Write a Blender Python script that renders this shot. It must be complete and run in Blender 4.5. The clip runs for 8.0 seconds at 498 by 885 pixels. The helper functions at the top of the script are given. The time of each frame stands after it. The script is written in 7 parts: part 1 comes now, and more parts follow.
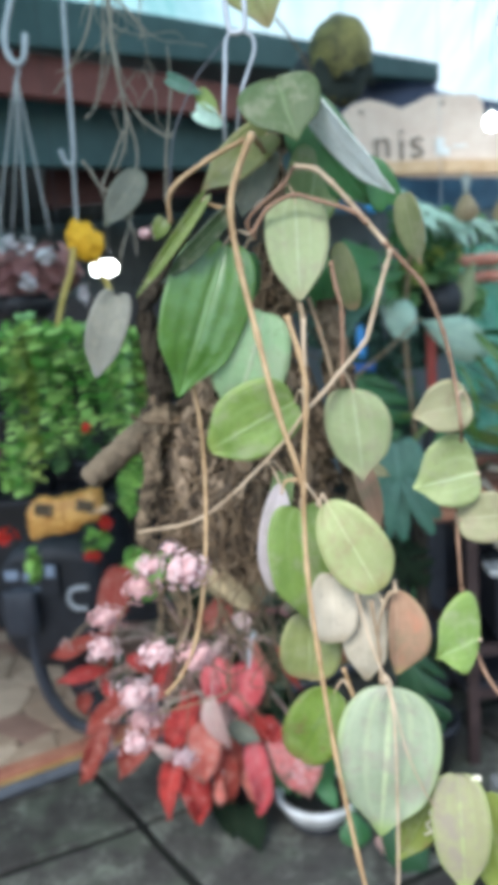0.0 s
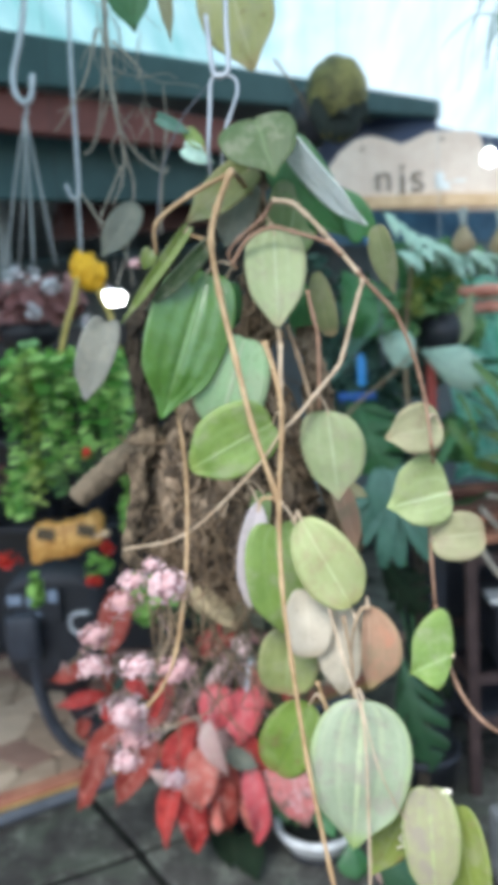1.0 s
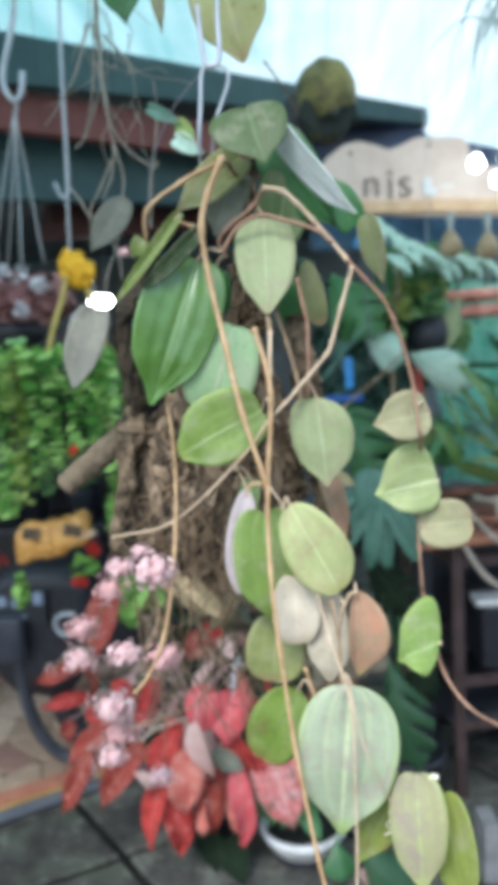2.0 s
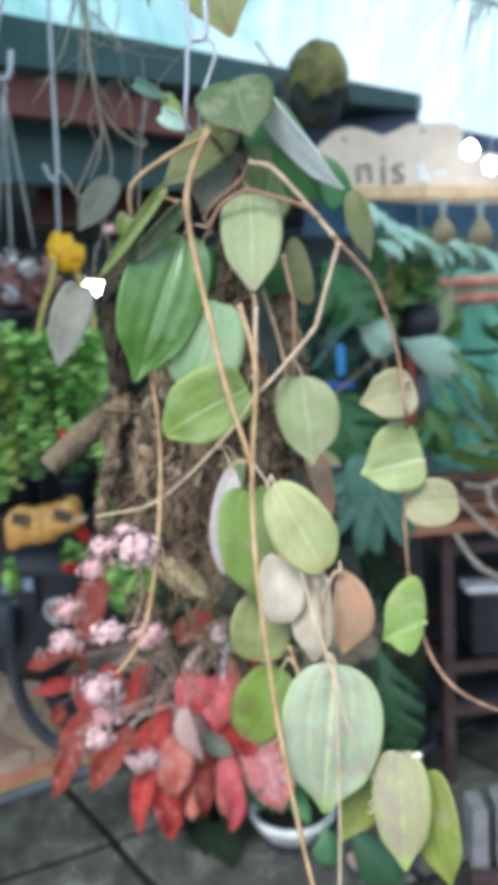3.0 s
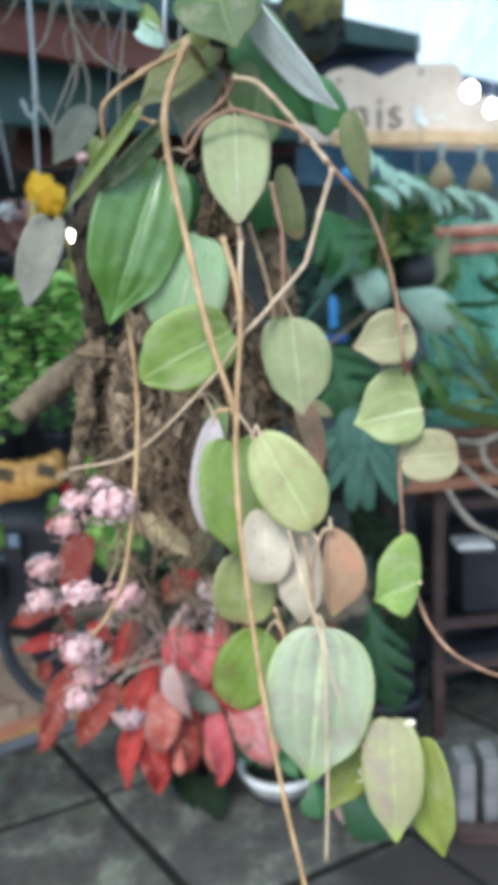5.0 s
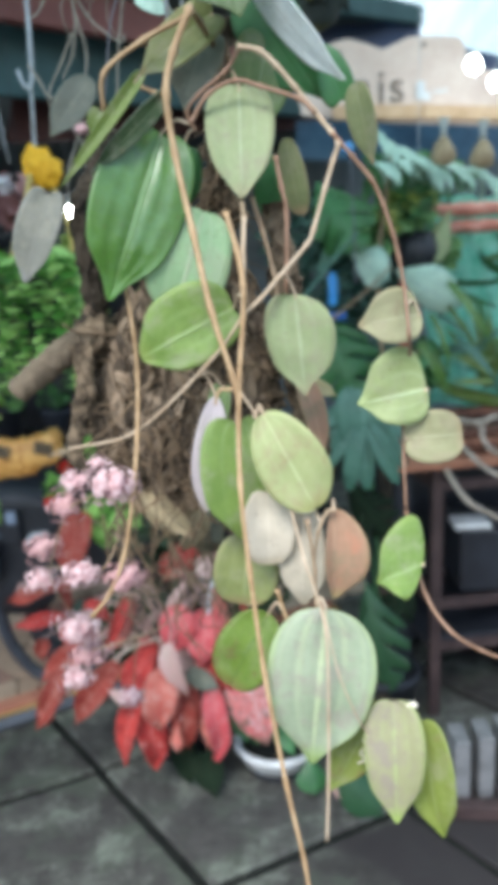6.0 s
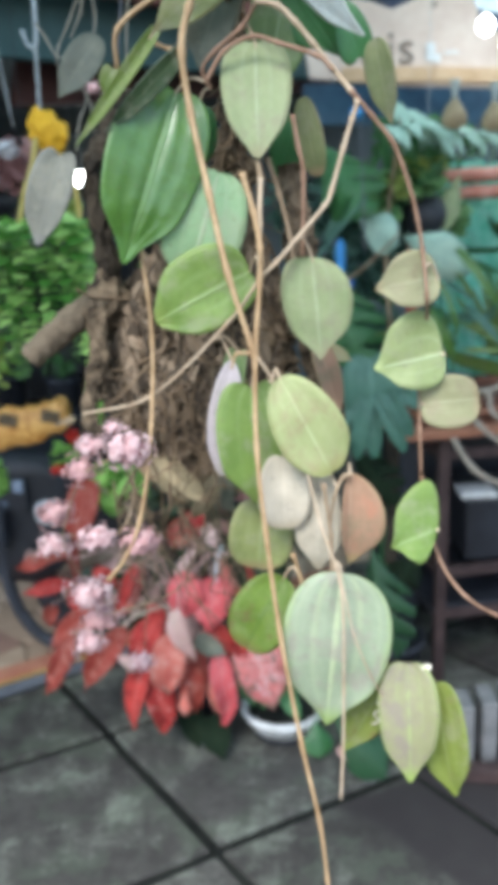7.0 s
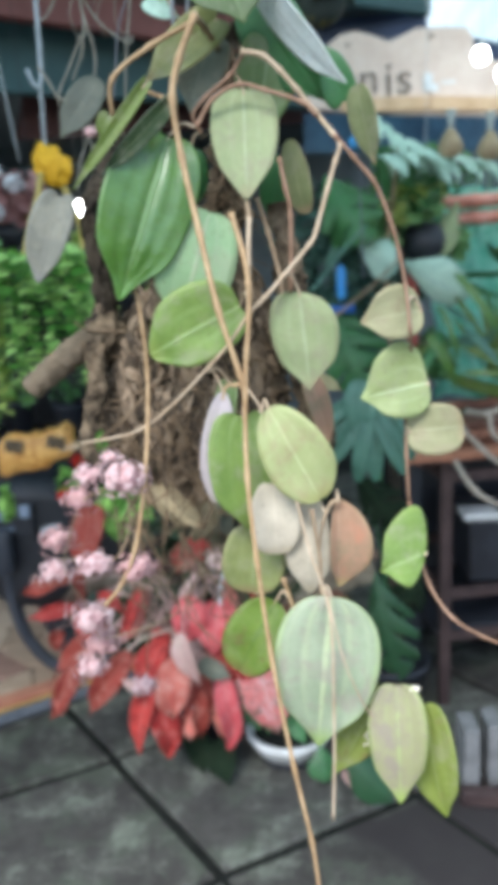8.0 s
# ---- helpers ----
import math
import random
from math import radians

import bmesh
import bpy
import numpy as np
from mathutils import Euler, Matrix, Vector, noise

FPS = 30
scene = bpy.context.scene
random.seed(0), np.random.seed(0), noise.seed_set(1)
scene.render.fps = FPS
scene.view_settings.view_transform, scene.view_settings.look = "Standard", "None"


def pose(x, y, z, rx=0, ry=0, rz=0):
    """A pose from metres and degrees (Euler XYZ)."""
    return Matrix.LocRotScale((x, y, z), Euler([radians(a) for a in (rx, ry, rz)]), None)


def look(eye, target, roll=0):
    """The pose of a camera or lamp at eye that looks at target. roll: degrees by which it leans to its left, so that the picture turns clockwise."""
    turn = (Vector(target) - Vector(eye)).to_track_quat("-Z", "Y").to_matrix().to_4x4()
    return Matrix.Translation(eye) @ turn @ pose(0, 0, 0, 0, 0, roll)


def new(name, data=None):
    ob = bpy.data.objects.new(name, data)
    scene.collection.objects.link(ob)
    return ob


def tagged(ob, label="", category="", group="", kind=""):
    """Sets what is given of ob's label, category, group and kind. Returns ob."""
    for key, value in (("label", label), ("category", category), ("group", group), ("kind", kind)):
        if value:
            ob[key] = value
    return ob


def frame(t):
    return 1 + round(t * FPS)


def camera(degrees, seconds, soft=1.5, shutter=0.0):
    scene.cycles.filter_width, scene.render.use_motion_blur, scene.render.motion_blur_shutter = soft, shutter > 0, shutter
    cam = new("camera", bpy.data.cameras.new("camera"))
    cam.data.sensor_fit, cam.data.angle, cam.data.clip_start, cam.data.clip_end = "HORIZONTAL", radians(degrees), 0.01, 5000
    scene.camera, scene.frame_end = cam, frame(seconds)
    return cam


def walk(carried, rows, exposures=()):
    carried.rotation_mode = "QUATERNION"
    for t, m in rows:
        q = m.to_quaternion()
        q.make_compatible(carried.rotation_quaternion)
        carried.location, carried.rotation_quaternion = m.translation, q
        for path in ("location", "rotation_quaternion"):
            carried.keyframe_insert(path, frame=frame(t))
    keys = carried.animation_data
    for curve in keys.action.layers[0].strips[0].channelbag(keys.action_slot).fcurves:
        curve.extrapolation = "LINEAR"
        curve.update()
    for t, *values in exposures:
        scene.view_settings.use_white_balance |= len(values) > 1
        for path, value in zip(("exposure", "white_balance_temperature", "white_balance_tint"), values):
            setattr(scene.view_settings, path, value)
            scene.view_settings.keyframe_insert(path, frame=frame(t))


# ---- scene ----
cam = camera(36.1, 8.0, soft=9.0)
cam.data.dof.use_dof, cam.data.dof.focus_distance, cam.data.dof.aperture_fstop = True, 0.75, 6.5
EXPOSURES = [(0.0, 1.33), (8.0, 1.33)]
PATH = [
    (0, (0.093, 0.007, 1.531), (-0.007, 1.976, 1.198), -3.6),
    (0.5, (0.14, -0.011, 1.517), (0.015, 1.963, 1.222), -3.6),
    (1, (0.126, -0.023, 1.524), (0.002, 1.957, 1.27), -3.4),
    (1.5, (0.12, -0.027, 1.513), (0.016, 1.957, 1.282), -3.2),
    (3, (0.131, -0.022, 1.489), (0.057, 1.96, 1.228), -2.7),
    (3.5, (0.125, -0.009, 1.481), (0.059, 1.969, 1.194), -2.8),
    (4, (0.127, 0.01, 1.477), (0.067, 1.982, 1.152), -2.9),
    (4.5, (0.136, 0.027, 1.472), (0.076, 1.994, 1.119), -2.7),
    (6, (0.13, 0.046, 1.472), (0.081, 1.999, 1.042), -2.1),
    (6.5, (0.121, 0.055, 1.465), (0.072, 1.996, 0.986), -2.2),
    (7, (0.118, 0.046, 1.467), (0.059, 1.98, 0.962), -2.1),
    (7.5, (0.125, 0.031, 1.476), (0.051, 1.969, 0.985), -2.3),
    (8, (0.135, 0.024, 1.478), (0.056, 1.971, 1.03), -2.7),
]
walk(cam, [(t, look(eye, target, roll)) for t, eye, target, roll in PATH], EXPOSURES)

# ---- world and light ----
SUN_EL, SUN_ROT = 52.0, 200.0
world = bpy.data.worlds.new("sky")
world.use_nodes = True
scene.world = world
wn = world.node_tree.nodes
sky = wn.new("ShaderNodeTexSky")
sky.sky_type = "NISHITA"
sky.sun_disc = False
sky.sun_elevation, sky.sun_rotation = radians(SUN_EL), radians(SUN_ROT)
sky.air_density, sky.dust_density, sky.ozone_density = 1.0, 1.5, 1.5
wn["Background"].inputs["Strength"].default_value = 0.15
world.node_tree.links.new(sky.outputs[0], wn["Background"].inputs["Color"])
sun = new("sun", bpy.data.lights.new("sun", "SUN"))
sun.data.energy, sun.data.angle, sun.data.color = 1.95, radians(30), (0.95, 0.96, 0.98)
az = radians(SUN_ROT)
sun_dir = Vector((math.sin(az) * math.cos(radians(SUN_EL)), math.cos(az) * math.cos(radians(SUN_EL)), math.sin(radians(SUN_EL))))
sun.matrix_world = look(sun_dir * 20, (0, 0, 0))


# ---- material tools ----
class Nodes:
    def __init__(self, name):
        self.mat = bpy.data.materials.new(name)
        self.mat.use_nodes = True
        self.t = self.mat.node_tree
        self.bsdf = self.t.nodes["Principled BSDF"]
        self.out = self.t.nodes["Material Output"]

    def n(self, kind, **props):
        node = self.t.nodes.new("ShaderNode" + kind)
        for key, value in props.items():
            if key == "op":
                node.operation = value
        return node

    def link(self, a, b):
        self.t.links.new(a, b)

    def math(self, op, a, b=0.0, c=0.0):
        node = self.n("Math", op=op)
        for i, v in enumerate((a, b, c)):
            if isinstance(v, (int, float)):
                node.inputs[i].default_value = v
            else:
                self.link(v, node.inputs[i])
        return node.outputs[0]

    def noise(self, scale, detail=4.0, rough=0.6, coord=None):
        node = self.n("TexNoise")
        node.inputs["Scale"].default_value = scale
        node.inputs["Detail"].default_value = detail
        node.inputs["Roughness"].default_value = rough
        self.link(coord if coord else self.coord(), node.inputs["Vector"])
        return node.outputs["Fac"]

    def coord(self, which="Object"):
        return self.n("TexCoord").outputs[which]

    def ramp(self, fac, lo, hi, a=0.35, b=0.65):
        node = self.n("ValToRGB")
        node.color_ramp.elements[0].position, node.color_ramp.elements[1].position = a, b
        node.color_ramp.elements[0].color = (*lo, 1)
        node.color_ramp.elements[1].color = (*hi, 1)
        self.link(fac, node.inputs[0])
        return node.outputs[0]

    def mix(self, fac, a, b):
        node = self.n("Mix")
        node.data_type = "RGBA"
        for value, sock in ((fac, node.inputs[0]), (a, node.inputs[6]), (b, node.inputs[7])):
            if isinstance(value, tuple):
                sock.default_value = (*value, 1)
            elif isinstance(value, float):
                sock.default_value = value
            else:
                self.link(value, sock)
        return node.outputs[2]

    def smooth(self, x, lo, hi, to_lo=0.0, to_hi=1.0):
        node = self.n("MapRange")
        node.interpolation_type = "SMOOTHSTEP"
        self.link(x, node.inputs[0])
        for i, v in enumerate((lo, hi, to_lo, to_hi)):
            node.inputs[i + 1].default_value = v
        return node.outputs[0]

    def bump(self, height, strength=0.3, distance=0.005):
        node = self.n("Bump")
        node.inputs["Strength"].default_value = strength
        node.inputs["Distance"].default_value = distance
        self.link(height, node.inputs["Height"])
        self.link(node.outputs[0], self.bsdf.inputs["Normal"])

    def done(self, color, rough=0.6, metal=0.0, spec=0.4, translucent=0.0):
        if isinstance(color, tuple):
            self.bsdf.inputs["Base Color"].default_value = (*color, 1)
        else:
            self.link(color, self.bsdf.inputs["Base Color"])
        if isinstance(rough, float):
            self.bsdf.inputs["Roughness"].default_value = rough
        else:
            self.link(rough, self.bsdf.inputs["Roughness"])
        self.bsdf.inputs["Metallic"].default_value = metal
        self.bsdf.inputs["Specular IOR Level"].default_value = spec
        if translucent:
            tr, mx = self.n("BsdfTranslucent"), self.n("MixShader")
            if isinstance(color, tuple):
                tr.inputs[0].default_value = (*color, 1)
            else:
                self.link(color, tr.inputs[0])
            mx.inputs[0].default_value = translucent
            self.link(self.bsdf.outputs[0], mx.inputs[1])
            self.link(tr.outputs[0], mx.inputs[2])
            self.link(mx.outputs[0], self.out.inputs[0])
        return self.mat


def plain(name, lo, hi, scale=20.0, rough=0.6, metal=0.0, bump=0.2, fine=150.0, spec=0.4, translucent=0.0, vary=0.0):
    """Two scales of noise between two colours, with fine relief."""
    k = Nodes(name)
    big, small = k.noise(scale), k.noise(fine, 3)
    fac = k.math("ADD", k.math("MULTIPLY", big, 0.7), k.math("MULTIPLY", small, 0.3))
    if vary:
        rnd = k.n("ObjectInfo").outputs["Random"]
        fac = k.math("ADD", fac, k.math("MULTIPLY", k.math("SUBTRACT", rnd, 0.5), vary))
    col = k.ramp(fac, lo, hi)
    k.bump(fac, bump, 0.003)
    return k.done(col, k.math("ADD", k.math("MULTIPLY", small, 0.25), rough - 0.12), metal, spec, translucent)


def islands(name, lo, hi, rough=0.5, translucent=0.2, scale=60.0):
    """Foliage: every leaf of a joined mesh gets its own tone."""
    k = Nodes(name)
    rnd = k.n("NewGeometry").outputs["Random Per Island"]
    fac = k.math("ADD", k.math("MULTIPLY", rnd, 0.75), k.math("MULTIPLY", k.noise(scale), 0.3))
    return k.done(k.ramp(fac, lo, hi, 0.1, 0.95), rough, 0.0, 0.4, translucent)


def leaf_material(name, lo, hi, vein, edge, spots=0.0, spot_col=(0.16, 0.1, 0.06), rough=0.45, relief=0.35, spec=0.4, translucent=0.18, sides=0.5, patch=0.35, patch_col=(0.34, 0.33, 0.24)):
    """A leaf blade: midrib and two pairs of long nerves, mottling, a tinted rim, dry spots."""
    k = Nodes(name)
    uv = k.n("UVMap").outputs[0]
    sep = k.n("SeparateXYZ")
    k.link(uv, sep.inputs[0])
    u, v = sep.outputs[0], sep.outputs[1]
    wob = k.math("MULTIPLY", k.math("SUBTRACT", k.noise(30), 0.5), 0.08)
    au = k.math("ABSOLUTE", k.math("ADD", u, wob))
    mid = k.smooth(au, 0.015, 0.075, 1.0, 0.0)
    side = k.smooth(k.math("ABSOLUTE", k.math("SUBTRACT", au, 0.42)), 0.0, 0.1, 1.0, 0.0)
    outer = k.smooth(k.math("ABSOLUTE", k.math("SUBTRACT", au, 0.78)), 0.0, 0.06, 1.0, 0.0)
    fade = k.smooth(v, 0.0, 0.9, 1.0, 0.25)
    nerve = k.math("MINIMUM", k.math("ADD", mid, k.math("MULTIPLY", fade, k.math("ADD", k.math("MULTIPLY", side, sides * 0.75), k.math("MULTIPLY", outer, sides * 0.4)))), 1.0)
    rnd = k.n("ObjectInfo").outputs["Random"]
    tone = k.math("ADD", k.math("ADD", k.math("MULTIPLY", k.noise(18), 0.8), k.math("MULTIPLY", k.noise(150, 5, 0.7), 0.5)), k.math("MULTIPLY", k.math("SUBTRACT", rnd, 0.5), 0.25))
    col = k.ramp(tone, lo, hi, 0.35, 0.8)
    col = k.mix(k.math("MULTIPLY", nerve, 0.75), col, vein)
    cloud = k.math("MULTIPLY", k.smooth(k.noise(34, 7, 0.72), 0.47, 0.63), patch)
    col = k.mix(cloud, col, patch_col)
    freck = k.math("MULTIPLY", k.smooth(k.noise(240, 3, 0.6), 0.6, 0.72), 0.45)
    col = k.mix(freck, col, spot_col)
    rim = k.smooth(k.math("ADD", k.math("ABSOLUTE", u), k.math("MULTIPLY", k.noise(25), 0.25)), 0.95, 1.12)
    col = k.mix(k.math("MULTIPLY", k.math("MAXIMUM", k.math("MULTIPLY", rim, 0.5), k.smooth(v, 0.82, 0.98)), 0.75), col, edge)
    line = k.smooth(k.math("ABSOLUTE", u), 0.92, 0.985)
    col = k.mix(k.math("MULTIPLY", line, 0.28), col, vein)
    if spots:
        sp = k.math("MULTIPLY", k.smooth(k.noise(42, 6, 0.7), 0.66 - 0.2 * spots, 0.74 - 0.16 * spots), min(0.85, 0.35 + spots * 0.5))
        col = k.mix(sp, col, spot_col)
    h = k.math("ADD", k.math("MULTIPLY", nerve, -0.6), k.math("ADD", k.math("MULTIPLY", k.noise(55), 0.5), k.math("MULTIPLY", k.noise(14), 0.8)))
    k.bump(h, relief, 0.004)
    return k.done(col, k.math("ADD", k.math("MULTIPLY", k.noise(70), 0.3), rough - 0.12), 0.0, spec, translucent)


# ---- mesh tools ----
def mesh_of(name, bm, material, smooth=True):
    me = bpy.data.meshes.new(name)
    bm.to_mesh(me)
    bm.free()
    me.materials.append(material)
    if smooth:
        me.polygons.foreach_set("use_smooth", [True] * len(me.polygons))
    return me


def part(name, bm, material, parent=None, label="", smooth=True):
    ob = new(name, mesh_of(name, bm, material, smooth))
    ob.parent = parent
    if label:
        ob["label"] = label
    return ob


def thing(name, at, label, category, group="", kind=""):
    ob = new(name)
    ob.empty_display_size = 0.02
    ob.location = at
    bpy.context.view_layer.update()
    return tagged(ob, label, category, group, kind)


def local(parent, pts):
    o = parent.location if parent else Vector()
    return [Vector(p) - o for p in pts]


def spline(pts, per=6):
    """Catmull-Rom through the points."""
    pts = [Vector(p) for p in pts]
    if len(pts) < 3:
        return [pts[0].lerp(pts[-1], i / per) for i in range(per + 1)]
    ext = [2 * pts[0] - pts[1], *pts, 2 * pts[-1] - pts[-2]]
    out = []
    for i in range(1, len(ext) - 2):
        a, b, c, d = ext[i - 1], ext[i], ext[i + 1], ext[i + 2]
        for j in range(per):
            s = j / per
            out.append(0.5 * (2 * b + (c - a) * s + (2 * a - 5 * b + 4 * c - d) * s * s + (3 * b - a - 3 * c + d) * s ** 3))
    out.append(pts[-1])
    return out


def tube(bm, pts, r0, r1=None, sides=7, per=6, knots=0.0, rough=0.0, seed=1):
    """A tapered tube along a smooth line; knots swells it at every given point, as a stem's nodes."""
    r1 = r0 if r1 is None else r1
    rng = random.Random(seed)
    line = spline(pts, per)
    rings, n = [], len(line)
    normal = Vector((0.31, -0.87, 0.38))
    for i, p in enumerate(line):
        d = (line[min(i + 1, n - 1)] - line[max(i - 1, 0)]).normalized()
        normal = (normal - d * normal.dot(d)).normalized()
        side = d.cross(normal)
        r = r0 + (r1 - r0) * i / (n - 1)
        if knots and i % per == 0:
            r *= 1 + knots
        ring = []
        for s in range(sides):
            a = 2 * math.pi * s / sides
            rr = r * (1 + rough * rng.uniform(-1, 1))
            ring.append(bm.verts.new(p + normal * math.cos(a) * rr + side * math.sin(a) * rr))
        rings.append(ring)
    for a, b in zip(rings, rings[1:]):
        for s in range(sides):
            bm.faces.new((a[s], a[(s + 1) % sides], b[(s + 1) % sides], b[s]))
    bm.faces.new(rings[0][::-1])
    bm.faces.new(rings[-1])
    return bm


def box(bm, size, at=(0, 0, 0), turn=None, bevel=0.0):
    made = bmesh.ops.create_cube(bm, size=1.0)["verts"]
    m = Matrix.Translation(at) @ (turn if turn else Matrix.Identity(4)) @ Matrix.Diagonal((*size, 1))
    bmesh.ops.transform(bm, matrix=m, verts=made)
    if bevel:
        edges = list({e for v in made for e in v.link_edges})
        bmesh.ops.bevel(bm, geom=edges, offset=bevel, segments=2, affect="EDGES", profile=0.6)
    return bm


def bar(bm, a, b, w, h, bevel=0.002):
    """A squared bar from a to b: w across, h up."""
    a, b = Vector(a), Vector(b)
    d = b - a
    x = d.normalized()
    up = Vector((0, 0, 1)) if abs(x.z) < 0.9 else Vector((0, 1, 0))
    y = up.cross(x).normalized()
    z = x.cross(y)
    turn = Matrix((x, y, z)).transposed().to_4x4()
    return box(bm, (d.length, w, h), (a + b) / 2, turn, bevel)


def lathe(bm, profile, at, sides=24):
    """Turns (radius, height) pairs round the upright axis at the point."""
    at = Vector(at)
    rings = []
    for r, z in profile:
        rings.append([bm.verts.new(at + Vector((r * math.cos(2 * math.pi * s / sides), r * math.sin(2 * math.pi * s / sides), z))) for s in range(sides)])
    for a, b in zip(rings, rings[1:]):
        for s in range(sides):
            bm.faces.new((a[s], a[(s + 1) % sides], b[(s + 1) % sides], b[s]))
    bm.faces.new(rings[0][::-1])
    bm.faces.new(rings[-1])
    return bm


def ovate(v, blunt=0.4, taper=0.72, drip=0.5):
    """The half width along a leaf: round base, straight flanks, a short drawn-out tip."""
    p = blunt / (blunt + taper)
    top = p ** blunt * (1 - p) ** taper
    tip = min(1.0, max(0.0, (v - 0.7) / 0.27))
    return max(0.0, v) ** blunt * max(0.0, 1 - v) ** taper / top * (1 - drip * tip * tip * (3 - 2 * tip))


def blade(bm, base, tip, width, facing=(0.13, 0.0, 1.47), turn=0.0, bend=0.08, fold=0.12, heart=0.12, wave=0.02, thick=0.0016,
          blunt=0.4, taper=0.72, twist=0.0, seed=0, nl=22, nw=12, towards=None, lop=0.0, skew=0.0, drip=0.5, quilt=0.0):
    """A leaf blade as a closed thin mesh with UVs (u across from -1 to 1, v along)."""
    base, tip = Vector(base), Vector(tip)
    rng = random.Random(seed)
    axis = tip - base
    length = axis.length
    axis.normalize()
    n = Vector(towards) if towards else Vector(facing) - (base + tip) / 2
    n = (n - axis * n.dot(axis)).normalized()
    n = Matrix.Rotation(radians(turn), 3, axis) @ n
    side = axis.cross(n).normalized()
    uvl = bm.loops.layers.uv.verify()
    ph = rng.uniform(0, 6)
    top, bot, uvs = [], [], {}
    for i in range(nl + 1):
        v = 0.001 + 0.998 * (0.5 - 0.5 * math.cos(math.pi * i / nl))
        half = 0.5 * width * ovate(v, blunt, taper, drip)
        rt, rb = [], []
        a = radians(twist) * (v - 0.5)
        sd = side * math.cos(a) + n * math.sin(a)
        nn = n * math.cos(a) - side * math.sin(a)
        for j in range(nw + 1):
            u = -1 + 2 * j / nw
            along = v * length - heart * length * abs(u) ** 2 * (2 * half / width) * (1 - v) ** 2 * 1.6 + skew * length * u * (2 * half / width) * (1 - v)
            lift = bend * length * (1 - (2 * v - 0.9) ** 2) * 0.8 + fold * half * abs(u) ** 1.3
            lift += 0.035 * width * noise.noise(Vector((u * 1.6 + seed, v * 3.0, 0.3))) + 0.1 * length * max(0.0, v - 0.8) * math.sin(seed * 2.3)
            lift += wave * width * math.sin(6 * v + ph + (2.2 if u > 0 else 0)) * abs(u) ** 1.5
            lift -= width * (1 - v ** 3) * (0.012 * math.exp(-((abs(u) - 0.42) / 0.12) ** 2) + 0.02 * math.exp(-(u / 0.1) ** 2))
            lift += quilt * width * math.sin(math.pi * min(1.0, abs(u) / 0.42 if abs(u) < 0.42 else (abs(u) - 0.42) / 0.36)) ** 2 * min(1.0, 4 * (1 - v))
            p = base + axis * along + sd * u * half * (1 + lop * (1 if u > 0 else -1)) + nn * lift
            t = thick * (0.6 + 0.4 * (1 - abs(u)))
            for row, off in ((rt, 0.0), (rb, -t)):
                vert = bm.verts.new(p + nn * off)
                uvs[vert] = (u, v)
                row.append(vert)
        top.append(rt)
        bot.append(rb)

    def face(vs):
        f = bm.faces.new(vs)
        for lp in f.loops:
            lp[uvl].uv = uvs[lp.vert]
    for i in range(nl):
        for j in range(nw):
            face((top[i][j], top[i + 1][j], top[i + 1][j + 1], top[i][j + 1]))
            face((bot[i][j], bot[i][j + 1], bot[i + 1][j + 1], bot[i + 1][j]))
        face((top[i][0], bot[i][0], bot[i + 1][0], top[i + 1][0]))
        face((top[i][nw], top[i + 1][nw], bot[i + 1][nw], bot[i][nw]))
    return bm


VINES = {}


def leaf(parent, base, tip, width, material, label="", seed=0, **shape):
    o = parent.location
    shape.setdefault("facing", (0.13, 0.0, 1.47))
    shape["facing"] = tuple(Vector(shape["facing"]) - o)
    bm = blade(bmesh.new(), Vector(base) - o, Vector(tip) - o, width * 0.96, seed=seed, **shape)
    ob = part("leaf", bm, material, parent, label)
    near = [(p - Vector(base)).length for p in VINES.get(parent.name, ())]
    if near and 0.004 < min(near) < 0.035:
        foot = VINES[parent.name][near.index(min(near))]
        b0 = Vector(base)
        inner = b0.lerp(Vector(tip), 0.05)
        part("leaf_stalk", tube(bmesh.new(), local(parent, [foot, foot.lerp(b0, 0.5) + Vector((0, 0.004, 0.008)), b0, inner]), 0.0013, 0.001, 7, 5), M_STEMPALE, parent)
    return ob


def stem(parent, pts, r0, r1, material, knots=0.35, name="stem", label="", sides=8, rough=0.05):
    VINES.setdefault(parent.name, []).extend(spline(pts, 10))
    return part(name, tube(bmesh.new(), local(parent, pts), r0 * 0.74, r1 * 0.74, sides, 6, knots, rough), material, parent, label)


# ---- materials ----
M_DARKLEAF = leaf_material("glossy_dark_leaf", (0.05, 0.144, 0.0173), (0.105, 0.242, 0.0346), (0.2, 0.353, 0.115), (0.12, 0.28, 0.06), rough=0.3, relief=0.4, spec=0.9, sides=0.25, patch=0.35, patch_col=(0.15, 0.32, 0.13))
M_GREEN = leaf_material("fresh_green_leaf", (0.136, 0.231, 0.0457), (0.246, 0.36, 0.0914), (0.298, 0.41, 0.166), (0.249, 0.337, 0.076))
M_PALE = leaf_material("pale_green_leaf", (0.259, 0.324, 0.211), (0.368, 0.427, 0.3), (0.493, 0.577, 0.335), (0.3, 0.44, 0.12), patch=0.7, patch_col=(0.3, 0.28, 0.23), spots=0.35, spot_col=(0.25, 0.22, 0.17), sides=0.8)
M_PALEB = leaf_material("pale_bluish_leaf", (0.208, 0.371, 0.18), (0.322, 0.491, 0.265), (0.452, 0.515, 0.346), (0.282, 0.376, 0.162))
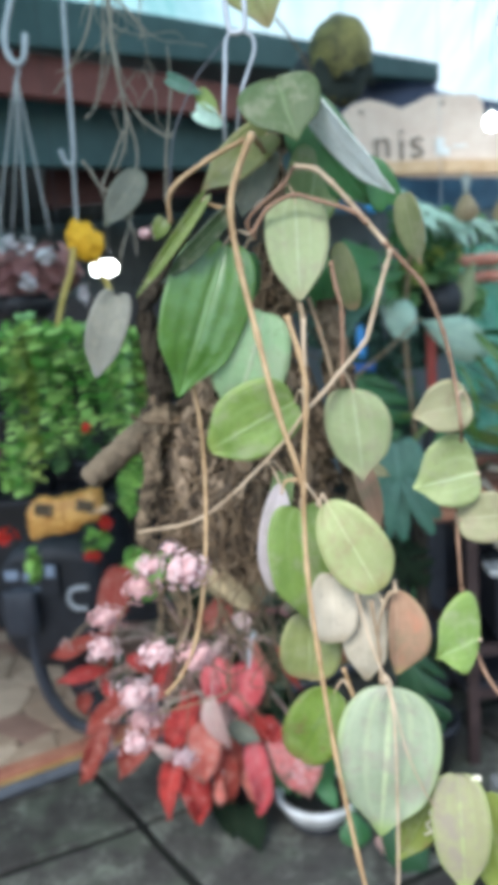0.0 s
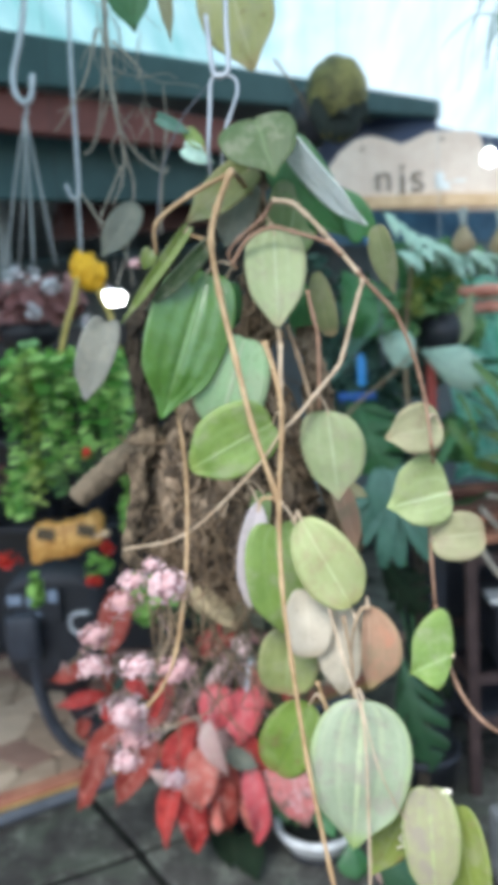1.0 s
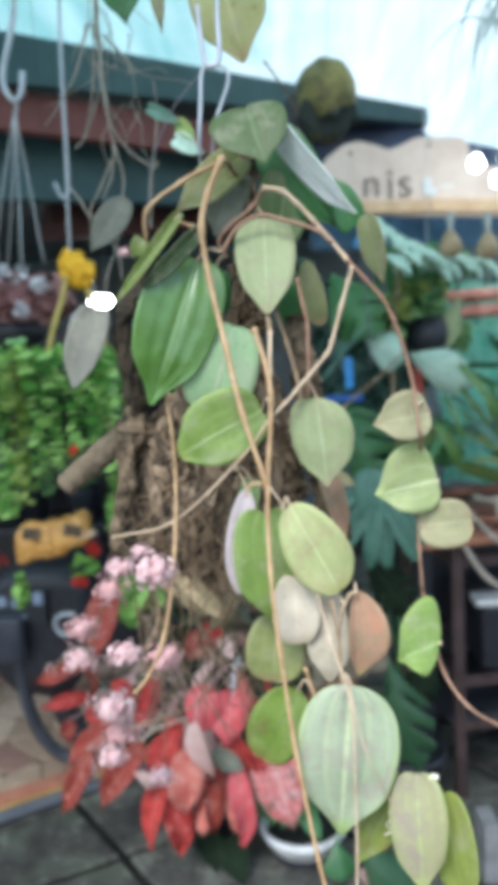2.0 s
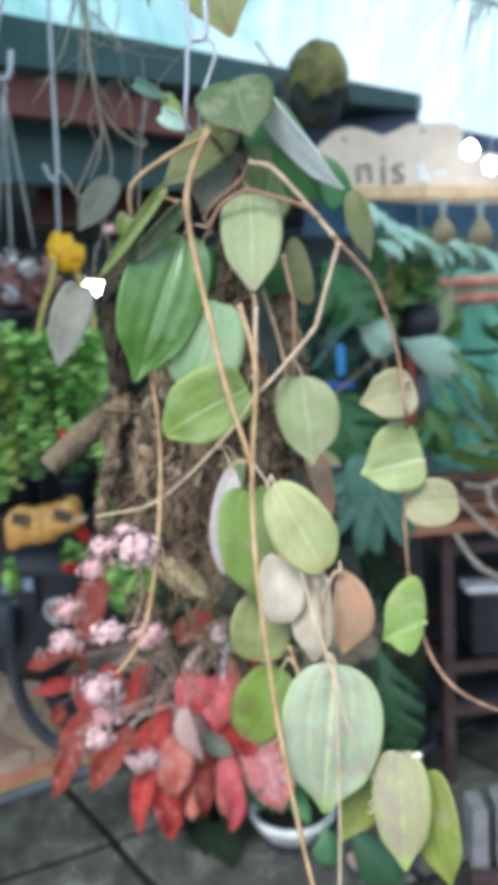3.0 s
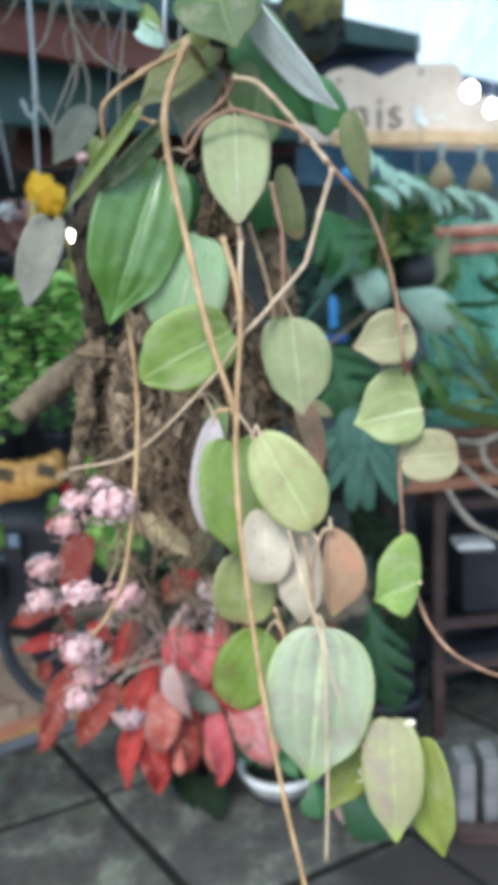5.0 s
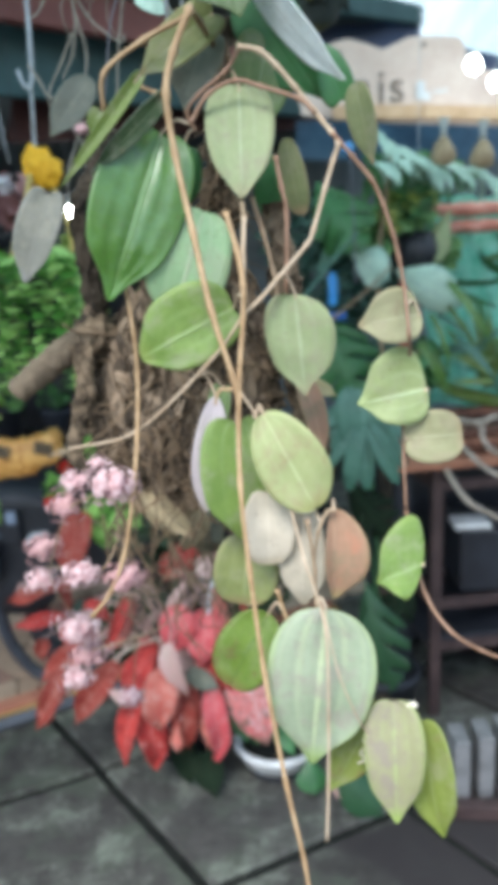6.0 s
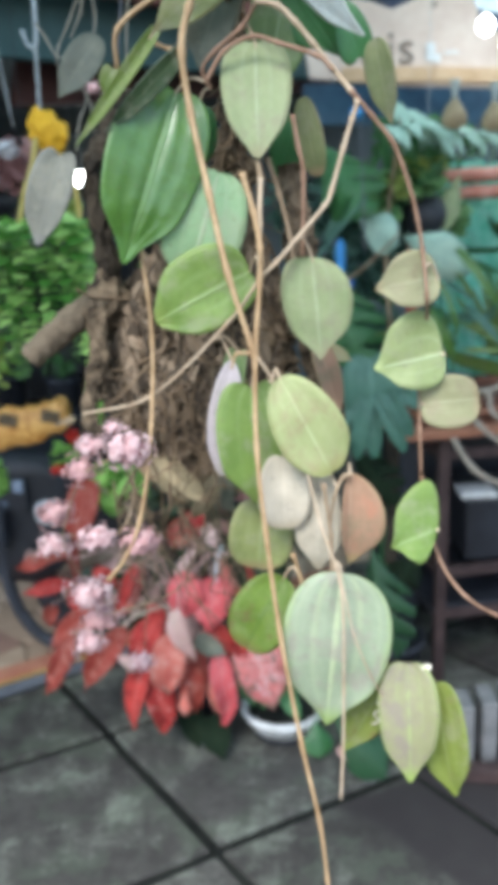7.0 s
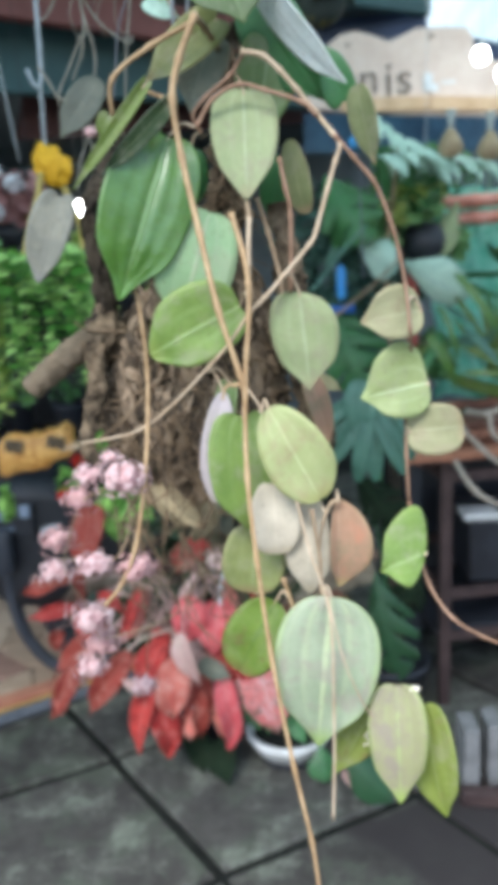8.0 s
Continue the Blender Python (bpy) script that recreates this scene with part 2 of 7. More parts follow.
M_BLOTCH = leaf_material("green_leaf_with_brown_blotch", (0.0697, 0.123, 0.0148), (0.135, 0.213, 0.0312), (0.082, 0.148, 0.0246), (0.13, 0.11, 0.03), spots=0.6, spot_col=(0.15, 0.09, 0.045), translucent=0.1, patch=0.15)
M_MUD = leaf_material("mud_green_leaf", (0.17, 0.2, 0.07), (0.26, 0.3, 0.11), (0.28, 0.33, 0.15), (0.27, 0.2, 0.1), spots=0.4, spot_col=(0.2, 0.14, 0.08))
M_RIMMED = leaf_material("green_leaf_with_tan_rim", (0.15, 0.19, 0.08), (0.25, 0.28, 0.13), (0.28, 0.31, 0.17), (0.42, 0.3, 0.18), rough=0.6)
M_TIPLIME = leaf_material("bright_green_leaf", (0.15, 0.207, 0.0308), (0.229, 0.282, 0.066), (0.29, 0.361, 0.123), (0.22, 0.29, 0.05), spots=0.5, spot_col=(0.24, 0.18, 0.08))
M_GREYPALE = leaf_material("pale_grey_leaf", (0.14, 0.145, 0.11), (0.25, 0.25, 0.21), (0.25, 0.25, 0.21), (0.28, 0.28, 0.26), rough=0.65, sides=0.1)
M_MUDDARK = leaf_material("dark_grey_green_leaf", (0.0253, 0.0558, 0.0169), (0.0439, 0.084, 0.03), (0.15, 0.2, 0.1), (0.2, 0.22, 0.17), rough=0.5, sides=0.2)
# Darkened leaf green: the shade low in the plants is in the colour.
M_DIM = leaf_material("shade_dimmed_leaf", (0.01, 0.042, 0.016), (0.025, 0.085, 0.035), (0.04, 0.11, 0.05), (0.02, 0.06, 0.025), rough=0.4, sides=0.2, patch=0.1, patch_col=(0.05, 0.1, 0.06))
M_TOPLEAF = leaf_material("deep_soft_green_leaf", (0.0444, 0.0832, 0.0266), (0.0832, 0.127, 0.0474), (0.148, 0.215, 0.0962), (0.11, 0.16, 0.06), rough=0.5, translucent=0.1)
M_FOLDED = leaf_material("folded_moss_leaf", (0.0743, 0.126, 0.0169), (0.141, 0.199, 0.0338), (0.132, 0.198, 0.066), (0.14, 0.2, 0.05), rough=0.5, translucent=0.06)
# Near-black leaf: deep shade put into its base colour.
M_DEEP = leaf_material("shade_painted_leaf", (0.006, 0.014, 0.007), (0.016, 0.03, 0.016), (0.02, 0.04, 0.02), (0.01, 0.022, 0.01), rough=0.8, sides=0.2, patch=0.0, spec=0.1)
M_MOSS = leaf_material("moss_green_leaf", (0.1, 0.18, 0.035), (0.19, 0.29, 0.065), (0.25, 0.36, 0.13), (0.17, 0.24, 0.06))
M_FRESH = leaf_material("soft_green_leaf", (0.256, 0.324, 0.122), (0.362, 0.42, 0.196), (0.5, 0.6, 0.34), (0.36, 0.45, 0.18))
M_OLIVE = leaf_material("olive_underside_leaf", (0.26, 0.26, 0.13), (0.36, 0.355, 0.2), (0.43, 0.42, 0.26), (0.36, 0.29, 0.17), patch=0.5, patch_col=(0.33, 0.28, 0.18), spots=0.25, spot_col=(0.24, 0.2, 0.12), rough=0.6)
M_GREYGR = leaf_material("grey_green_leaf", (0.24, 0.31, 0.141), (0.36, 0.423, 0.22), (0.46, 0.54, 0.33), (0.36, 0.33, 0.2), patch=0.5, patch_col=(0.3, 0.27, 0.19), spots=0.3, spot_col=(0.25, 0.22, 0.15), rough=0.6)
M_SILVER = leaf_material("silvery_leaf_underside", (0.635, 0.69, 0.69), (0.828, 0.896, 0.883), (0.744, 0.792, 0.756), (0.5, 0.53, 0.48), rough=0.5, sides=0.2, patch=0.15)
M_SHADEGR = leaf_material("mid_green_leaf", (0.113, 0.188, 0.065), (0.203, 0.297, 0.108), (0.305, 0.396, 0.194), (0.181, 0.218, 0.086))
M_YELLOW = leaf_material("yellow_green_leaf", (0.3, 0.33, 0.1), (0.44, 0.44, 0.18), (0.5, 0.5, 0.26), (0.42, 0.32, 0.15), spots=0.4, spot_col=(0.24, 0.18, 0.08))
M_LIME = leaf_material("yellowing_green_leaf", (0.279, 0.335, 0.112), (0.391, 0.437, 0.205), (0.52, 0.59, 0.31), (0.32, 0.32, 0.12), patch=0.6, patch_col=(0.36, 0.29, 0.17), spots=0.35, spot_col=(0.33, 0.25, 0.13))
M_SPOTTED = leaf_material("brown_spotted_leaf", (0.211, 0.218, 0.104), (0.287, 0.288, 0.155), (0.328, 0.41, 0.172), (0.27, 0.38, 0.09), patch=0.9, patch_col=(0.25, 0.215, 0.17), spots=0.6, spot_col=(0.24, 0.2, 0.15), translucent=0.1)
M_BEIGE = leaf_material("beige_dry_leaf", (0.52, 0.46, 0.35), (0.64, 0.58, 0.46), (0.66, 0.6, 0.48), (0.52, 0.44, 0.3), rough=0.7, sides=0.2, relief=0.15)
M_RUSSET = leaf_material("russet_dying_leaf", (0.319, 0.19, 0.111), (0.437, 0.258, 0.17), (0.565, 0.396, 0.259), (0.407, 0.337, 0.151), spots=0.4, spot_col=(0.5, 0.22, 0.13), rough=0.6, sides=0.2, patch=0.7, patch_col=(0.27, 0.22, 0.13))
M_LILAC = leaf_material("lilac_grey_leaf_edge", (0.36, 0.322, 0.328), (0.504, 0.448, 0.456), (0.66, 0.598, 0.608), (0.4, 0.36, 0.33), rough=0.6, sides=0.1, relief=0.2)
M_GREYLEAF = leaf_material("dull_grey_leaf", (0.12, 0.132, 0.096), (0.2, 0.212, 0.168), (0.27, 0.28, 0.22), (0.18, 0.19, 0.13), rough=0.65, sides=0.1, relief=0.1)
M_STEM = plain("tan_stem", (0.299, 0.18, 0.0855), (0.493, 0.342, 0.19), 40, 0.6, bump=0.4, fine=300)
M_STEMGREY = plain("grey_brown_stem", (0.22, 0.15, 0.09), (0.42, 0.31, 0.2), 40, 0.7, bump=0.4, fine=300)
M_STEMPALE = plain("pale_dry_stem", (0.38, 0.27, 0.17), (0.58, 0.46, 0.33), 40, 0.7, bump=0.4, fine=300)
M_STEMPINK = plain("pinkish_stem", (0.219, 0.12, 0.0704), (0.351, 0.212, 0.141), 40, 0.6, bump=0.3, fine=300)
M_BARK = plain("weathered_bark", (0.014, 0.011, 0.008), (0.225, 0.168, 0.11), 46, 0.9, bump=1.0, fine=170, spec=0.15)
M_FLAKE = islands("bark_flakes", (0.018, 0.013, 0.009), (0.33, 0.245, 0.165), 0.85, 0.0)
M_BARKDARK = plain("dark_bark", (0.0072, 0.006, 0.0048), (0.072, 0.057, 0.039), 40, 0.85, bump=0.9, fine=170, spec=0.2)
M_ROOT = plain("dry_roots", (0.07, 0.046, 0.028), (0.28, 0.2, 0.125), 30, 0.85, bump=0.5, fine=250, spec=0.2)
M_STUB = plain("grey_wood", (0.0782, 0.0615, 0.0415), (0.195, 0.151, 0.102), 24, 0.8, bump=0.6, fine=200, spec=0.2)
M_TAN = leaf_material("tan_dried_leaf", (0.226, 0.172, 0.09), (0.468, 0.378, 0.226), (0.5, 0.42, 0.28), (0.2, 0.12, 0.07), spots=0.5, spot_col=(0.14, 0.09, 0.05), rough=0.75, relief=1.0, sides=0.4)
M_PETAL = islands("pale_pink_petals", (0.612, 0.37, 0.378), (0.756, 0.598, 0.59), 0.55, 0.2)
M_BUDS = plain("rose_buds", (0.5, 0.27, 0.28), (0.7, 0.46, 0.46), 200, 0.6, bump=0.8, fine=400)
M_PETALDARK = islands("dusky_pink_petals", (0.497, 0.258, 0.258), (0.662, 0.442, 0.423), 0.55, 0.2)
M_WIRE = plain("galvanised_wire", (0.38, 0.41, 0.44), (0.54, 0.57, 0.6), 30, 0.45, 0.5, 0.1)
M_CORD = plain("white_cord", (0.5, 0.53, 0.55), (0.68, 0.7, 0.72), 60, 0.7)
M_REDLEAF = leaf_material("red_leaf", (0.27, 0.016, 0.016), (0.558, 0.065, 0.055), (0.62, 0.2, 0.17), (0.4, 0.05, 0.04), spots=0.5, spot_col=(0.62, 0.28, 0.24), rough=0.6, relief=0.8, sides=0.15, patch=0.7, patch_col=(0.17, 0.02, 0.02), spec=0.2)
M_ROSE = leaf_material("rose_red_crinkled_leaf", (0.46, 0.04, 0.05), (0.68, 0.11, 0.12), (0.7, 0.3, 0.29), (0.5, 0.06, 0.07), spots=0.4, spot_col=(0.3, 0.03, 0.04), rough=0.5, relief=1.0, sides=0.4, patch=0.5, patch_col=(0.66, 0.27, 0.26))
M_REDPINK = leaf_material("coral_pink_leaf", (0.44, 0.085, 0.065), (0.64, 0.2, 0.155), (0.6, 0.09, 0.08), (0.1, 0.13, 0.1), spots=0.55, spot_col=(0.1, 0.12, 0.09), rough=0.6, relief=0.8, sides=0.1, patch=0.6, patch_col=(0.6, 0.36, 0.3), spec=0.2)
M_REDDARK = leaf_material("brick_red_leaf", (0.19, 0.024, 0.018), (0.351, 0.0638, 0.0465), (0.44, 0.15, 0.11), (0.22, 0.04, 0.025), spots=0.35, spot_col=(0.1, 0.05, 0.035), rough=0.6, relief=0.8, sides=0.1, patch=0.6, patch_col=(0.42, 0.17, 0.13), spec=0.2)
M_VARIEG = leaf_material("pink_and_green_leaf", (0.5, 0.08, 0.08), (0.66, 0.2, 0.18), (0.74, 0.5, 0.46), (0.05, 0.09, 0.05), spots=0.75, spot_col=(0.05, 0.08, 0.05), rough=0.5, relief=0.6, sides=0.4, patch=0.95, patch_col=(0.7, 0.42, 0.4))
M_FADED = leaf_material("faded_pink_leaf", (0.45, 0.26, 0.24), (0.62, 0.42, 0.38), (0.6, 0.38, 0.34), (0.5, 0.32, 0.28), rough=0.6, sides=0.1)
M_MONST = leaf_material("deep_teal_green_leaf", (0.0408, 0.122, 0.0816), (0.102, 0.245, 0.174), (0.15, 0.31, 0.24), (0.06, 0.18, 0.12), rough=0.4, spec=0.5, sides=0.2, patch=0.3, patch_col=(0.15, 0.3, 0.24))
M_MONSTD = leaf_material("dark_green_leaf", (0.0244, 0.104, 0.0313), (0.061, 0.209, 0.0696), (0.0798, 0.232, 0.0943), (0.03, 0.09, 0.03), rough=0.35, sides=0.2, patch=0.15, patch_col=(0.06, 0.14, 0.07))
M_LIMESTRAP = leaf_material("light_green_strap_leaf", (0.14, 0.24, 0.06), (0.24, 0.36, 0.1), (0.3, 0.42, 0.16), (0.2, 0.3, 0.08), rough=0.45, sides=0.2)
M_TEALLF = leaf_material("light_teal_leaf", (0.338, 0.561, 0.46), (0.65, 0.854, 0.701), (0.44, 0.62, 0.55), (0.26, 0.45, 0.38), rough=0.45, sides=0.2, patch=0.3, patch_col=(0.24, 0.42, 0.33))
M_CLUMP = islands("small_green_leaves", (0.0902, 0.276, 0.037), (0.463, 0.753, 0.197), 0.5, 0.3)
M_CLUMPD = islands("dark_green_leaves", (0.02, 0.09, 0.02), (0.1, 0.26, 0.08), 0.5, 0.2)
M_MIDCLUMP = islands("mid_green_leaves", (0.065, 0.188, 0.06), (0.286, 0.5, 0.192), 0.5, 0.2)
M_CLUMPY = islands("yellow_green_leaves", (0.16, 0.24, 0.04), (0.36, 0.42, 0.12), 0.5, 0.2)
# Dark teal for the gap filler; the dimness is in the colour.
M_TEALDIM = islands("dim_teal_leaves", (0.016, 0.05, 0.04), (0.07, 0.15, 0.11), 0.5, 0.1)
# Leaf tones darkened to stand for the shade behind the red plant.
M_SHADOWLF = islands("shade_dark_leaves", (0.012, 0.03, 0.012), (0.06, 0.09, 0.04), 0.5, 0.05)
M_MAROON = islands("maroon_leaves", (0.135, 0.0405, 0.0405), (0.459, 0.23, 0.216), 0.5, 0.1)
M_WHITEPL = plain("white_glazed_plastic", (0.5, 0.5, 0.47), (0.78, 0.79, 0.78), 16, 0.4, bump=0.1, fine=60)
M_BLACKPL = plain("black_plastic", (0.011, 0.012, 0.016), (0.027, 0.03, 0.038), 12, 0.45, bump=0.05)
M_SLATE = plain("dark_slate_plastic", (0.022, 0.025, 0.034), (0.046, 0.052, 0.066), 12, 0.5, bump=0.05)
# Dark tone of the gourd's underside, shade put into the colour.
M_SLATEGREEN = plain("dark_grey_green_underside", (0.022, 0.032, 0.03), (0.06, 0.08, 0.07), 14, 0.7, bump=0.3)
M_GREYPOST = plain("pale_grey_paint", (0.2, 0.24, 0.25), (0.34, 0.39, 0.4), 8, 0.6, bump=0.1)
M_RACK = plain("dark_brown_steel", (0.04, 0.025, 0.025), (0.1, 0.065, 0.06), 14, 0.55, 0.3, 0.15)
M_PLANK = plain("reddish_plank", (0.12, 0.05, 0.032), (0.4, 0.17, 0.1), 12, 0.7, bump=0.4, vary=0.5)
M_DRIFT = plain("pale_driftwood", (0.28, 0.23, 0.18), (0.46, 0.39, 0.32), 18, 0.8, bump=0.4)
M_SIGN = plain("pale_sign_board", (0.64, 0.49, 0.42), (0.8, 0.68, 0.6), 7, 0.5, bump=0.15, fine=60)
M_INK = plain("dark_paint", (0.16, 0.12, 0.1), (0.28, 0.22, 0.18), 40, 0.6)
M_FASCIA = plain("dark_teal_paint", (0.03, 0.078, 0.085), (0.055, 0.12, 0.13), 6, 0.6, bump=0.1)
M_FASCRED = plain("brick_red_paint", (0.15, 0.05, 0.045), (0.24, 0.085, 0.075), 6, 0.6, bump=0.1)
M_DULLRED = plain("dull_dark_red_paint", (0.055, 0.022, 0.022), (0.1, 0.04, 0.038), 6, 0.7, bump=0.1)
M_NAVY = plain("navy_tarp", (0.0325, 0.0525, 0.119), (0.0688, 0.1, 0.2), 5, 0.5, bump=0.2)
M_BLUETARP = plain("dark_blue_tarpaulin", (0.025, 0.075, 0.14), (0.07, 0.17, 0.28), 9, 0.4, bump=0.5)
M_YELLOWCL = plain("yellow_cloth", (0.72, 0.34, 0.01), (0.9, 0.5, 0.03), 40, 0.7, bump=0.5)
M_STRAP = plain("yellow_strap", (0.45, 0.34, 0.08), (0.62, 0.48, 0.16), 30, 0.6)
M_ORANGE = plain("orange_varnished_wood", (0.42, 0.16, 0.02), (0.86, 0.5, 0.16), 26, 0.42, bump=0.3, fine=70)
M_COCO = plain("mossy_gourd", (0.018, 0.022, 0.014), (0.3, 0.27, 0.08), 11, 0.6, bump=0.6)
M_REDPOST = plain("red_painted_post", (0.34, 0.05, 0.04), (0.46, 0.09, 0.07), 10, 0.6)
M_BLUE = plain("bright_blue_plastic", (0.04, 0.27, 0.68), (0.08, 0.4, 0.82), 10, 0.4)
M_WALL = plain("dark_back_wall", (0.075, 0.095, 0.105), (0.15, 0.175, 0.19), 3, 0.8)
M_REDFL = islands("red_petals", (0.5, 0.015, 0.01), (0.75, 0.06, 0.03), 0.5, 0.2)
# White of the sign's tag and of the glare painted around it.
M_TAGGLARE = plain("white_tag_and_glare", (0.7, 0.72, 0.74), (0.82, 0.84, 0.85), 12, 0.6)

# ---- structure ----
def translucent_sheet(name, lo, hi, share=0.8, stretch=(1.0, 1.0, 1.0)):
    k = Nodes(name)
    mp = k.n("Mapping")
    mp.inputs["Scale"].default_value = stretch
    k.link(k.coord(), mp.inputs["Vector"])
    fac = k.math("ADD", k.math("MULTIPLY", k.noise(1.3), 0.4), k.math("MULTIPLY", k.noise(4, 5, 0.65, mp.outputs[0]), 0.6))
    return k.done(k.ramp(fac, lo, hi, 0.35, 0.65), 0.5, 0.0, 0.3, share)



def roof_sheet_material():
    """Translucent sheets: greener and darker towards low x, paler towards high x, with long streaks."""
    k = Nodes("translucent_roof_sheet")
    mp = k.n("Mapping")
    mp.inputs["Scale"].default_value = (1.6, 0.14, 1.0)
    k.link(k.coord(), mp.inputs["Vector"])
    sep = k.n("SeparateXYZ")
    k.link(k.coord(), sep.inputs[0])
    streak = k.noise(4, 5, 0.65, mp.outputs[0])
    x_blend = k.math("ADD", sep.outputs[0], k.math("MULTIPLY", k.math("SUBTRACT", k.noise(1.6, 5), 0.5), 1.2))
    green_end = k.ramp(streak, (0.16, 0.36, 0.33), (0.34, 0.53, 0.5))
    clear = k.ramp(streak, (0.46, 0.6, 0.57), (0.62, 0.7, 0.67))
    col = k.mix(k.smooth(x_blend, -0.35, 0.45), green_end, clear)
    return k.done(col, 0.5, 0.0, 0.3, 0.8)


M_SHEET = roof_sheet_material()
M_TEAL = translucent_sheet("teal_tarpaulin", (0.07, 0.6, 0.42), (0.6, 0.95, 0.82), 0.45, (6.0, 6.0, 6.0))
M_BAG = translucent_sheet("thin_clear_plastic", (0.55, 0.58, 0.56), (0.8, 0.82, 0.8), 0.6)

gk = Nodes("packed_earth")
M_EARTH = gk.done(gk.ramp(gk.noise(6, 6), (0.006, 0.007, 0.006), (0.02, 0.022, 0.018)), 0.9, 0.0, 0.2)


def paver_material(name, lo, hi, moss, wet):
    """Worn concrete: grain, pale scuffs, moss tint and damp patches."""
    k = Nodes(name)
    w = k.n("NewGeometry").outputs["Position"]
    rnd = k.n("ObjectInfo").outputs["Random"]
    f1, f2, f3 = k.noise(4.5, 5, 0.6, w), k.noise(18, 6, 0.7, w), k.noise(160, 3, 0.6, w)
    tone = k.math("ADD", k.math("ADD", k.math("MULTIPLY", f2, 0.55), k.math("MULTIPLY", f3, 0.25)), k.math("MULTIPLY", rnd, 0.2))
    col = k.ramp(tone, lo, hi, 0.35, 0.72)
    col = k.mix(k.math("MULTIPLY", k.smooth(k.noise(5.5, 6, 0.65, w), 0.48, 0.62), 0.6), col, moss)
    scuff = k.smooth(k.noise(4.6, 9, 0.78, w), 0.47, 0.68)
    col = k.mix(k.math("MULTIPLY", scuff, 0.75), col, (0.215, 0.23, 0.185))
    sep = k.n("SeparateXYZ")
    k.link(w, sep.inputs[0])
    edge = k.math("ADD", k.math("ADD", k.math("MULTIPLY", sep.outputs[0], 0.68), k.math("MULTIPLY", sep.outputs[1], 0.73)), k.math("MULTIPLY", k.math("SUBTRACT", f1, 0.5), 0.2))
    over = k.math("ADD", k.math("MULTIPLY", sep.outputs[0], -0.474), k.math("MULTIPLY", sep.outputs[1], 0.88))
    damp = k.math("MULTIPLY", k.math("MULTIPLY", k.smooth(edge, wet, wet + 0.07), k.smooth(over, 1.42, 1.46, 1.0, 0.0)), 0.95)
    col = k.mix(damp, col, (0.03, 0.025, 0.025))
    k.bump(k.math("ADD", k.math("MULTIPLY", f3, 0.5), f2), 0.5, 0.004)
    return k.done(col, k.math("ADD", k.math("MULTIPLY", damp, -0.2), 0.85), 0.0, 0.3)


M_PAVER = paver_material("worn_grey_concrete", (0.024, 0.022, 0.019), (0.086, 0.08, 0.072), (0.075, 0.09, 0.064), 1.43)
M_STONE = plain("beige_flagstone", (0.36, 0.25, 0.17), (0.56, 0.42, 0.3), 9, 0.85, bump=0.4, vary=0.4)
M_STONEBR = plain("brown_flagstone", (0.2, 0.11, 0.08), (0.32, 0.19, 0.14), 9, 0.85, bump=0.4, vary=0.4)
M_MORTAR = plain("sandy_mortar", (0.16, 0.11, 0.08), (0.26, 0.19, 0.14), 20, 0.9, bump=0.4)
M_KERB = plain("worn_red_kerb", (0.3, 0.09, 0.06), (0.46, 0.2, 0.12), 12, 0.8, bump=0.4)
M_OCHRE = plain("worn_ochre_paint", (0.3, 0.17, 0.05), (0.52, 0.33, 0.12), 14, 0.8, bump=0.4)
M_GREYPIPE = plain("grey_pipe", (0.07, 0.08, 0.095), (0.14, 0.15, 0.17), 12, 0.5, 0.1)
M_BLOCK = plain("light_grey_block", (0.12, 0.12, 0.12), (0.27, 0.27, 0.265), 14, 0.85, bump=0.4)

bm = bmesh.new()
box(bm, (400, 400, 0.04), (0, 0, -0.034))
ground = tagged(part("ground", bm, M_EARTH, None, smooth=False), "dark packed earth under the paving", "ground", kind="structure")


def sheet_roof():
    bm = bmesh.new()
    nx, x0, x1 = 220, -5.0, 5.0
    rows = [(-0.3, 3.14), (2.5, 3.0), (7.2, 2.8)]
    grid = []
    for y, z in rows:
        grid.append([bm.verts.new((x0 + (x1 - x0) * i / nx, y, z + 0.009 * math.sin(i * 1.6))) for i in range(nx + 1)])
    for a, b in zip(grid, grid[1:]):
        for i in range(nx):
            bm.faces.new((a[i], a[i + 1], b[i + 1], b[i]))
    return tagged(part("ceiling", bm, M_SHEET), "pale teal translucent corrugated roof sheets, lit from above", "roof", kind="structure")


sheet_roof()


def wall(name, size, at, material, label):
    bm = bmesh.new()
    box(bm, size, at)
    return tagged(part(name, bm, material, None, smooth=False), label, "wall", kind="structure")


wall("wall_north", (10, 0.1, 2.75), (0, 7.2, 1.36), M_WALL, "dark back wall of the nursery shed")
wall("wall_east", (0.1, 2.6, 2.85), (5.0, 5.9, 1.41), M_WALL, "dark side wall of the nursery shed")
wall("wall_west", (0.1, 2.6, 2.35), (-5.0, 5.9, 1.16), M_WALL, "dark side wall of the nursery shed")


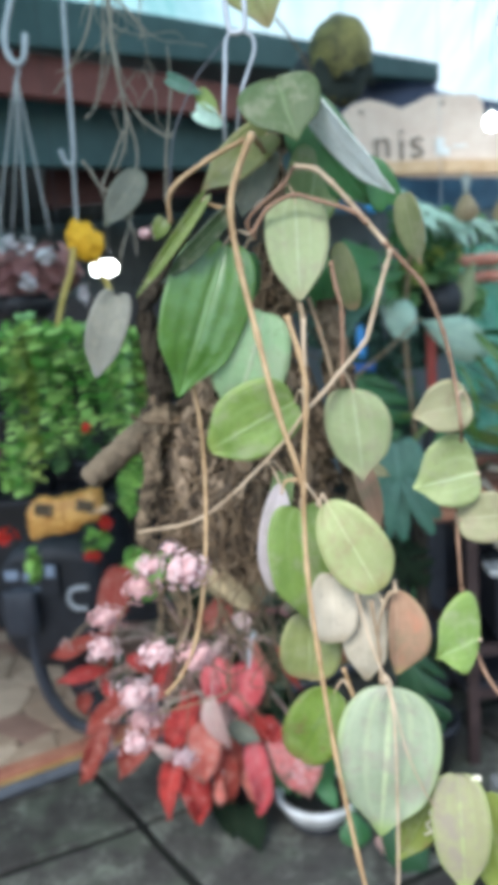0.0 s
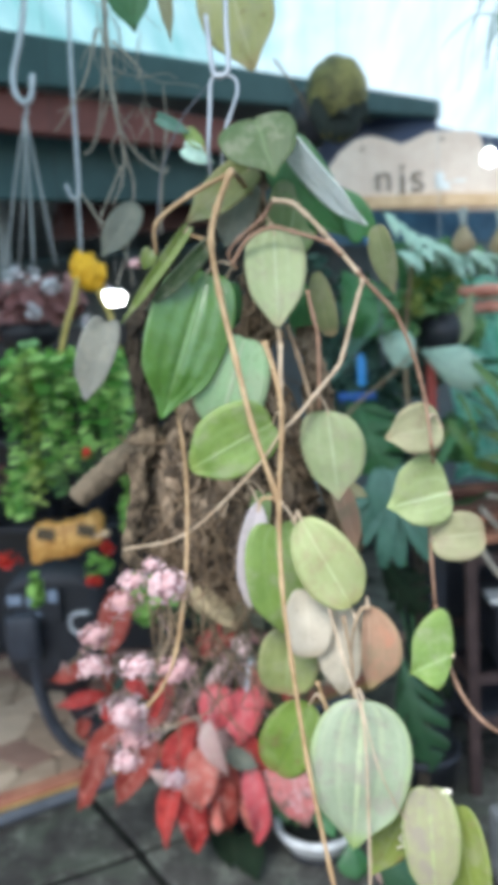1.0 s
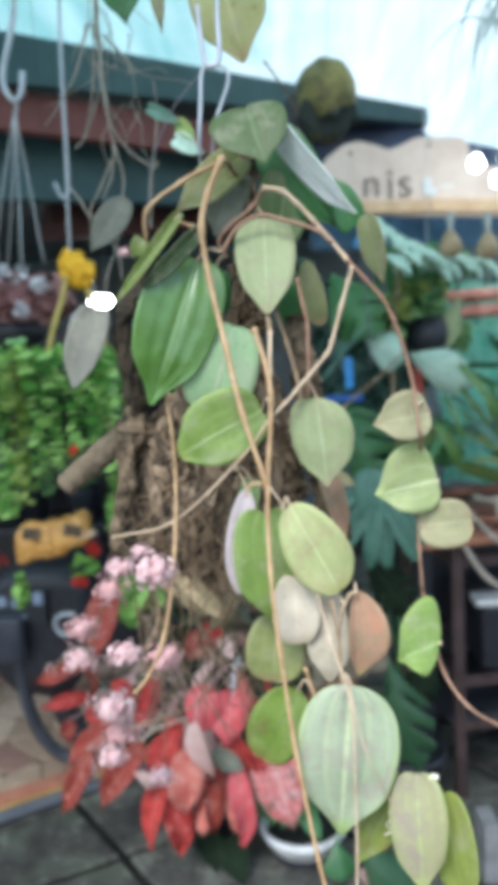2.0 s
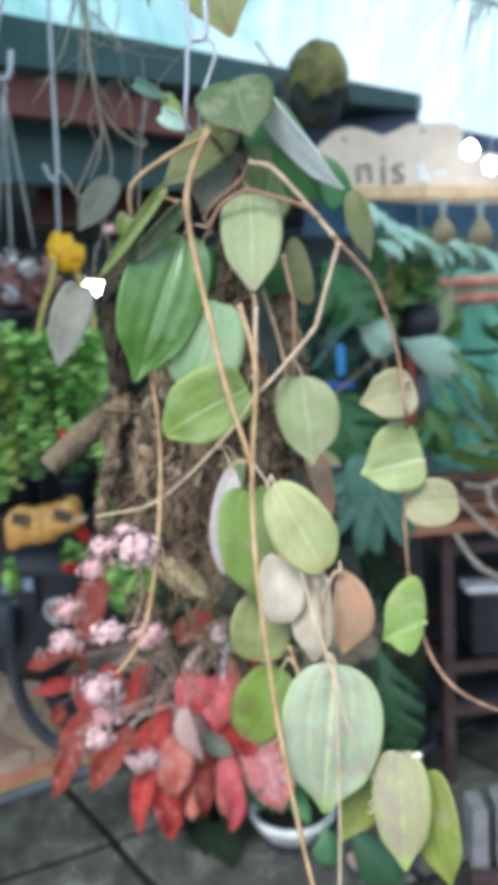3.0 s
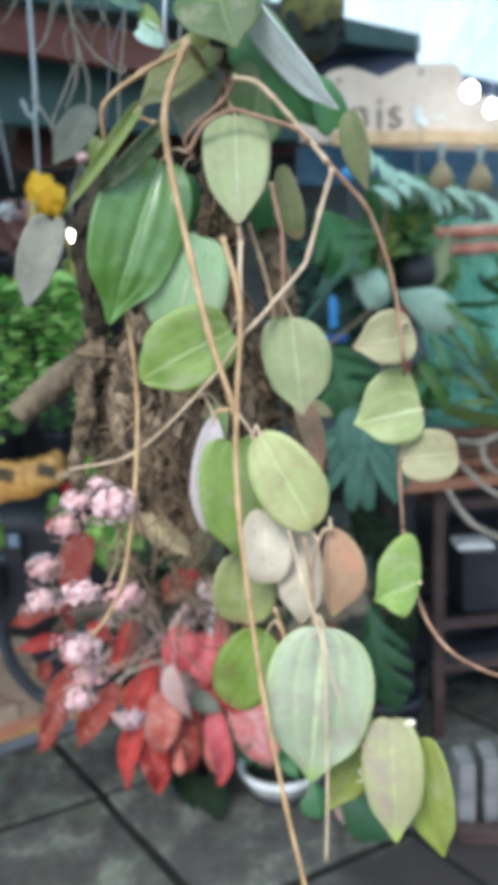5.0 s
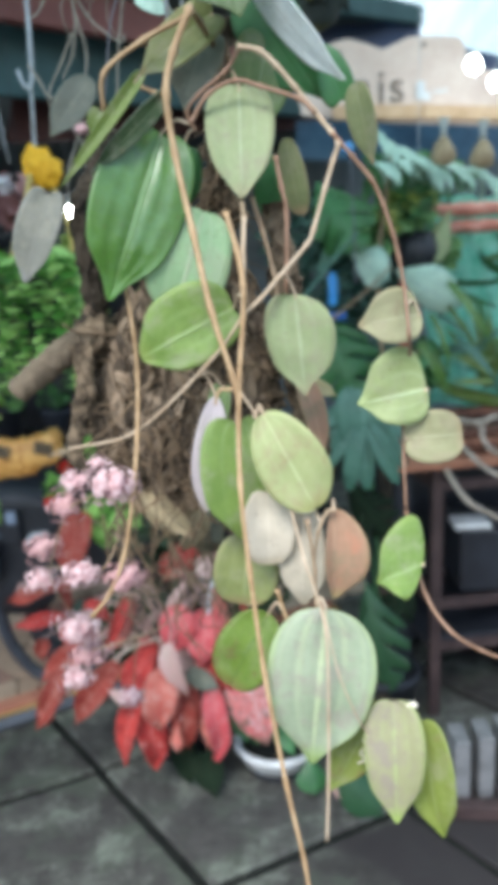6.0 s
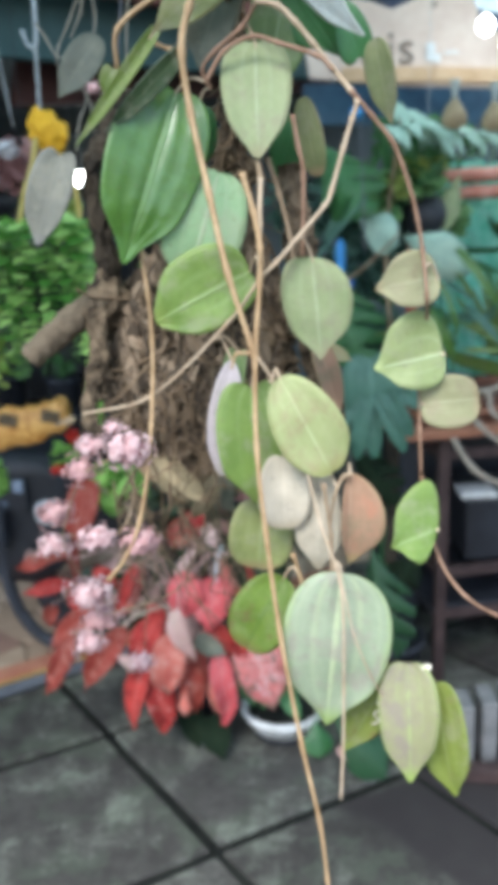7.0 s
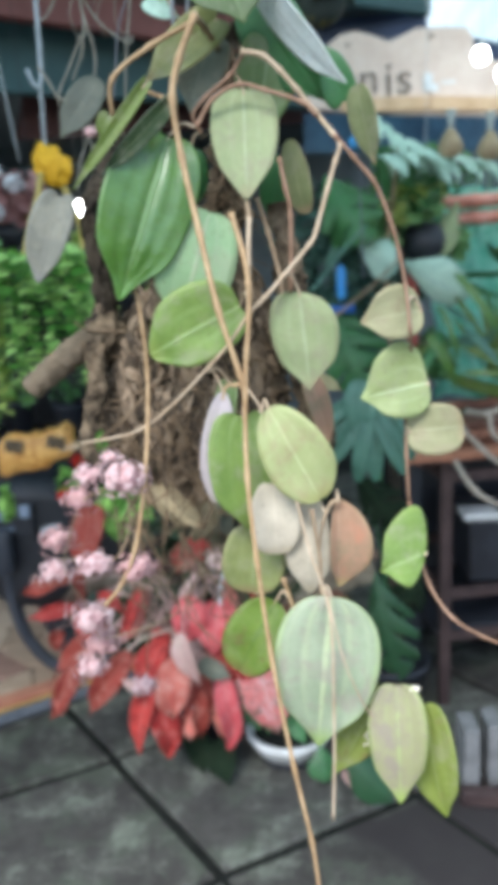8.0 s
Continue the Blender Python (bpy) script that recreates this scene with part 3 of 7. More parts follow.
def slab(name, at, bt, bb, ab, deep, material, label, category="beam", kind="structure"):
    """A board given by its four front corners, deep metres thick to the back."""
    bm = bmesh.new()
    f = [bm.verts.new(Vector(p)) for p in (at, bt, bb, ab)]
    g = [bm.verts.new(Vector(p) + Vector((0, deep, 0))) for p in (at, bt, bb, ab)]
    bm.faces.new(f)
    bm.faces.new(g[::-1])
    for i in range(4):
        bm.faces.new((f[(i + 1) % 4], f[i], g[i], g[(i + 1) % 4]))
    bmesh.ops.recalc_face_normals(bm, faces=bm.faces)
    bmesh.ops.bevel(bm, geom=list(bm.edges), offset=0.004, segments=1, affect="EDGES")
    return tagged(part(name, bm, material, None, smooth=False), label, category, kind=kind)


bm = bmesh.new()
for z in (0.0, 0.04):
    vs = [bm.verts.new((x, y, zz + z)) for x, y, zz in ((-2.4, 1.08, 2.36), (-1.1, 2.16, 2.36), (0.84, 3.78, 2.53), (0.9, 4.6, 2.53), (0.95, 5.4, 2.5), (0.95, 7.1, 2.5), (-2.8, 7.1, 2.4))]
    bm.faces.new(vs if z else vs[::-1])
    if not z:
        low = vs
for k in range(7):
    bm.faces.new((low[k], low[(k + 1) % 7], vs[(k + 1) % 7], vs[k]))
tagged(part("ceiling", bm, M_WALL, None, smooth=False), "dark board ceiling of the shed behind the fascia", "ceiling", kind="structure")
slab("beam", (-0.907, 2.100, 2.468), (0.864, 3.700, 2.582), (0.862, 3.700, 2.507), (-0.927, 2.100, 2.308), 0.05, M_FASCIA, "dark teal painted fascia board of the roof edge")
slab("trim", (-0.945, 2.140, 2.341), (0.276, 3.360, 2.388), (0.271, 3.360, 2.280), (-0.961, 2.140, 2.208), 0.06, M_FASCRED, "brick red painted board under the fascia")
slab("beam", (-1.041, 2.300, 2.259), (0.392, 3.700, 2.399), (0.380, 3.700, 2.150), (-1.072, 2.300, 2.030), 0.05, M_FASCIA, "second dark teal board below the red one")
slab("trim", (-0.752, 3.000, 2.166), (0.454, 3.900, 2.268), (0.448, 3.900, 2.133), (-0.792, 3.000, 1.976), 0.05, M_DULLRED, "dull red beam further back in the shed")
slab("beam", (0.091, 3.550, 2.590), (0.854, 3.720, 2.518), (0.847, 3.720, 2.282), (0.075, 3.550, 2.300), 0.03, M_NAVY, "navy purple board under the roof edge")
slab("beam", (0.939, 4.400, 2.655), (1.838, 4.900, 2.592), (1.836, 4.900, 2.384), (0.932, 4.400, 2.423), 0.05, M_NAVY, "dark navy roof board further back")


def pavers():
    o, u, v = Vector((-0.047, 1.637, 0)), Vector((-0.613, 0.79, 0)), Vector((0.88, 0.474, 0))
    pitch, gap = 0.605, 0.032
    floor = tagged(new("floor"), "worn grey concrete paving slabs with dark open joints", "floor", kind="structure")
    rng = random.Random(3)
    for i in range(-6, 8):
        for j in range(-7, 8):
            c = o + u * pitch * (i + 0.5) + v * pitch * (j + 0.5)
            if (c - ka).dot(Vector((-ke.y, ke.x, 0))) > 0.02 and c.x < 0.35:
                continue
            if not (-4.6 < c.x < 4.6 and -2.2 < c.y < 5.6):
                continue
            bm = bmesh.new()
            h = (pitch - gap) / 2
            cs = [u * (a * (h + rng.uniform(-0.004, 0.004))) + v * (b * (h + rng.uniform(-0.004, 0.004))) for a, b in ((-1, -1), (-1, 1), (1, 1), (1, -1))]
            top = []
            for k in range(4):
                for s in range(5):
                    p = cs[k].lerp(cs[(k + 1) % 4], s / 5)
                    w = noise.noise((c + p) * 14) * 0.006
                    top.append(p * (1 + w / h))
            z = rng.uniform(-0.003, 0.003)
            a = [bm.verts.new(p * 0.985 + Vector((0, 0, z))) for p in top]
            b = [bm.verts.new(p + Vector((0, 0, z - 0.008))) for p in top]
            d = [bm.verts.new(p + Vector((0, 0, -0.045))) for p in top]
            bm.faces.new(a)
            n = len(a)
            for r, q in ((a, b), (b, d)):
                for s in range(n):
                    bm.faces.new((r[s], q[s], q[(s + 1) % n], r[(s + 1) % n]))
            bmesh.ops.recalc_face_normals(bm, faces=bm.faces)
            ob = part("slab", bm, M_PAVER, floor, smooth=False)
            ob.location = c


def flagstones():
    """Irregular beige stones beyond the kerb."""
    pav = tagged(new("pavement"), "beige and brown irregular flagstones behind a red kerb", "pavement", kind="structure")
    rng = random.Random(11)
    e, f = ke, Vector((-ke.y, ke.x, 0))
    o = ka - ke * 0.1 - f * 0.05
    size = 0.19
    corner = {}
    for i in range(-9, 12):
        for j in range(0, 14):
            corner[i, j] = o + e * size * (i + (0.5 if j % 2 else 0) + rng.uniform(-0.25, 0.25)) + f * (0.09 + size * (j + (rng.uniform(-0.25, 0.25) if j else 0)))
    for i in range(-9, 11):
        for j in range(0, 13):
            q = [corner[i, j], corner[i + 1, j], corner[i + 1, j + 1], corner[i, j + 1]]
            c = sum(q, Vector()) / 4
            if c.x > 0.6 or c.x < -4.5:
                continue
            bm = bmesh.new()
            ring = []
            for k in range(4):
                p, r = q[k] - c, q[(k + 1) % 4] - c
                ring += [p.lerp(r, 0.14) * 0.98, p.lerp(r, 0.86) * 0.98]
            z = rng.uniform(0.0, 0.006)
            a = [bm.verts.new(p * 0.96 + Vector((0, 0, z))) for p in ring]
            b = [bm.verts.new(p + Vector((0, 0, z - 0.006))) for p in ring]
            d = [bm.verts.new(p + Vector((0, 0, -0.04))) for p in ring]
            bm.faces.new(a)
            for r, s in ((a, b), (b, d)):
                for k in range(8):
                    bm.faces.new((r[k], s[k], s[(k + 1) % 8], r[(k + 1) % 8]))
            bmesh.ops.recalc_face_normals(bm, faces=bm.faces)
            ob = part("stone", bm, M_STONEBR if rng.random() < 0.22 else M_STONE, pav, smooth=False)
            ob.location = c
    bm = bmesh.new()
    mid = o + f * 1.35
    turn = Matrix((e, f, Vector((0, 0, 1)))).transposed().to_4x4()
    box(bm, (3.6, 2.4, 0.02), mid + Vector((0, 0, -0.019)), turn)
    part("mortar_bed", bm, M_MORTAR, pav, smooth=False)
    return pav


bm = bmesh.new()
ka, kb = Vector((-0.865, 2.425, 0.000)), Vector((-0.721, 2.520, 0.000))
ke = (kb - ka).normalized()
bar(bm, ka - ke * 1.6, ka + ke * 1.5, 0.075, 0.06, 0.01)
kerb = tagged(part("kerb", bm, M_KERB, None, smooth=False), "worn red and ochre kerb along the flagstones", "kerb", kind="structure")
bm = bmesh.new()
kn = Vector((ke.y, -ke.x, 0))
bar(bm, ka - ke * 1.6 + kn * 0.052 + Vector((0, 0, 0.002)), ka + ke * 1.5 + kn * 0.052 + Vector((0, 0, 0.002)), 0.03, 0.036, 0.006)
part("kerb_foot", bm, M_OCHRE, kerb, "worn ochre painted foot", smooth=False)
bm = tube(bmesh.new(), [Vector((-0.827, 2.314, 0.000)) + ke * s + Vector((0, 0, 0.022)) for s in (-1.6, -0.8, 0.0, 0.6, 1.4)], 0.022, 0.022, 10)
tagged(part("pipe", bm, M_GREYPIPE), "grey plastic pipe lying along the kerb", "pipe")

# ---- the driftwood mount ----
mount = thing("driftwood_mount", (0.044, 0.880, 1.408), "weathered brown driftwood and bark slab hung from wire", "driftwood")


def gnarled(bm, pts, r0, r1, bump=0.35, seed=1):
    """A limb with knots, ridges, pits and a ragged skin."""
    tube(bm, pts, r0, r1, 36, 30)
    line = spline(pts, 6)
    for vert in bm.verts:
        q = vert.co.copy()
        mid = min(line, key=lambda p: (p - q).length_squared)
        out = (q - mid).normalized()
        s = Vector((seed, 0, 0))
        w = 0.35 * noise.noise(q * 30 + s) + 0.6 * noise.noise(Vector((q.x * 150, q.y * 150, q.z * 70)) + s) - 1.1 * max(0.0, noise.noise(Vector((q.x * 90, q.y * 90, q.z * 40)) + s) - 0.1)
        w += 0.35 * noise.noise(q * 330 + s)
        vert.co = q + out * w * r0 * bump + Vector((noise.noise(q * 30 + s), 0, 0)) * r0 * bump * 0.6
    return bm


def driftwood():
    o = mount.location
    spine = [Vector(p) - o for p in [(0.104, 0.900, 1.723), (0.096, 0.900, 1.643), (0.086, 0.900, 1.560), (0.069, 0.900, 1.487), (0.044, 0.900, 1.412), (0.034, 0.900, 1.341), (0.038, 0.900, 1.287), (0.068, 0.900, 1.238), (0.090, 0.900, 1.210)]]
    half = [0.008, 0.012, 0.016, 0.034, 0.096, 0.112, 0.1, 0.066, 0.018]
    line = spline(spine, 26)
    bm = bmesh.new()
    rings, sides, n = [], 150, len(line)
    for i, p in enumerate(line):
        s = i / (n - 1) * (len(half) - 1)
        k = min(int(s), len(half) - 2)
        r = half[k] + (half[k + 1] - half[k]) * (s - k)
        ring = []
        for a in range(sides):
            t = 2 * math.pi * a / sides
            q = p + Vector((math.cos(t) * r, math.sin(t) * r * 0.55, 0))
            d = Vector((math.cos(t), math.sin(t), 0.15 * math.sin(7 * t)))
            w = noise.fractal(q * 45, 0.6, 2.1, 6) * 0.012 + noise.noise(Vector((math.cos(t) * 4, math.sin(t) * 4, q.z * 9))) * 0.016
            w -= 0.06 * max(0.0, noise.noise(Vector((q.x * 38, q.y * 38, q.z * 22 + 4))) - 0.12) + 0.012 * abs(noise.noise(Vector((q.x * 120, q.y * 120, q.z * 50))))
            ring.append(bm.verts.new(q + d * w))
        rings.append(ring)
    for a, b in zip(rings, rings[1:]):
        for s in range(sides):
            bm.faces.new((a[s], b[s], b[(s + 1) % sides], a[(s + 1) % sides]))
    bm.faces.new(rings[0])
    bm.faces.new(rings[-1][::-1])
    part("trunk", bm, M_BARK, mount)
    # the cut side branch and the limb that runs down from its foot
    part("branch", gnarled(bmesh.new(), local(mount, [(-0.128, 0.830, 1.360), (-0.106, 0.830, 1.379), (-0.084, 0.830, 1.396), (-0.068, 0.850, 1.407), (-0.052, 0.865, 1.416)]), 0.0135, 0.015, 0.22, 1), M_STUB, mount, "cut grey side branch")
    part("limb", gnarled(bmesh.new(), local(mount, [(-0.060, 0.830, 1.410), (-0.055, 0.830, 1.374), (-0.065, 0.830, 1.332), (-0.074, 0.830, 1.295), (-0.061, 0.830, 1.272)]), 0.011, 0.007, 0.5, 2), M_BARK, mount)
    part("limb", gnarled(bmesh.new(), local(mount, [(-0.012, 0.890, 1.620), (-0.046, 0.880, 1.572), (-0.056, 0.870, 1.534), (-0.050, 0.870, 1.440), (-0.066, 0.860, 1.408)]), 0.01, 0.014, 0.9, 3), M_BARKDARK, mount)
    part("limb", gnarled(bmesh.new(), local(mount, [(0.144, 0.850, 1.541), (0.153, 0.850, 1.459), (0.162, 0.850, 1.387), (0.175, 0.850, 1.312), (0.169, 0.850, 1.235)]), 0.012, 0.02, 0.8, 4), M_BARK, mount)
    bm = bmesh.new()
    bmesh.ops.create_icosphere(bm, subdivisions=4, radius=1.0)
    for vert in bm.verts:
        q = vert.co.copy()
        w = 1 + 0.35 * noise.noise(q * 2.2) + 0.22 * abs(noise.noise(q * 6)) - 0.25 * max(0.0, noise.noise(q * 4 + Vector((5, 0, 0))))
        vert.co = Vector((-0.052, 0.868, 1.412)) - o + Vector((q.x * 0.022, q.y * 0.02, q.z * 0.028)) * w
    part("burl", bm, M_BARK, mount, "knotted burl at the foot of the branch")
    # flakes of bark standing off the face
    rng = random.Random(15)
    bm = bmesh.new()
    for k in range(900):
        s = 0.37 + rng.random() * 0.54
        i = int(s * (n - 1))
        f = s * (len(half) - 1)
        kk = min(int(f), len(half) - 2)
        r = half[kk] + (half[kk + 1] - half[kk]) * (f - kk)
        a = rng.uniform(-0.97, 0.97)
        p = line[i] + Vector((a * r, -0.56 * r * math.sqrt(1 - a * a) - rng.uniform(0.0, 0.012), rng.uniform(-0.01, 0.01)))
        d = Vector((rng.uniform(-0.7, 0.7), rng.uniform(-0.2, 0.2), 1)).normalized()
        w = Vector((1, rng.uniform(-0.6, 0.6), rng.uniform(-0.3, 0.3))).normalized()
        nn = d.cross(w)
        ln, wd = rng.uniform(0.008, 0.034), rng.uniform(0.002, 0.009)
        rows = []
        for m in range(4):
            q = p + d * ln * (m / 3 - 0.5) + nn * 0.25 * ln * (m / 3 - 0.5) ** 2 * rng.uniform(1, 4)
            ww = wd * (0.5, 1, 0.9, 0.4)[m] * rng.uniform(0.7, 1.2)
            rows.append((bm.verts.new(q - w * ww), bm.verts.new(q + nn * ww * 0.4), bm.verts.new(q + w * ww)))
        for x, y in zip(rows, rows[1:]):
            bm.faces.new((x[0], x[1], y[1], y[0]))
            bm.faces.new((x[1], x[2], y[2], y[1]))
    tagged(part("flaking_bark", bm, M_FLAKE, mount, "flaking scraps of bark", smooth=False), kind="stuff")
    # dry rootlets matted over the face
    rng = random.Random(5)
    bm = bmesh.new()
    for k in range(300):
        s = rng.betavariate(2.6, 1.5) * 0.93
        i = int(s * (n - 1))
        sidepos = rng.uniform(-1, 1)
        f = s * (len(half) - 1)
        kk = min(int(f), len(half) - 2)
        r = half[kk] + (half[kk + 1] - half[kk]) * (f - kk)
        p = line[i] + Vector((sidepos * r * 0.95, -0.56 * r * math.sqrt(max(0, 1 - sidepos ** 2)) - rng.uniform(0.004, 0.016), 0))
        pts = [p]
        d = Vector((rng.uniform(-1, 1), rng.uniform(-0.25, 0.15), rng.uniform(-1.2, 0.4))).normalized()
        for m in range(rng.randint(2, 5)):
            d = (d + Vector((rng.uniform(-0.7, 0.7), rng.uniform(-0.2, 0.2), rng.uniform(-0.8, 0.4)))).normalized()
            pts.append(pts[-1] + d * rng.uniform(0.01, 0.025))
        w = rng.choice((0.0005, 0.0007, 0.0009, 0.0013, 0.0022))
        tube(bm, pts, w, w * 0.5, 5, 3)
    tagged(part("rootlet_mat", bm, M_ROOT, mount, "matted dry rootlets"), kind="stuff")


driftwood()

# ---- the trailing plant ----
hoya = thing("hanging_plant", (0.098, 0.780, 1.495), "trailing plant with heart-shaped leaves and tan vines on driftwood", "plant")

# vines
stem(hoya, [(0.075, 0.760, 1.695), (0.059, 0.760, 1.661), (0.051, 0.760, 1.628), (0.056, 0.760, 1.578), (0.070, 0.740, 1.510), (0.084, 0.720, 1.444), (0.102, 0.710, 1.383), (0.104, 0.710, 1.370)], 0.0044, 0.0032, M_STEM)
stem(hoya, [(0.099, 0.750, 1.526), (0.108, 0.740, 1.493), (0.113, 0.720, 1.463), (0.112, 0.720, 1.435), (0.106, 0.710, 1.370), (0.105, 0.690, 1.294), (0.111, 0.670, 1.221), (0.121, 0.650, 1.134), (0.137, 0.630, 1.038), (0.151, 0.620, 0.967), (0.157, 0.615, 0.909), (0.162, 0.610, 0.843)], 0.0036, 0.0021, M_STEM)
stem(hoya, [(0.115, 0.760, 1.522), (0.113, 0.740, 1.483), (0.112, 0.727, 1.436)], 0.0028, 0.0034, M_STEMPALE)
stem(hoya, [(0.114, 0.770, 1.666), (0.133, 0.770, 1.662), (0.148, 0.770, 1.649), (0.163, 0.770, 1.632), (0.180, 0.770, 1.611), (0.194, 0.755, 1.590), (0.199, 0.750, 1.580), (0.195, 0.750, 1.567), (0.187, 0.747, 1.543), (0.176, 0.742, 1.508), (0.170, 0.740, 1.496), (0.145, 0.735, 1.469), (0.127, 0.730, 1.450), (0.112, 0.728, 1.436), (0.080, 0.740, 1.396), (0.003, 0.770, 1.327), (-0.072, 0.800, 1.305)], 0.0034, 0.002, M_STEMPALE)
stem(hoya, [(0.194, 0.750, 1.589), (0.211, 0.750, 1.569), (0.228, 0.750, 1.549), (0.238, 0.750, 1.528), (0.247, 0.750, 1.502), (0.252, 0.750, 1.482), (0.257, 0.750, 1.456), (0.259, 0.735, 1.415), (0.265, 0.765, 1.385), (0.262, 0.775, 1.322), (0.260, 0.760, 1.291), (0.262, 0.758, 1.243)], 0.0026, 0.002, M_STEMPINK)
stem(hoya, [(0.067, 0.800, 1.700), (0.029, 0.800, 1.683), (-0.009, 0.800, 1.657), (-0.014, 0.810, 1.626)], 0.0036, 0.0028, M_STEM)
stem(hoya, [(-0.000, 0.780, 1.467), (0.005, 0.780, 1.423), (0.006, 0.780, 1.378), (0.007, 0.750, 1.327), (0.005, 0.720, 1.279), (-0.006, 0.710, 1.221), (-0.022, 0.710, 1.185), (-0.040, 0.710, 1.163)], 0.0026, 0.0028, M_STEM)
stem(hoya, [(0.108, 0.710, 1.370), (0.122, 0.710, 1.346), (0.143, 0.700, 1.290), (0.159, 0.660, 1.229), (0.173, 0.643, 1.189), (0.184, 0.637, 1.139), (0.198, 0.640, 1.100), (0.211, 0.650, 1.071)], 0.0017, 0.0008, M_STEMPALE)
stem(hoya, [(0.163, 0.660, 1.218), (0.172, 0.645, 1.188), (0.175, 0.640, 1.154), (0.175, 0.640, 1.084), (0.174, 0.640, 1.024), (0.172, 0.640, 0.973)], 0.0014, 0.0017, M_STEMPALE)
stem(hoya, [(0.262, 0.758, 1.243), (0.271, 0.768, 1.201), (0.281, 0.750, 1.157), (0.298, 0.720, 1.134), (0.328, 0.720, 1.113), (0.355, 0.720, 1.103), (0.398, 0.720, 1.096)], 0.0023, 0.002, M_STEMPINK)
stem(hoya, [(0.145, 0.780, 1.576), (0.150, 0.780, 1.548), (0.154, 0.780, 1.524), (0.152, 0.780, 1.452)], 0.0028, 0.0026, M_STEMPINK)
stem(hoya, [(0.122, 0.800, 1.543), (0.132, 0.800, 1.510), (0.141, 0.800, 1.472), (0.144, 0.800, 1.449)], 0.003, 0.0026, M_STEMGREY)
stem(hoya, [(0.069, 0.780, 1.606), (0.086, 0.780, 1.630), (0.111, 0.780, 1.641), (0.134, 0.780, 1.635), (0.168, 0.770, 1.621), (0.180, 0.765, 1.608)], 0.0028, 0.0026, M_STEMPINK)
stem(hoya, [(0.025, 0.790, 1.641), (0.038, 0.790, 1.636), (0.052, 0.765, 1.630)], 0.0026, 0.0022, M_STEM)
stem(hoya, [(0.072, 0.800, 1.604), (0.065, 0.800, 1.620), (0.077, 0.800, 1.635), (0.102, 0.800, 1.654), (0.114, 0.800, 1.671)], 0.0024, 0.003, M_STEMPINK)
stem(hoya, [(0.105, 0.710, 1.375), (0.098, 0.710, 1.374), (0.089, 0.710, 1.373), (0.085, 0.710, 1.361)], 0.0026, 0.0016, M_STEM)
stem(hoya, [(0.188, 0.690, 1.267), (0.180, 0.690, 1.265), (0.172, 0.690, 1.246), (0.168, 0.690, 1.217)], 0.0026, 0.0018, M_STEMGREY)
stem(hoya, [(0.134, 0.680, 1.198), (0.141, 0.680, 1.173), (0.145, 0.680, 1.151), (0.150, 0.680, 1.140)], 0.0024, 0.0018, M_STEM)
stem(hoya, [(0.162, 0.680, 1.263), (0.168, 0.680, 1.215), (0.169, 0.680, 1.183), (0.176, 0.680, 1.166)], 0.0028, 0.002, M_STEMGREY)

stem(hoya, [(0.115, 0.760, 1.522), (0.111, 0.800, 1.549), (0.102, 0.860, 1.595), (0.096, 0.900, 1.631)], 0.003, 0.004, M_STEMGREY)
stem(hoya, [(0.075, 0.760, 1.695), (0.081, 0.800, 1.695), (0.092, 0.860, 1.685), (0.099, 0.900, 1.660)], 0.0038, 0.004, M_STEMGREY)
stem(hoya, [(-0.000, 0.780, 1.467), (0.008, 0.820, 1.478), (0.030, 0.880, 1.489), (0.053, 0.900, 1.488)], 0.0026, 0.003, M_STEMGREY)

M_SCAR = plain("papery_scar", (0.5, 0.45, 0.34), (0.7, 0.65, 0.55), 90, 0.8)
part("scar", tube(bmesh.new(), local(hoya, [(0.214, 0.672, 1.057), (0.209, 0.672, 1.051), (0.212, 0.672, 1.045), (0.206, 0.672, 1.039), (0.211, 0.672, 1.032), (0.204, 0.672, 1.028)]), 0.0011, 0.0009, 6, 4), M_SCAR, hoya, "papery white scar on a leaf")
bm = bmesh.new()
bmesh.ops.create_icosphere(bm, subdivisions=2, radius=1.0)
for vert in bm.verts:
    q = vert.co * (1 + 0.3 * noise.noise(vert.co * 2))
    vert.co = Vector((q.x * 0.006, q.y * 0.004, q.z * 0.003)) + Vector((0.249, 0.655, 1.097)) - hoya.location
part("dry_bract", bm, M_SCAR, hoya, "dry papery bract")
# blades, from the top of the plant down
leaf(hoya, (0.1006, 0.8000, 1.7542), (0.1179, 0.7650, 1.6876), 0.0830, M_TOPLEAF, seed=1, bend=0.12, fold=0.1, turn=-10, heart=0.0, lop=0.12, blunt=0.42, taper=0.66, drip=0.6, skew=0.0)
leaf(hoya, (0.134, 0.800, 1.731), (0.205, 0.770, 1.634), 0.0487, M_SILVER, "silvery underside of a leaf", 2, turn=52, bend=0.05, fold=0.05)
leaf(hoya, (0.129, 0.840, 1.729), (0.192, 0.830, 1.633), 0.0733, M_MONSTD, seed=3, turn=25)
leaf(hoya, (0.091, 0.830, 1.711), (0.019, 0.820, 1.657), 0.0440, M_MUD, seed=4, turn=15)
leaf(hoya, (0.083, 0.850, 1.698), (0.057, 0.850, 1.632), 0.0532, M_GREYLEAF, seed=41, turn=20)
leaf(hoya, (0.0257, 0.7650, 1.6418), (-0.0428, 0.7400, 1.5515), 0.0137, M_FOLDED, seed=5, bend=0.04, taper=0.7, turn=0, fold=0.3)
leaf(hoya, (0.0471, 0.7750, 1.6287), (-0.0206, 0.7570, 1.5637), 0.0197, M_MUDDARK, seed=6, turn=-12, bend=0.06, taper=0.7)
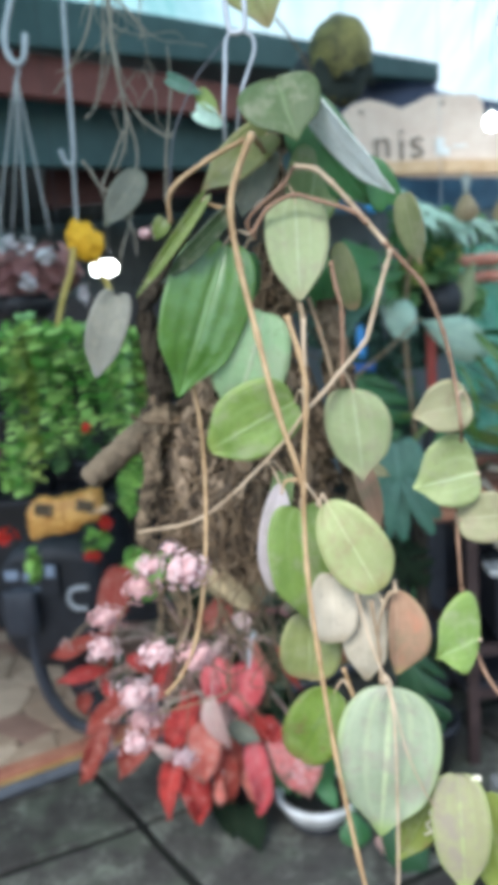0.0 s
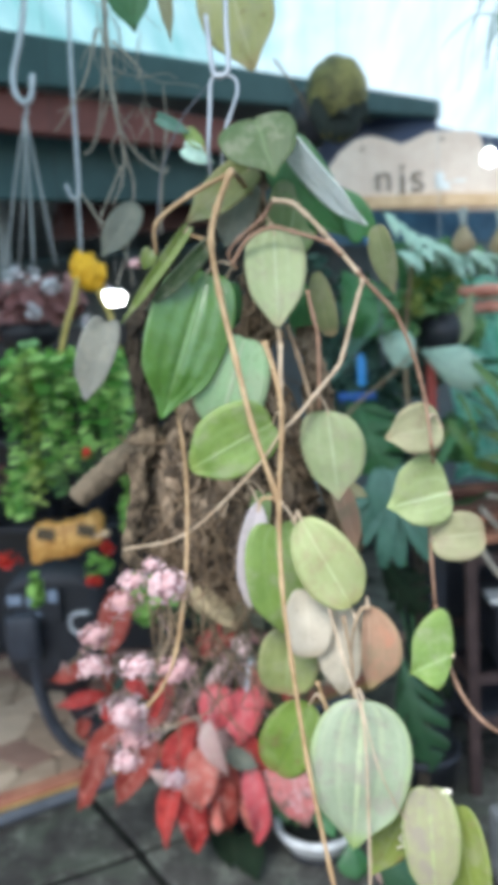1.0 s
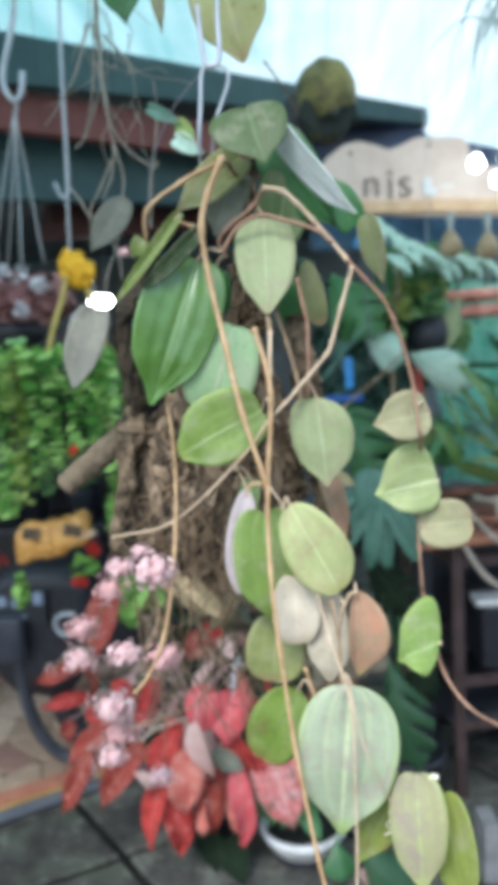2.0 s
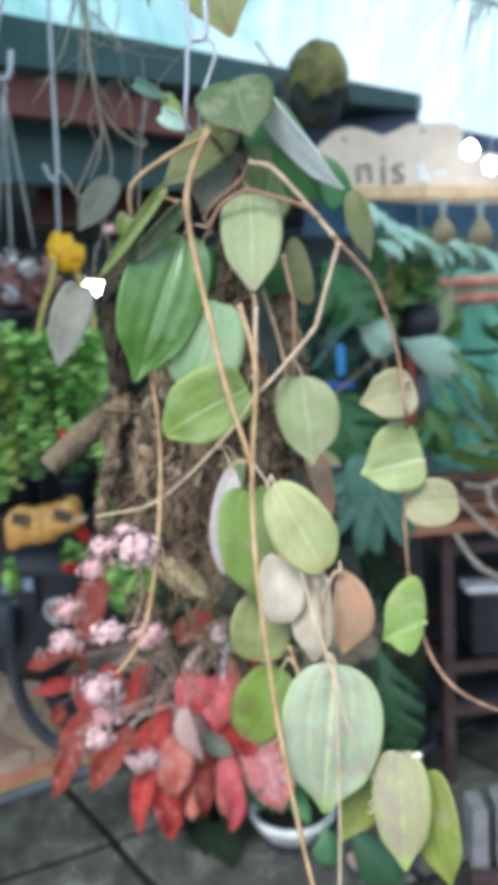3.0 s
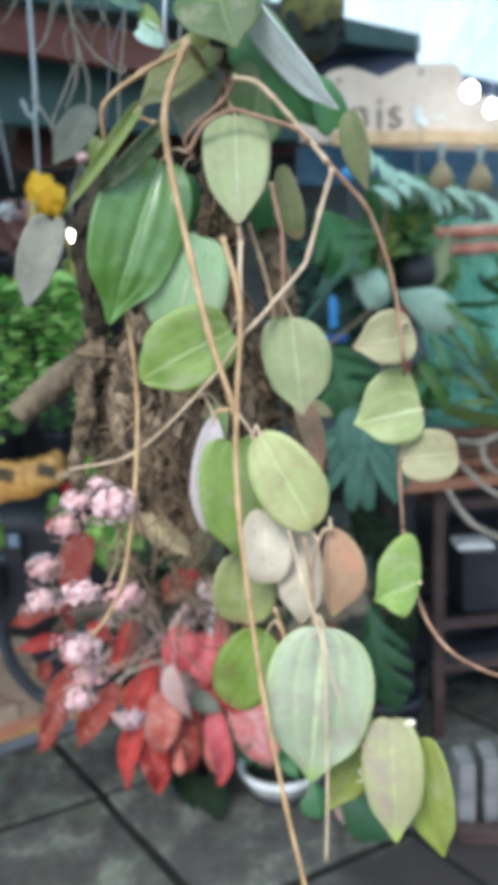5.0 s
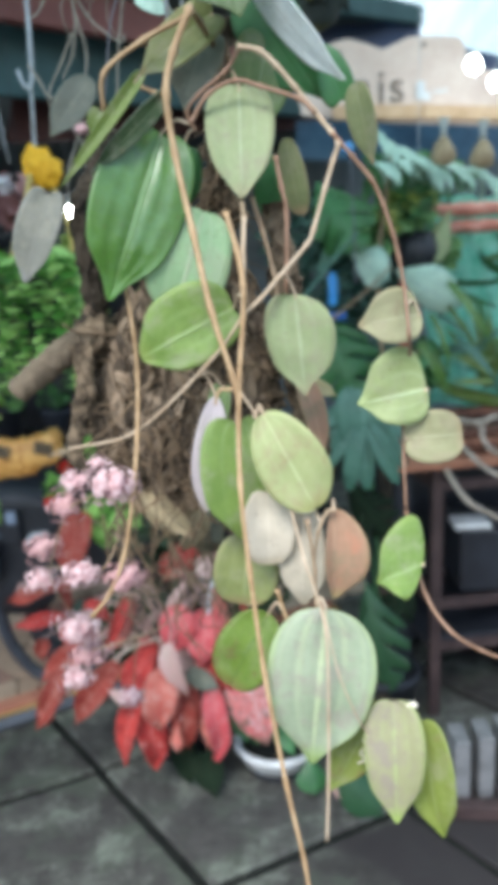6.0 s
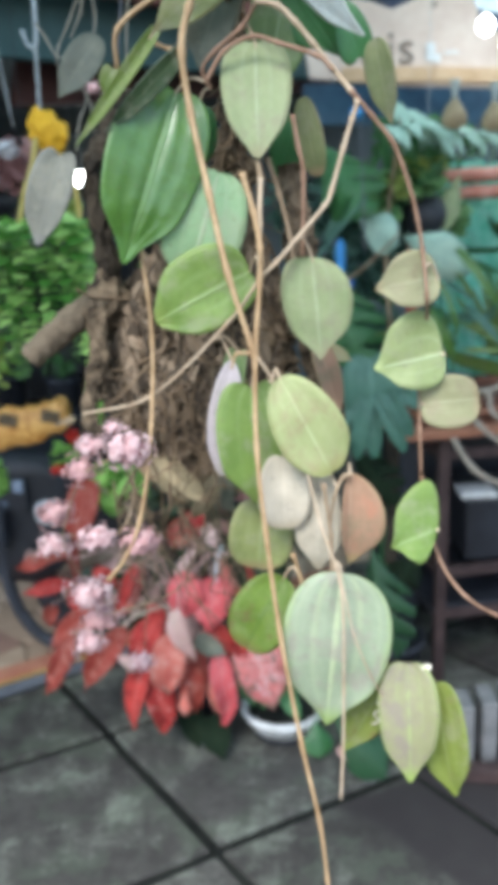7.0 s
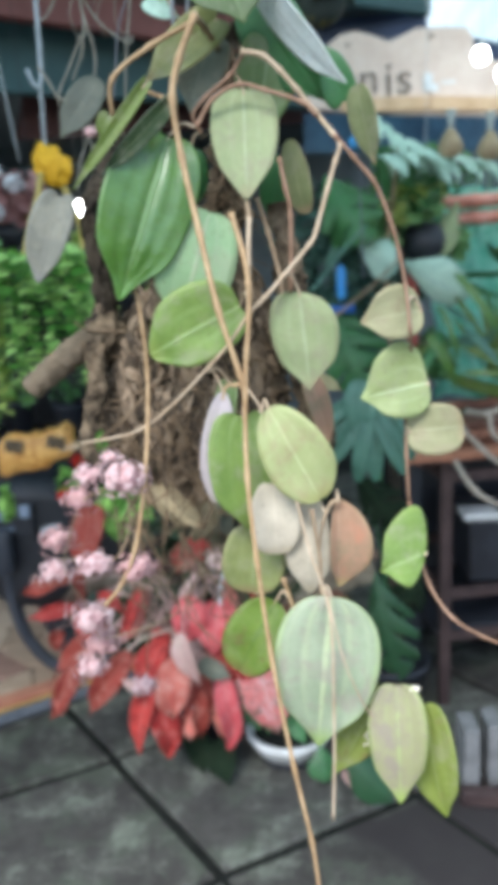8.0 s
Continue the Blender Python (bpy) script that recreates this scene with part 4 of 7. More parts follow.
leaf(hoya, (0.0414, 0.7900, 1.6008), (-0.0131, 0.7650, 1.4524), 0.0920, M_DARKLEAF, "large dark glossy leaf with sunken veins", 7, heart=0.05, blunt=0.42, taper=0.62, drip=0.55, fold=0.1, bend=0.07, turn=-6, lop=0.04, quilt=0.004, nw=26, nl=30)
leaf(hoya, (0.057, 0.820, 1.589), (0.059, 0.830, 1.537), 0.0362, M_MONSTD, seed=8)
leaf(hoya, (0.0767, 0.7900, 1.5309), (0.0401, 0.7900, 1.4240), 0.0806, M_PALEB, seed=9, heart=0.05, blunt=0.45, taper=0.5)
leaf(hoya, (0.1023, 0.7600, 1.4415), (0.0155, 0.7500, 1.3998), 0.0767, M_GREEN, seed=10, heart=0.06, blunt=0.42, taper=0.5, drip=0.3, lop=0.14, turn=0, fold=0.05)
leaf(hoya, (0.1137, 0.8000, 1.6402), (0.1135, 0.7750, 1.5404), 0.0666, M_GREYGR, "grey-green leaf underside", 11, bend=0.03, fold=0.05, heart=0.05, blunt=0.36, taper=0.62, drip=0.3)
leaf(hoya, (0.142, 0.840, 1.689), (0.119, 0.840, 1.602), 0.0649, M_SHADEGR, seed=12, turn=-10)
leaf(hoya, (0.1569, 0.8200, 1.5974), (0.1702, 0.8300, 1.5268), 0.0300, M_RIMMED, seed=13, turn=18, heart=0.03, blunt=0.5, taper=0.42, drip=0.0)
leaf(hoya, (0.220, 0.790, 1.638), (0.237, 0.800, 1.567), 0.0300, M_RIMMED, seed=14, turn=24, heart=0.0)
leaf(hoya, (0.1589, 0.7500, 1.4527), (0.1664, 0.7550, 1.3591), 0.0669, M_GREYGR, "grey-green leaf underside", 15, lop=-0.04, skew=-0.08, heart=0.0, blunt=0.36, taper=0.62, drip=0.6, bend=0.03, fold=0.06)
leaf(hoya, (0.2739, 0.7600, 1.4301), (0.2157, 0.7450, 1.4226), 0.0536, M_OLIVE, "olive leaf underside", 16, lop=0.1, heart=0.0, blunt=0.38, taper=0.62, drip=0.5, turn=4)
leaf(hoya, (0.2813, 0.7600, 1.3602), (0.2155, 0.7550, 1.3488), 0.0773, M_FRESH, seed=17, lop=0.24, heart=0.0, blunt=0.36, taper=0.72, drip=0.55, turn=-4, bend=0.05)
leaf(hoya, (0.2618, 0.7600, 1.3132), (0.3156, 0.7600, 1.3168), 0.0528, M_OLIVE, "olive leaf underside", 18, heart=0.08, blunt=0.36, taper=0.34, drip=0.0)
leaf(hoya, (0.2760, 0.7400, 1.1937), (0.2284, 0.7220, 1.1835), 0.0758, M_GREEN, seed=19, lop=0.34, skew=-0.42, heart=0.0, blunt=0.32, taper=0.8, drip=0.6, turn=0, bend=0.04, fold=0.1)
leaf(hoya, (0.1263, 0.7000, 1.3539), (0.1704, 0.6900, 1.2688), 0.0643, M_LIME, "yellowing green leaf with pale veins", 20, lop=-0.05, heart=0.02, blunt=0.55, taper=0.4, drip=0.15, turn=6)
leaf(hoya, (0.1015, 0.7300, 1.3406), (0.1045, 0.7150, 1.2329), 0.0741, M_MOSS, seed=21, blunt=0.42, taper=0.55, turn=-4)
leaf(hoya, (0.0829, 0.7480, 1.3627), (0.0700, 0.7420, 1.2525), 0.0357, M_LILAC, "lilac-grey underside of a curled leaf", 22, lop=0.0, turn=6, bend=0.05, fold=0.1, taper=0.6, blunt=0.85, drip=0.2)
leaf(hoya, (0.110, 0.740, 1.334), (0.138, 0.730, 1.253), 0.0431, M_SHADEGR, seed=42, turn=10)
leaf(hoya, (0.090, 0.760, 1.367), (0.080, 0.760, 1.288), 0.0300, M_SHADEGR, seed=23, turn=40)
leaf(hoya, (0.1275, 0.7150, 1.2778), (0.1284, 0.7100, 1.2095), 0.0495, M_BEIGE, "beige underside of a leaf", 24, blunt=0.45, taper=0.36, drip=0.0, turn=-6)
leaf(hoya, (0.1085, 0.7400, 1.2260), (0.1020, 0.7350, 1.1600), 0.0649, M_MUD, seed=25, blunt=0.42, taper=0.36, drip=0.0)
leaf(hoya, (0.1862, 0.7000, 1.2663), (0.1857, 0.7000, 1.1784), 0.0408, M_RUSSET, "russet dying leaf", 26, bend=0.1, lop=-0.6, heart=0.0, blunt=0.6, taper=0.6, drip=0.4, turn=-6, fold=0.25)
leaf(hoya, (0.1613, 0.7200, 1.2596), (0.1590, 0.7200, 1.1632), 0.0455, M_BEIGE, seed=27, turn=12, blunt=0.5, taper=0.45)
leaf(hoya, (0.1265, 0.6900, 1.1717), (0.0876, 0.6900, 1.1003), 0.0616, M_BLOTCH, seed=28, heart=0.0, blunt=0.42, taper=0.4, drip=0.0, turn=8)
leaf(hoya, (0.1766, 0.6700, 1.1831), (0.1600, 0.6550, 1.0380), 0.0992, M_PALE, "large pale green leaf", 29, heart=0.0, lop=-0.03, blunt=0.4, taper=0.68, drip=0.5, bend=0.05, fold=0.07, quilt=0.003, nw=24, nl=30)
leaf(hoya, (0.224, 0.690, 1.078), (0.178, 0.680, 0.993), 0.0501, M_TIPLIME, "green leaf browning towards its stalk", 30, turn=-22)
leaf(hoya, (0.2335, 0.6600, 1.0988), (0.2338, 0.6350, 0.9937), 0.0556, M_SPOTTED, "brown spotted ageing leaf", 31, heart=0.05, blunt=0.42, taper=0.64, drip=0.5, quilt=0.01)
leaf(hoya, (0.2630, 0.6700, 1.0726), (0.2784, 0.6500, 0.9636), 0.0501, M_TIPLIME, seed=32, turn=22, heart=0.05, blunt=0.44, taper=0.66, drip=0.5, quilt=0.01)
leaf(hoya, (-0.0859, 0.8600, 1.5587), (-0.1134, 0.8400, 1.4713), 0.0472, M_GREYPALE, "pale grey leaf underside", 33, turn=18, blunt=0.42, taper=0.6, drip=0.4)
leaf(hoya, (0.169, 0.820, 1.360), (0.188, 0.820, 1.286), 0.0301, M_RUSSET, seed=34, turn=-30)
leaf(hoya, (0.179, 0.840, 1.358), (0.203, 0.830, 1.346), 0.0159, M_OLIVE, seed=35)
leaf(hoya, (0.150, 0.860, 1.584), (0.132, 0.870, 1.527), 0.0380, M_MONSTD, seed=36)
leaf(hoya, (-0.0268, 0.8600, 1.6368), (-0.0385, 0.8600, 1.6151), 0.0195, M_FOLDED, seed=37, turn=10)
leaf(hoya, (0.211, 0.840, 1.633), (0.188, 0.840, 1.689), 0.0371, M_MONSTD, seed=38, turn=10)


def umbel(centre, radius, count, material, seed):
    """A rounded head of small star flowers."""
    rng = random.Random(seed)
    bm = bmesh.new()
    c = Vector(centre) - hoya.location
    count = int(count * 2.3)
    for i in range(count):
        z = 1 - 1.75 * (i + 0.5) / count
        a = i * 2.4
        d = Vector((math.cos(a) * math.sqrt(1 - z * z), math.sin(a) * math.sqrt(1 - z * z), z))
        d = (d + Vector((rng.uniform(-0.3, 0.3), -0.1, rng.uniform(-0.3, 0.3)))).normalized()
        q = d.to_track_quat("Z", "Y").to_matrix()
        p = c + Vector((d.x * 1.1, d.y, d.z * 0.85)) * radius * rng.uniform(0.72, 1.14) * (1 + 0.4 * noise.noise(d * 1.6 + c * 50))
        s = radius * rng.uniform(0.2, 0.29)
        for k in range(5):
            t = 2 * math.pi * k / 5 + i
            u, w = Vector((math.cos(t), math.sin(t), 0)), Vector((-math.sin(t), math.cos(t), 0))
            v0 = bm.verts.new(p + q @ Vector((0, 0, 0.12 * s)))
            v1 = bm.verts.new(p + q @ (u * s * 0.5 + w * s * 0.3 + Vector((0, 0, 0.1 * s))))
            v2 = bm.verts.new(p + q @ (u * s + Vector((0, 0, -0.15 * s))))
            v3 = bm.verts.new(p + q @ (u * s * 0.5 - w * s * 0.3 + Vector((0, 0, 0.1 * s))))
            bm.faces.new((v0, v1, v2, v3))
    head = part("flower_head", bm, material, hoya, smooth=False)
    bm = bmesh.new()
    bmesh.ops.create_icosphere(bm, subdivisions=3, radius=1.0)
    for vert in bm.verts:
        q = vert.co * (0.8 + 0.2 * noise.noise(vert.co * 5 + c * 90))
        vert.co = c + Vector((q.x * 1.1, q.y, q.z * 0.85)) * radius * 0.76 * (1 + 0.4 * noise.noise(q.normalized() * 1.6 + c * 50))
    core = part("bud_core", bm, M_BUDS, hoya)
    core.parent = head
    return head


umbel((-0.012, 0.715, 1.289), 0.0218, 30, M_PETAL, 1)
umbel((-0.030, 0.740, 1.304), 0.0098, 14, M_PETAL, 2)
umbel((-0.053, 0.740, 1.286), 0.0147, 16, M_PETAL, 3)
umbel((-0.066, 0.750, 1.260), 0.0176, 22, M_PETALDARK, 4)
umbel((-0.048, 0.715, 1.204), 0.0166, 24, M_PETAL, 5)
umbel((-0.008, 0.720, 1.197), 0.0179, 24, M_PETALDARK, 6)
umbel((-0.170, 1.000, 1.128), 0.0229, 24, M_PETALDARK, 7)
umbel((-0.178, 1.000, 1.083), 0.0229, 22, M_PETAL, 8)
umbel((-0.148, 1.050, 0.988), 0.0295, 24, M_PETAL, 9)
umbel((-0.145, 1.080, 0.933), 0.0288, 24, M_PETALDARK, 10)
umbel((-0.156, 1.050, 0.909), 0.0233, 18, M_PETAL, 11)
umbel((-0.112, 1.200, 0.788), 0.0231, 14, M_PETAL, 12)
umbel((-0.055, 0.900, 1.627), 0.0093, 12, M_PETAL, 13)
stem(hoya, [(-0.013, 0.720, 1.288), (-0.044, 0.740, 1.269), (-0.061, 0.740, 1.259), (-0.122, 0.900, 1.176), (-0.159, 0.980, 1.087), (-0.146, 1.050, 0.988), (-0.142, 1.060, 0.912)], 0.0014, 0.001, M_STEMGREY)
stem(hoya, [(-0.013, 0.720, 1.288), (-0.012, 0.720, 1.240), (-0.028, 0.720, 1.207), (-0.050, 0.720, 1.201)], 0.0012, 0.001, M_STEMGREY)
stem(hoya, [(-0.012, 0.740, 1.189), (0.011, 0.800, 1.136), (0.000, 0.900, 1.063), (-0.064, 1.000, 0.993), (-0.135, 1.060, 0.948)], 0.0014, 0.0012, M_STEMGREY)


# ---- things that hang overhead ----
def hook(pts, label, r=0.0028, name="wire_hook"):
    ob = thing(name, pts[0], label, "hook")
    part("wire", tube(bmesh.new(), local(ob, pts), r, r, 8, 6), M_WIRE, ob)
    return ob


hook([Vector((-0.410, 1.75, 3.06))] + [(-0.394, 1.750, 2.620), (-0.424, 1.750, 2.320), (-0.443, 1.750, 2.226), (-0.465, 1.750, 2.156), (-0.463, 1.750, 2.113), (-0.445, 1.750, 2.091), (-0.428, 1.750, 2.104), (-0.421, 1.750, 2.152)], "white-coated wire hook hung from the roof", 0.0068)
hook([Vector((-0.370, 1.95, 3.05))] + [(-0.352, 1.950, 2.736), (-0.375, 1.950, 2.403), (-0.383, 1.950, 2.244), (-0.387, 1.950, 2.055), (-0.390, 1.950, 1.944), (-0.396, 1.950, 1.917), (-0.410, 1.950, 1.920), (-0.422, 1.950, 1.953)], "bent galvanised wire hook hung from the roof", 0.0044)
hook([Vector((0.079, 0.86, 3.1))] + [(0.089, 0.860, 2.135), (0.074, 0.860, 1.899), (0.073, 0.860, 1.840), (0.071, 0.860, 1.822), (0.061, 0.860, 1.818), (0.055, 0.860, 1.827), (0.051, 0.860, 1.883)], "galvanised wire hook holding the driftwood", 0.0029)
sus = hook([(0.061, 0.860, 1.821), (0.078, 0.860, 1.815), (0.081, 0.860, 1.801), (0.073, 0.860, 1.780), (0.064, 0.860, 1.757), (0.057, 0.880, 1.725), (0.050, 0.900, 1.665)], "galvanised wire loop tied round the driftwood", 0.0018, "wire_sling")
part("wire", tube(bmesh.new(), local(sus, [(0.061, 0.860, 1.821), (0.052, 0.860, 1.812), (0.049, 0.860, 1.782), (0.045, 0.860, 1.740), (0.044, 0.880, 1.707)]), 0.002, 0.002, 8), M_WIRE, sus)
part("wire", tube(bmesh.new(), local(sus, [(0.056, 0.870, 1.821), (0.030, 0.870, 1.795), (0.013, 0.870, 1.774), (-0.010, 0.870, 1.727), (-0.017, 0.870, 1.690), (-0.022, 0.870, 1.652)]), 0.0008, 0.0008, 6), M_GREYPIPE, sus)

# clear cords of a hanging basket with maroon plants
basket = thing("hanging_basket", (-0.564, 2.100, 2.171), "hanging basket of maroon foliage on white cords", "hanging basket")
for pts in ([(-0.559, 2.100, 2.175), (-0.603, 2.100, 2.003), (-0.670, 2.150, 1.785)], [(-0.559, 2.100, 2.175), (-0.564, 2.100, 2.001), (-0.557, 2.050, 1.768)], [(-0.559, 2.100, 2.175), (-0.537, 2.100, 1.999), (-0.525, 2.150, 1.776)], [(-0.565, 2.120, 2.182), (-0.587, 2.120, 1.991), (-0.669, 2.250, 1.779)]):
    part("cord", tube(bmesh.new(), local(basket, pts), 0.002, 0.002, 6, 4), M_CORD, basket)
part("hook", tube(bmesh.new(), local(basket, [(-0.542, 2.050, 2.198), (-0.536, 2.050, 2.169), (-0.543, 2.050, 2.151)]), 0.004, 0.004, 6), M_WIRE, basket)


# Pale tone shared by the basket's flowers and the painted glints on its leaves.
M_BLOOMGLINT = islands("pale_blossom_and_glints", (0.45, 0.4, 0.42), (0.75, 0.72, 0.74), 0.4, 0.2)


def round_leaf(bm, p, n, size, seed, cup=0.25, stretch=1.0):
    """A small cupped leaf of eight flat pieces."""
    n = Vector(n).normalized()
    q = n.to_track_quat("Z", "Y").to_matrix() @ Matrix.Rotation(seed * 1.7, 3, "Z")
    mid = bm.verts.new(Vector(p) - n * size * cup)
    ring = [bm.verts.new(Vector(p) + q @ Vector((math.cos(a) * size * stretch, math.sin(a) * size, 0.12 * size * math.sin(2 * a + seed)))) for a in (k * math.pi / 4 for k in range(8))]
    for k in range(8):
        bm.faces.new((mid, ring[k], ring[(k + 1) % 8]))


def foliage(parent, spots, count, size, material, seed, name="foliage", stretch=1.0, label=""):
    """Leaves scattered through ellipsoids given as (centre, radii)."""
    rng = random.Random(seed)
    bm = bmesh.new()
    o = parent.location
    for k in range(count):
        c, r = spots[rng.randrange(len(spots))]
        d = Vector((rng.gauss(0, 1), rng.gauss(0, 1), rng.gauss(0, 1))).normalized() * rng.uniform(0.35, 1) ** 0.6
        p = Vector(c) - o + Vector((d.x * r[0], d.y * r[1], d.z * r[2]))
        n = d + Vector((rng.uniform(-0.6, 0.6), rng.uniform(-0.9, 0.2), rng.uniform(-0.2, 0.8)))
        round_leaf(bm, p, n, size * rng.uniform(0.6, 1.25), k, 0.25, stretch)
    return tagged(part(name, bm, material, parent, label, smooth=False), kind="stuff")


foliage(basket, [((-0.602, 2.150, 1.678), (0.11, 0.1, 0.075)), ((-0.701, 2.150, 1.668), (0.12, 0.1, 0.09)), ((-0.534, 2.200, 1.693), (0.07, 0.08, 0.07))], 330, 0.02, M_MAROON, 21)
# White flowers, and specular dots of the foliage made as pale petals.
foliage(basket, [((-0.585, 2.050, 1.742), (0.07, 0.05, 0.025)), ((-0.515, 2.050, 1.712), (0.03, 0.03, 0.02)), ((-0.567, 2.030, 1.646), (0.02, 0.02, 0.02)), ((-0.418, 2.050, 1.608), (0.02, 0.02, 0.03))], 60, 0.014, M_BLOOMGLINT, 22, "blossom")
part("bowl", lathe(bmesh.new(), [(0.05, -0.07), (0.08, -0.05), (0.1, 0.0), (0.094, 0.0), (0.07, -0.04), (0.01, -0.05)], Vector((-0.641, 2.200, 1.618)) - basket.location), M_BLACKPL, basket)


M_CLUMP_ONE = plain("button_leaf_green", (0.08, 0.24, 0.04), (0.42, 0.66, 0.2), 40, 0.45, bump=0.15, translucent=0.25, vary=0.9)
M_CLUMPY_ONE = plain("button_leaf_yellow_green", (0.18, 0.28, 0.05), (0.4, 0.5, 0.14), 40, 0.45, bump=0.15, translucent=0.3, vary=0.7)


def trailing(parent, top, length, count, size, spread, material, seed):
    """A hanging strand: a stem with crossed pairs of flat-held leaves all the way down."""
    rng = random.Random(seed)
    o = parent.location
    top = Vector(top) - o
    pts = [top]
    for k in range(5):
        pts.append(pts[-1] + Vector((rng.uniform(-0.5, 0.5) * spread * 0.5, rng.uniform(-0.3, 0.3) * spread * 0.4, -length / 5)))
    bm = bmesh.new()
    tube(bm, pts, 0.0016, 0.001, 5, 4)
    line = spline(pts, 8)
    nodes = max(5, int(length / 0.0165))
    spots = []
    for k in range(nodes):
        s = k / nodes * (len(line) - 1)
        p = line[int(s)].lerp(line[min(int(s) + 1, len(line) - 1)], s % 1)
        a = (0.15 if k % 2 else 1.35) + rng.uniform(-0.35, 0.35)
        for sg in (1, -1):
            d = Vector((math.cos(a), math.sin(a), 0)) * sg
            sz = size * rng.uniform(0.8, 1.2) * (1 - 0.35 * k / nodes)
            n = Vector((d.x * 0.3 + rng.uniform(-0.25, 0.25), -0.3 + rng.uniform(-0.3, 0.2), 0.9))
            spots.append((p + d * (sz * 0.85) + Vector((0, 0, -0.25 * sz)), n, sz, k + sg))
    if not count:
        for p, n, sz, sd in spots:
            round_leaf(bm, p, n, sz, sd, 0.12, 1.12)
        return tagged(part("strand", bm, material, parent, smooth=False), kind="stuff")
    ob = part("strand", bm, material, parent)
    for p, n, sz, sd in spots:
        lf = new("leaf", BUTTON[material.name][sd % 3])
        lf.parent = ob
        q = n.to_track_quat("Z", "Y").to_matrix().to_4x4() @ Matrix.Rotation(sd * 1.7, 4, "Z")
        lf.matrix_local = Matrix.Translation(p) @ q @ Matrix.Diagonal((sz, sz, sz, 1))
    return ob


BUTTON = {}
for leaf_mat in (M_CLUMP_ONE, M_CLUMPY_ONE):
    BUTTON[leaf_mat.name] = []
    for k in range(3):
        bm = bmesh.new()
        mid = bm.verts.new((0, 0, -0.12))
        inner, outer = [], []
        for s in range(10):
            a = s * math.pi / 5
            r = 1 + 0.06 * math.sin(3 * a + k)
            inner.append(bm.verts.new((0.55 * r * math.cos(a) * 1.1, 0.55 * r * math.sin(a), -0.05)))
            outer.append(bm.verts.new((r * math.cos(a) * 1.1, r * math.sin(a), 0.08 * math.sin(2 * a + k))))
        for s in range(10):
            t = (s + 1) % 10
            bm.faces.new((mid, inner[s], inner[t]))
            bm.faces.new((inner[s], outer[s], outer[t], inner[t]))
        BUTTON[leaf_mat.name].append(mesh_of("button_leaf", bm, leaf_mat))


pot_a = thing("hanging_pot", (-0.369, 1.850, 1.736), "hanging black pot of trailing button-leaved plant on yellow straps", "hanging plant")
part("cord", tube(bmesh.new(), local(pot_a, [(-0.395, 1.950, 1.924), (-0.396, 1.950, 1.861), (-0.399, 1.950, 1.769)]), 0.003, 0.003, 6), M_CORD, pot_a)
bm = bmesh.new()
bmesh.ops.create_icosphere(bm, subdivisions=4, radius=1.0)
for vert in bm.verts:
    q = vert.co.copy()
    w = 1 + 0.28 * noise.noise(q * 2.3) + 0.16 * abs(noise.noise(q * 6))
    vert.co = Vector((q.x * 0.04 * w - 0.014 * q.z, q.y * 0.03 * w, q.z * 0.045 * w)) + Vector((-0.364, 1.870, 1.724)) - pot_a.location
part("knot", bm, M_YELLOWCL, pot_a, "crumpled yellow cloth knot")
for pts in ([(-0.385, 1.850, 1.710), (-0.401, 1.850, 1.649), (-0.426, 1.850, 1.589), (-0.446, 1.850, 1.521)], [(-0.349, 1.870, 1.696), (-0.335, 1.870, 1.660), (-0.314, 1.870, 1.604), (-0.307, 1.870, 1.513)]):
    bm = bmesh.new()
    tube(bm, local(pot_a, pts), 0.0075, 0.006, 8, 6, 0, 0.05)
    part("strap", bm, M_STRAP, pot_a, "yellow strap")
part("pot", lathe(bmesh.new(), [(0.06, -0.16), (0.09, -0.02), (0.1, 0.0), (0.092, 0.0), (0.08, -0.03), (0.01, -0.035)], Vector((-0.421, 1.900, 1.447)) - pot_a.location), M_BLACKPL, pot_a)
trng = random.Random(8)
ta, tb = Vector((-0.544, 1.760, 1.534)), Vector((-0.282, 1.760, 1.513))
for k in range(13):
    c0 = ta.lerp(tb, k / 12) + Vector((trng.uniform(-0.008, 0.008), 0.07 * (k % 2) + trng.uniform(-0.01, 0.01), trng.uniform(-0.02, 0.03)))
    ln = trng.uniform(0.24, 0.3) if k > 3 else trng.uniform(0.33, 0.42)
    if k % 2:
        trailing(pot_a, c0 + Vector((0, 0.03, 0)), ln, 0, 0.0165, 0.02, M_MIDCLUMP, 100 + k)
    else:
        trailing(pot_a, c0, ln, 1, 0.0185, 0.02, M_CLUMPY_ONE if k == 2 else M_CLUMP_ONE, 100 + k)
foliage(pot_a, [((-0.490, 1.820, 1.524), (0.11, 0.07, 0.03)), ((-0.373, 1.850, 1.510), (0.09, 0.07, 0.02))], 60, 0.014, M_CLUMP, 24)
foliage(pot_a, [((-0.370, 1.720, 1.295), (0.012, 0.01, 0.01))], 9, 0.008, M_REDFL, 25, "red_flower")

foliage(pot_a, [((-0.317, 1.950, 1.513), (0.03, 0.03, 0.025)), ((-0.345, 1.970, 1.554), (0.015, 0.02, 0.04))], 40, 0.013, M_CLUMPY, 26)

strand_b = thing("hanging_pot", (-0.281, 1.950, 1.510), "second trailing button-leaved plant behind the driftwood", "hanging plant")
part("pot", lathe(bmesh.new(), [(0.05, -0.12), (0.075, -0.02), (0.085, 0.0), (0.08, 0.0), (0.07, -0.03), (0.01, -0.035)], Vector((-0.295, 2.050, 1.495)) - strand_b.location), M_BLACKPL, strand_b)
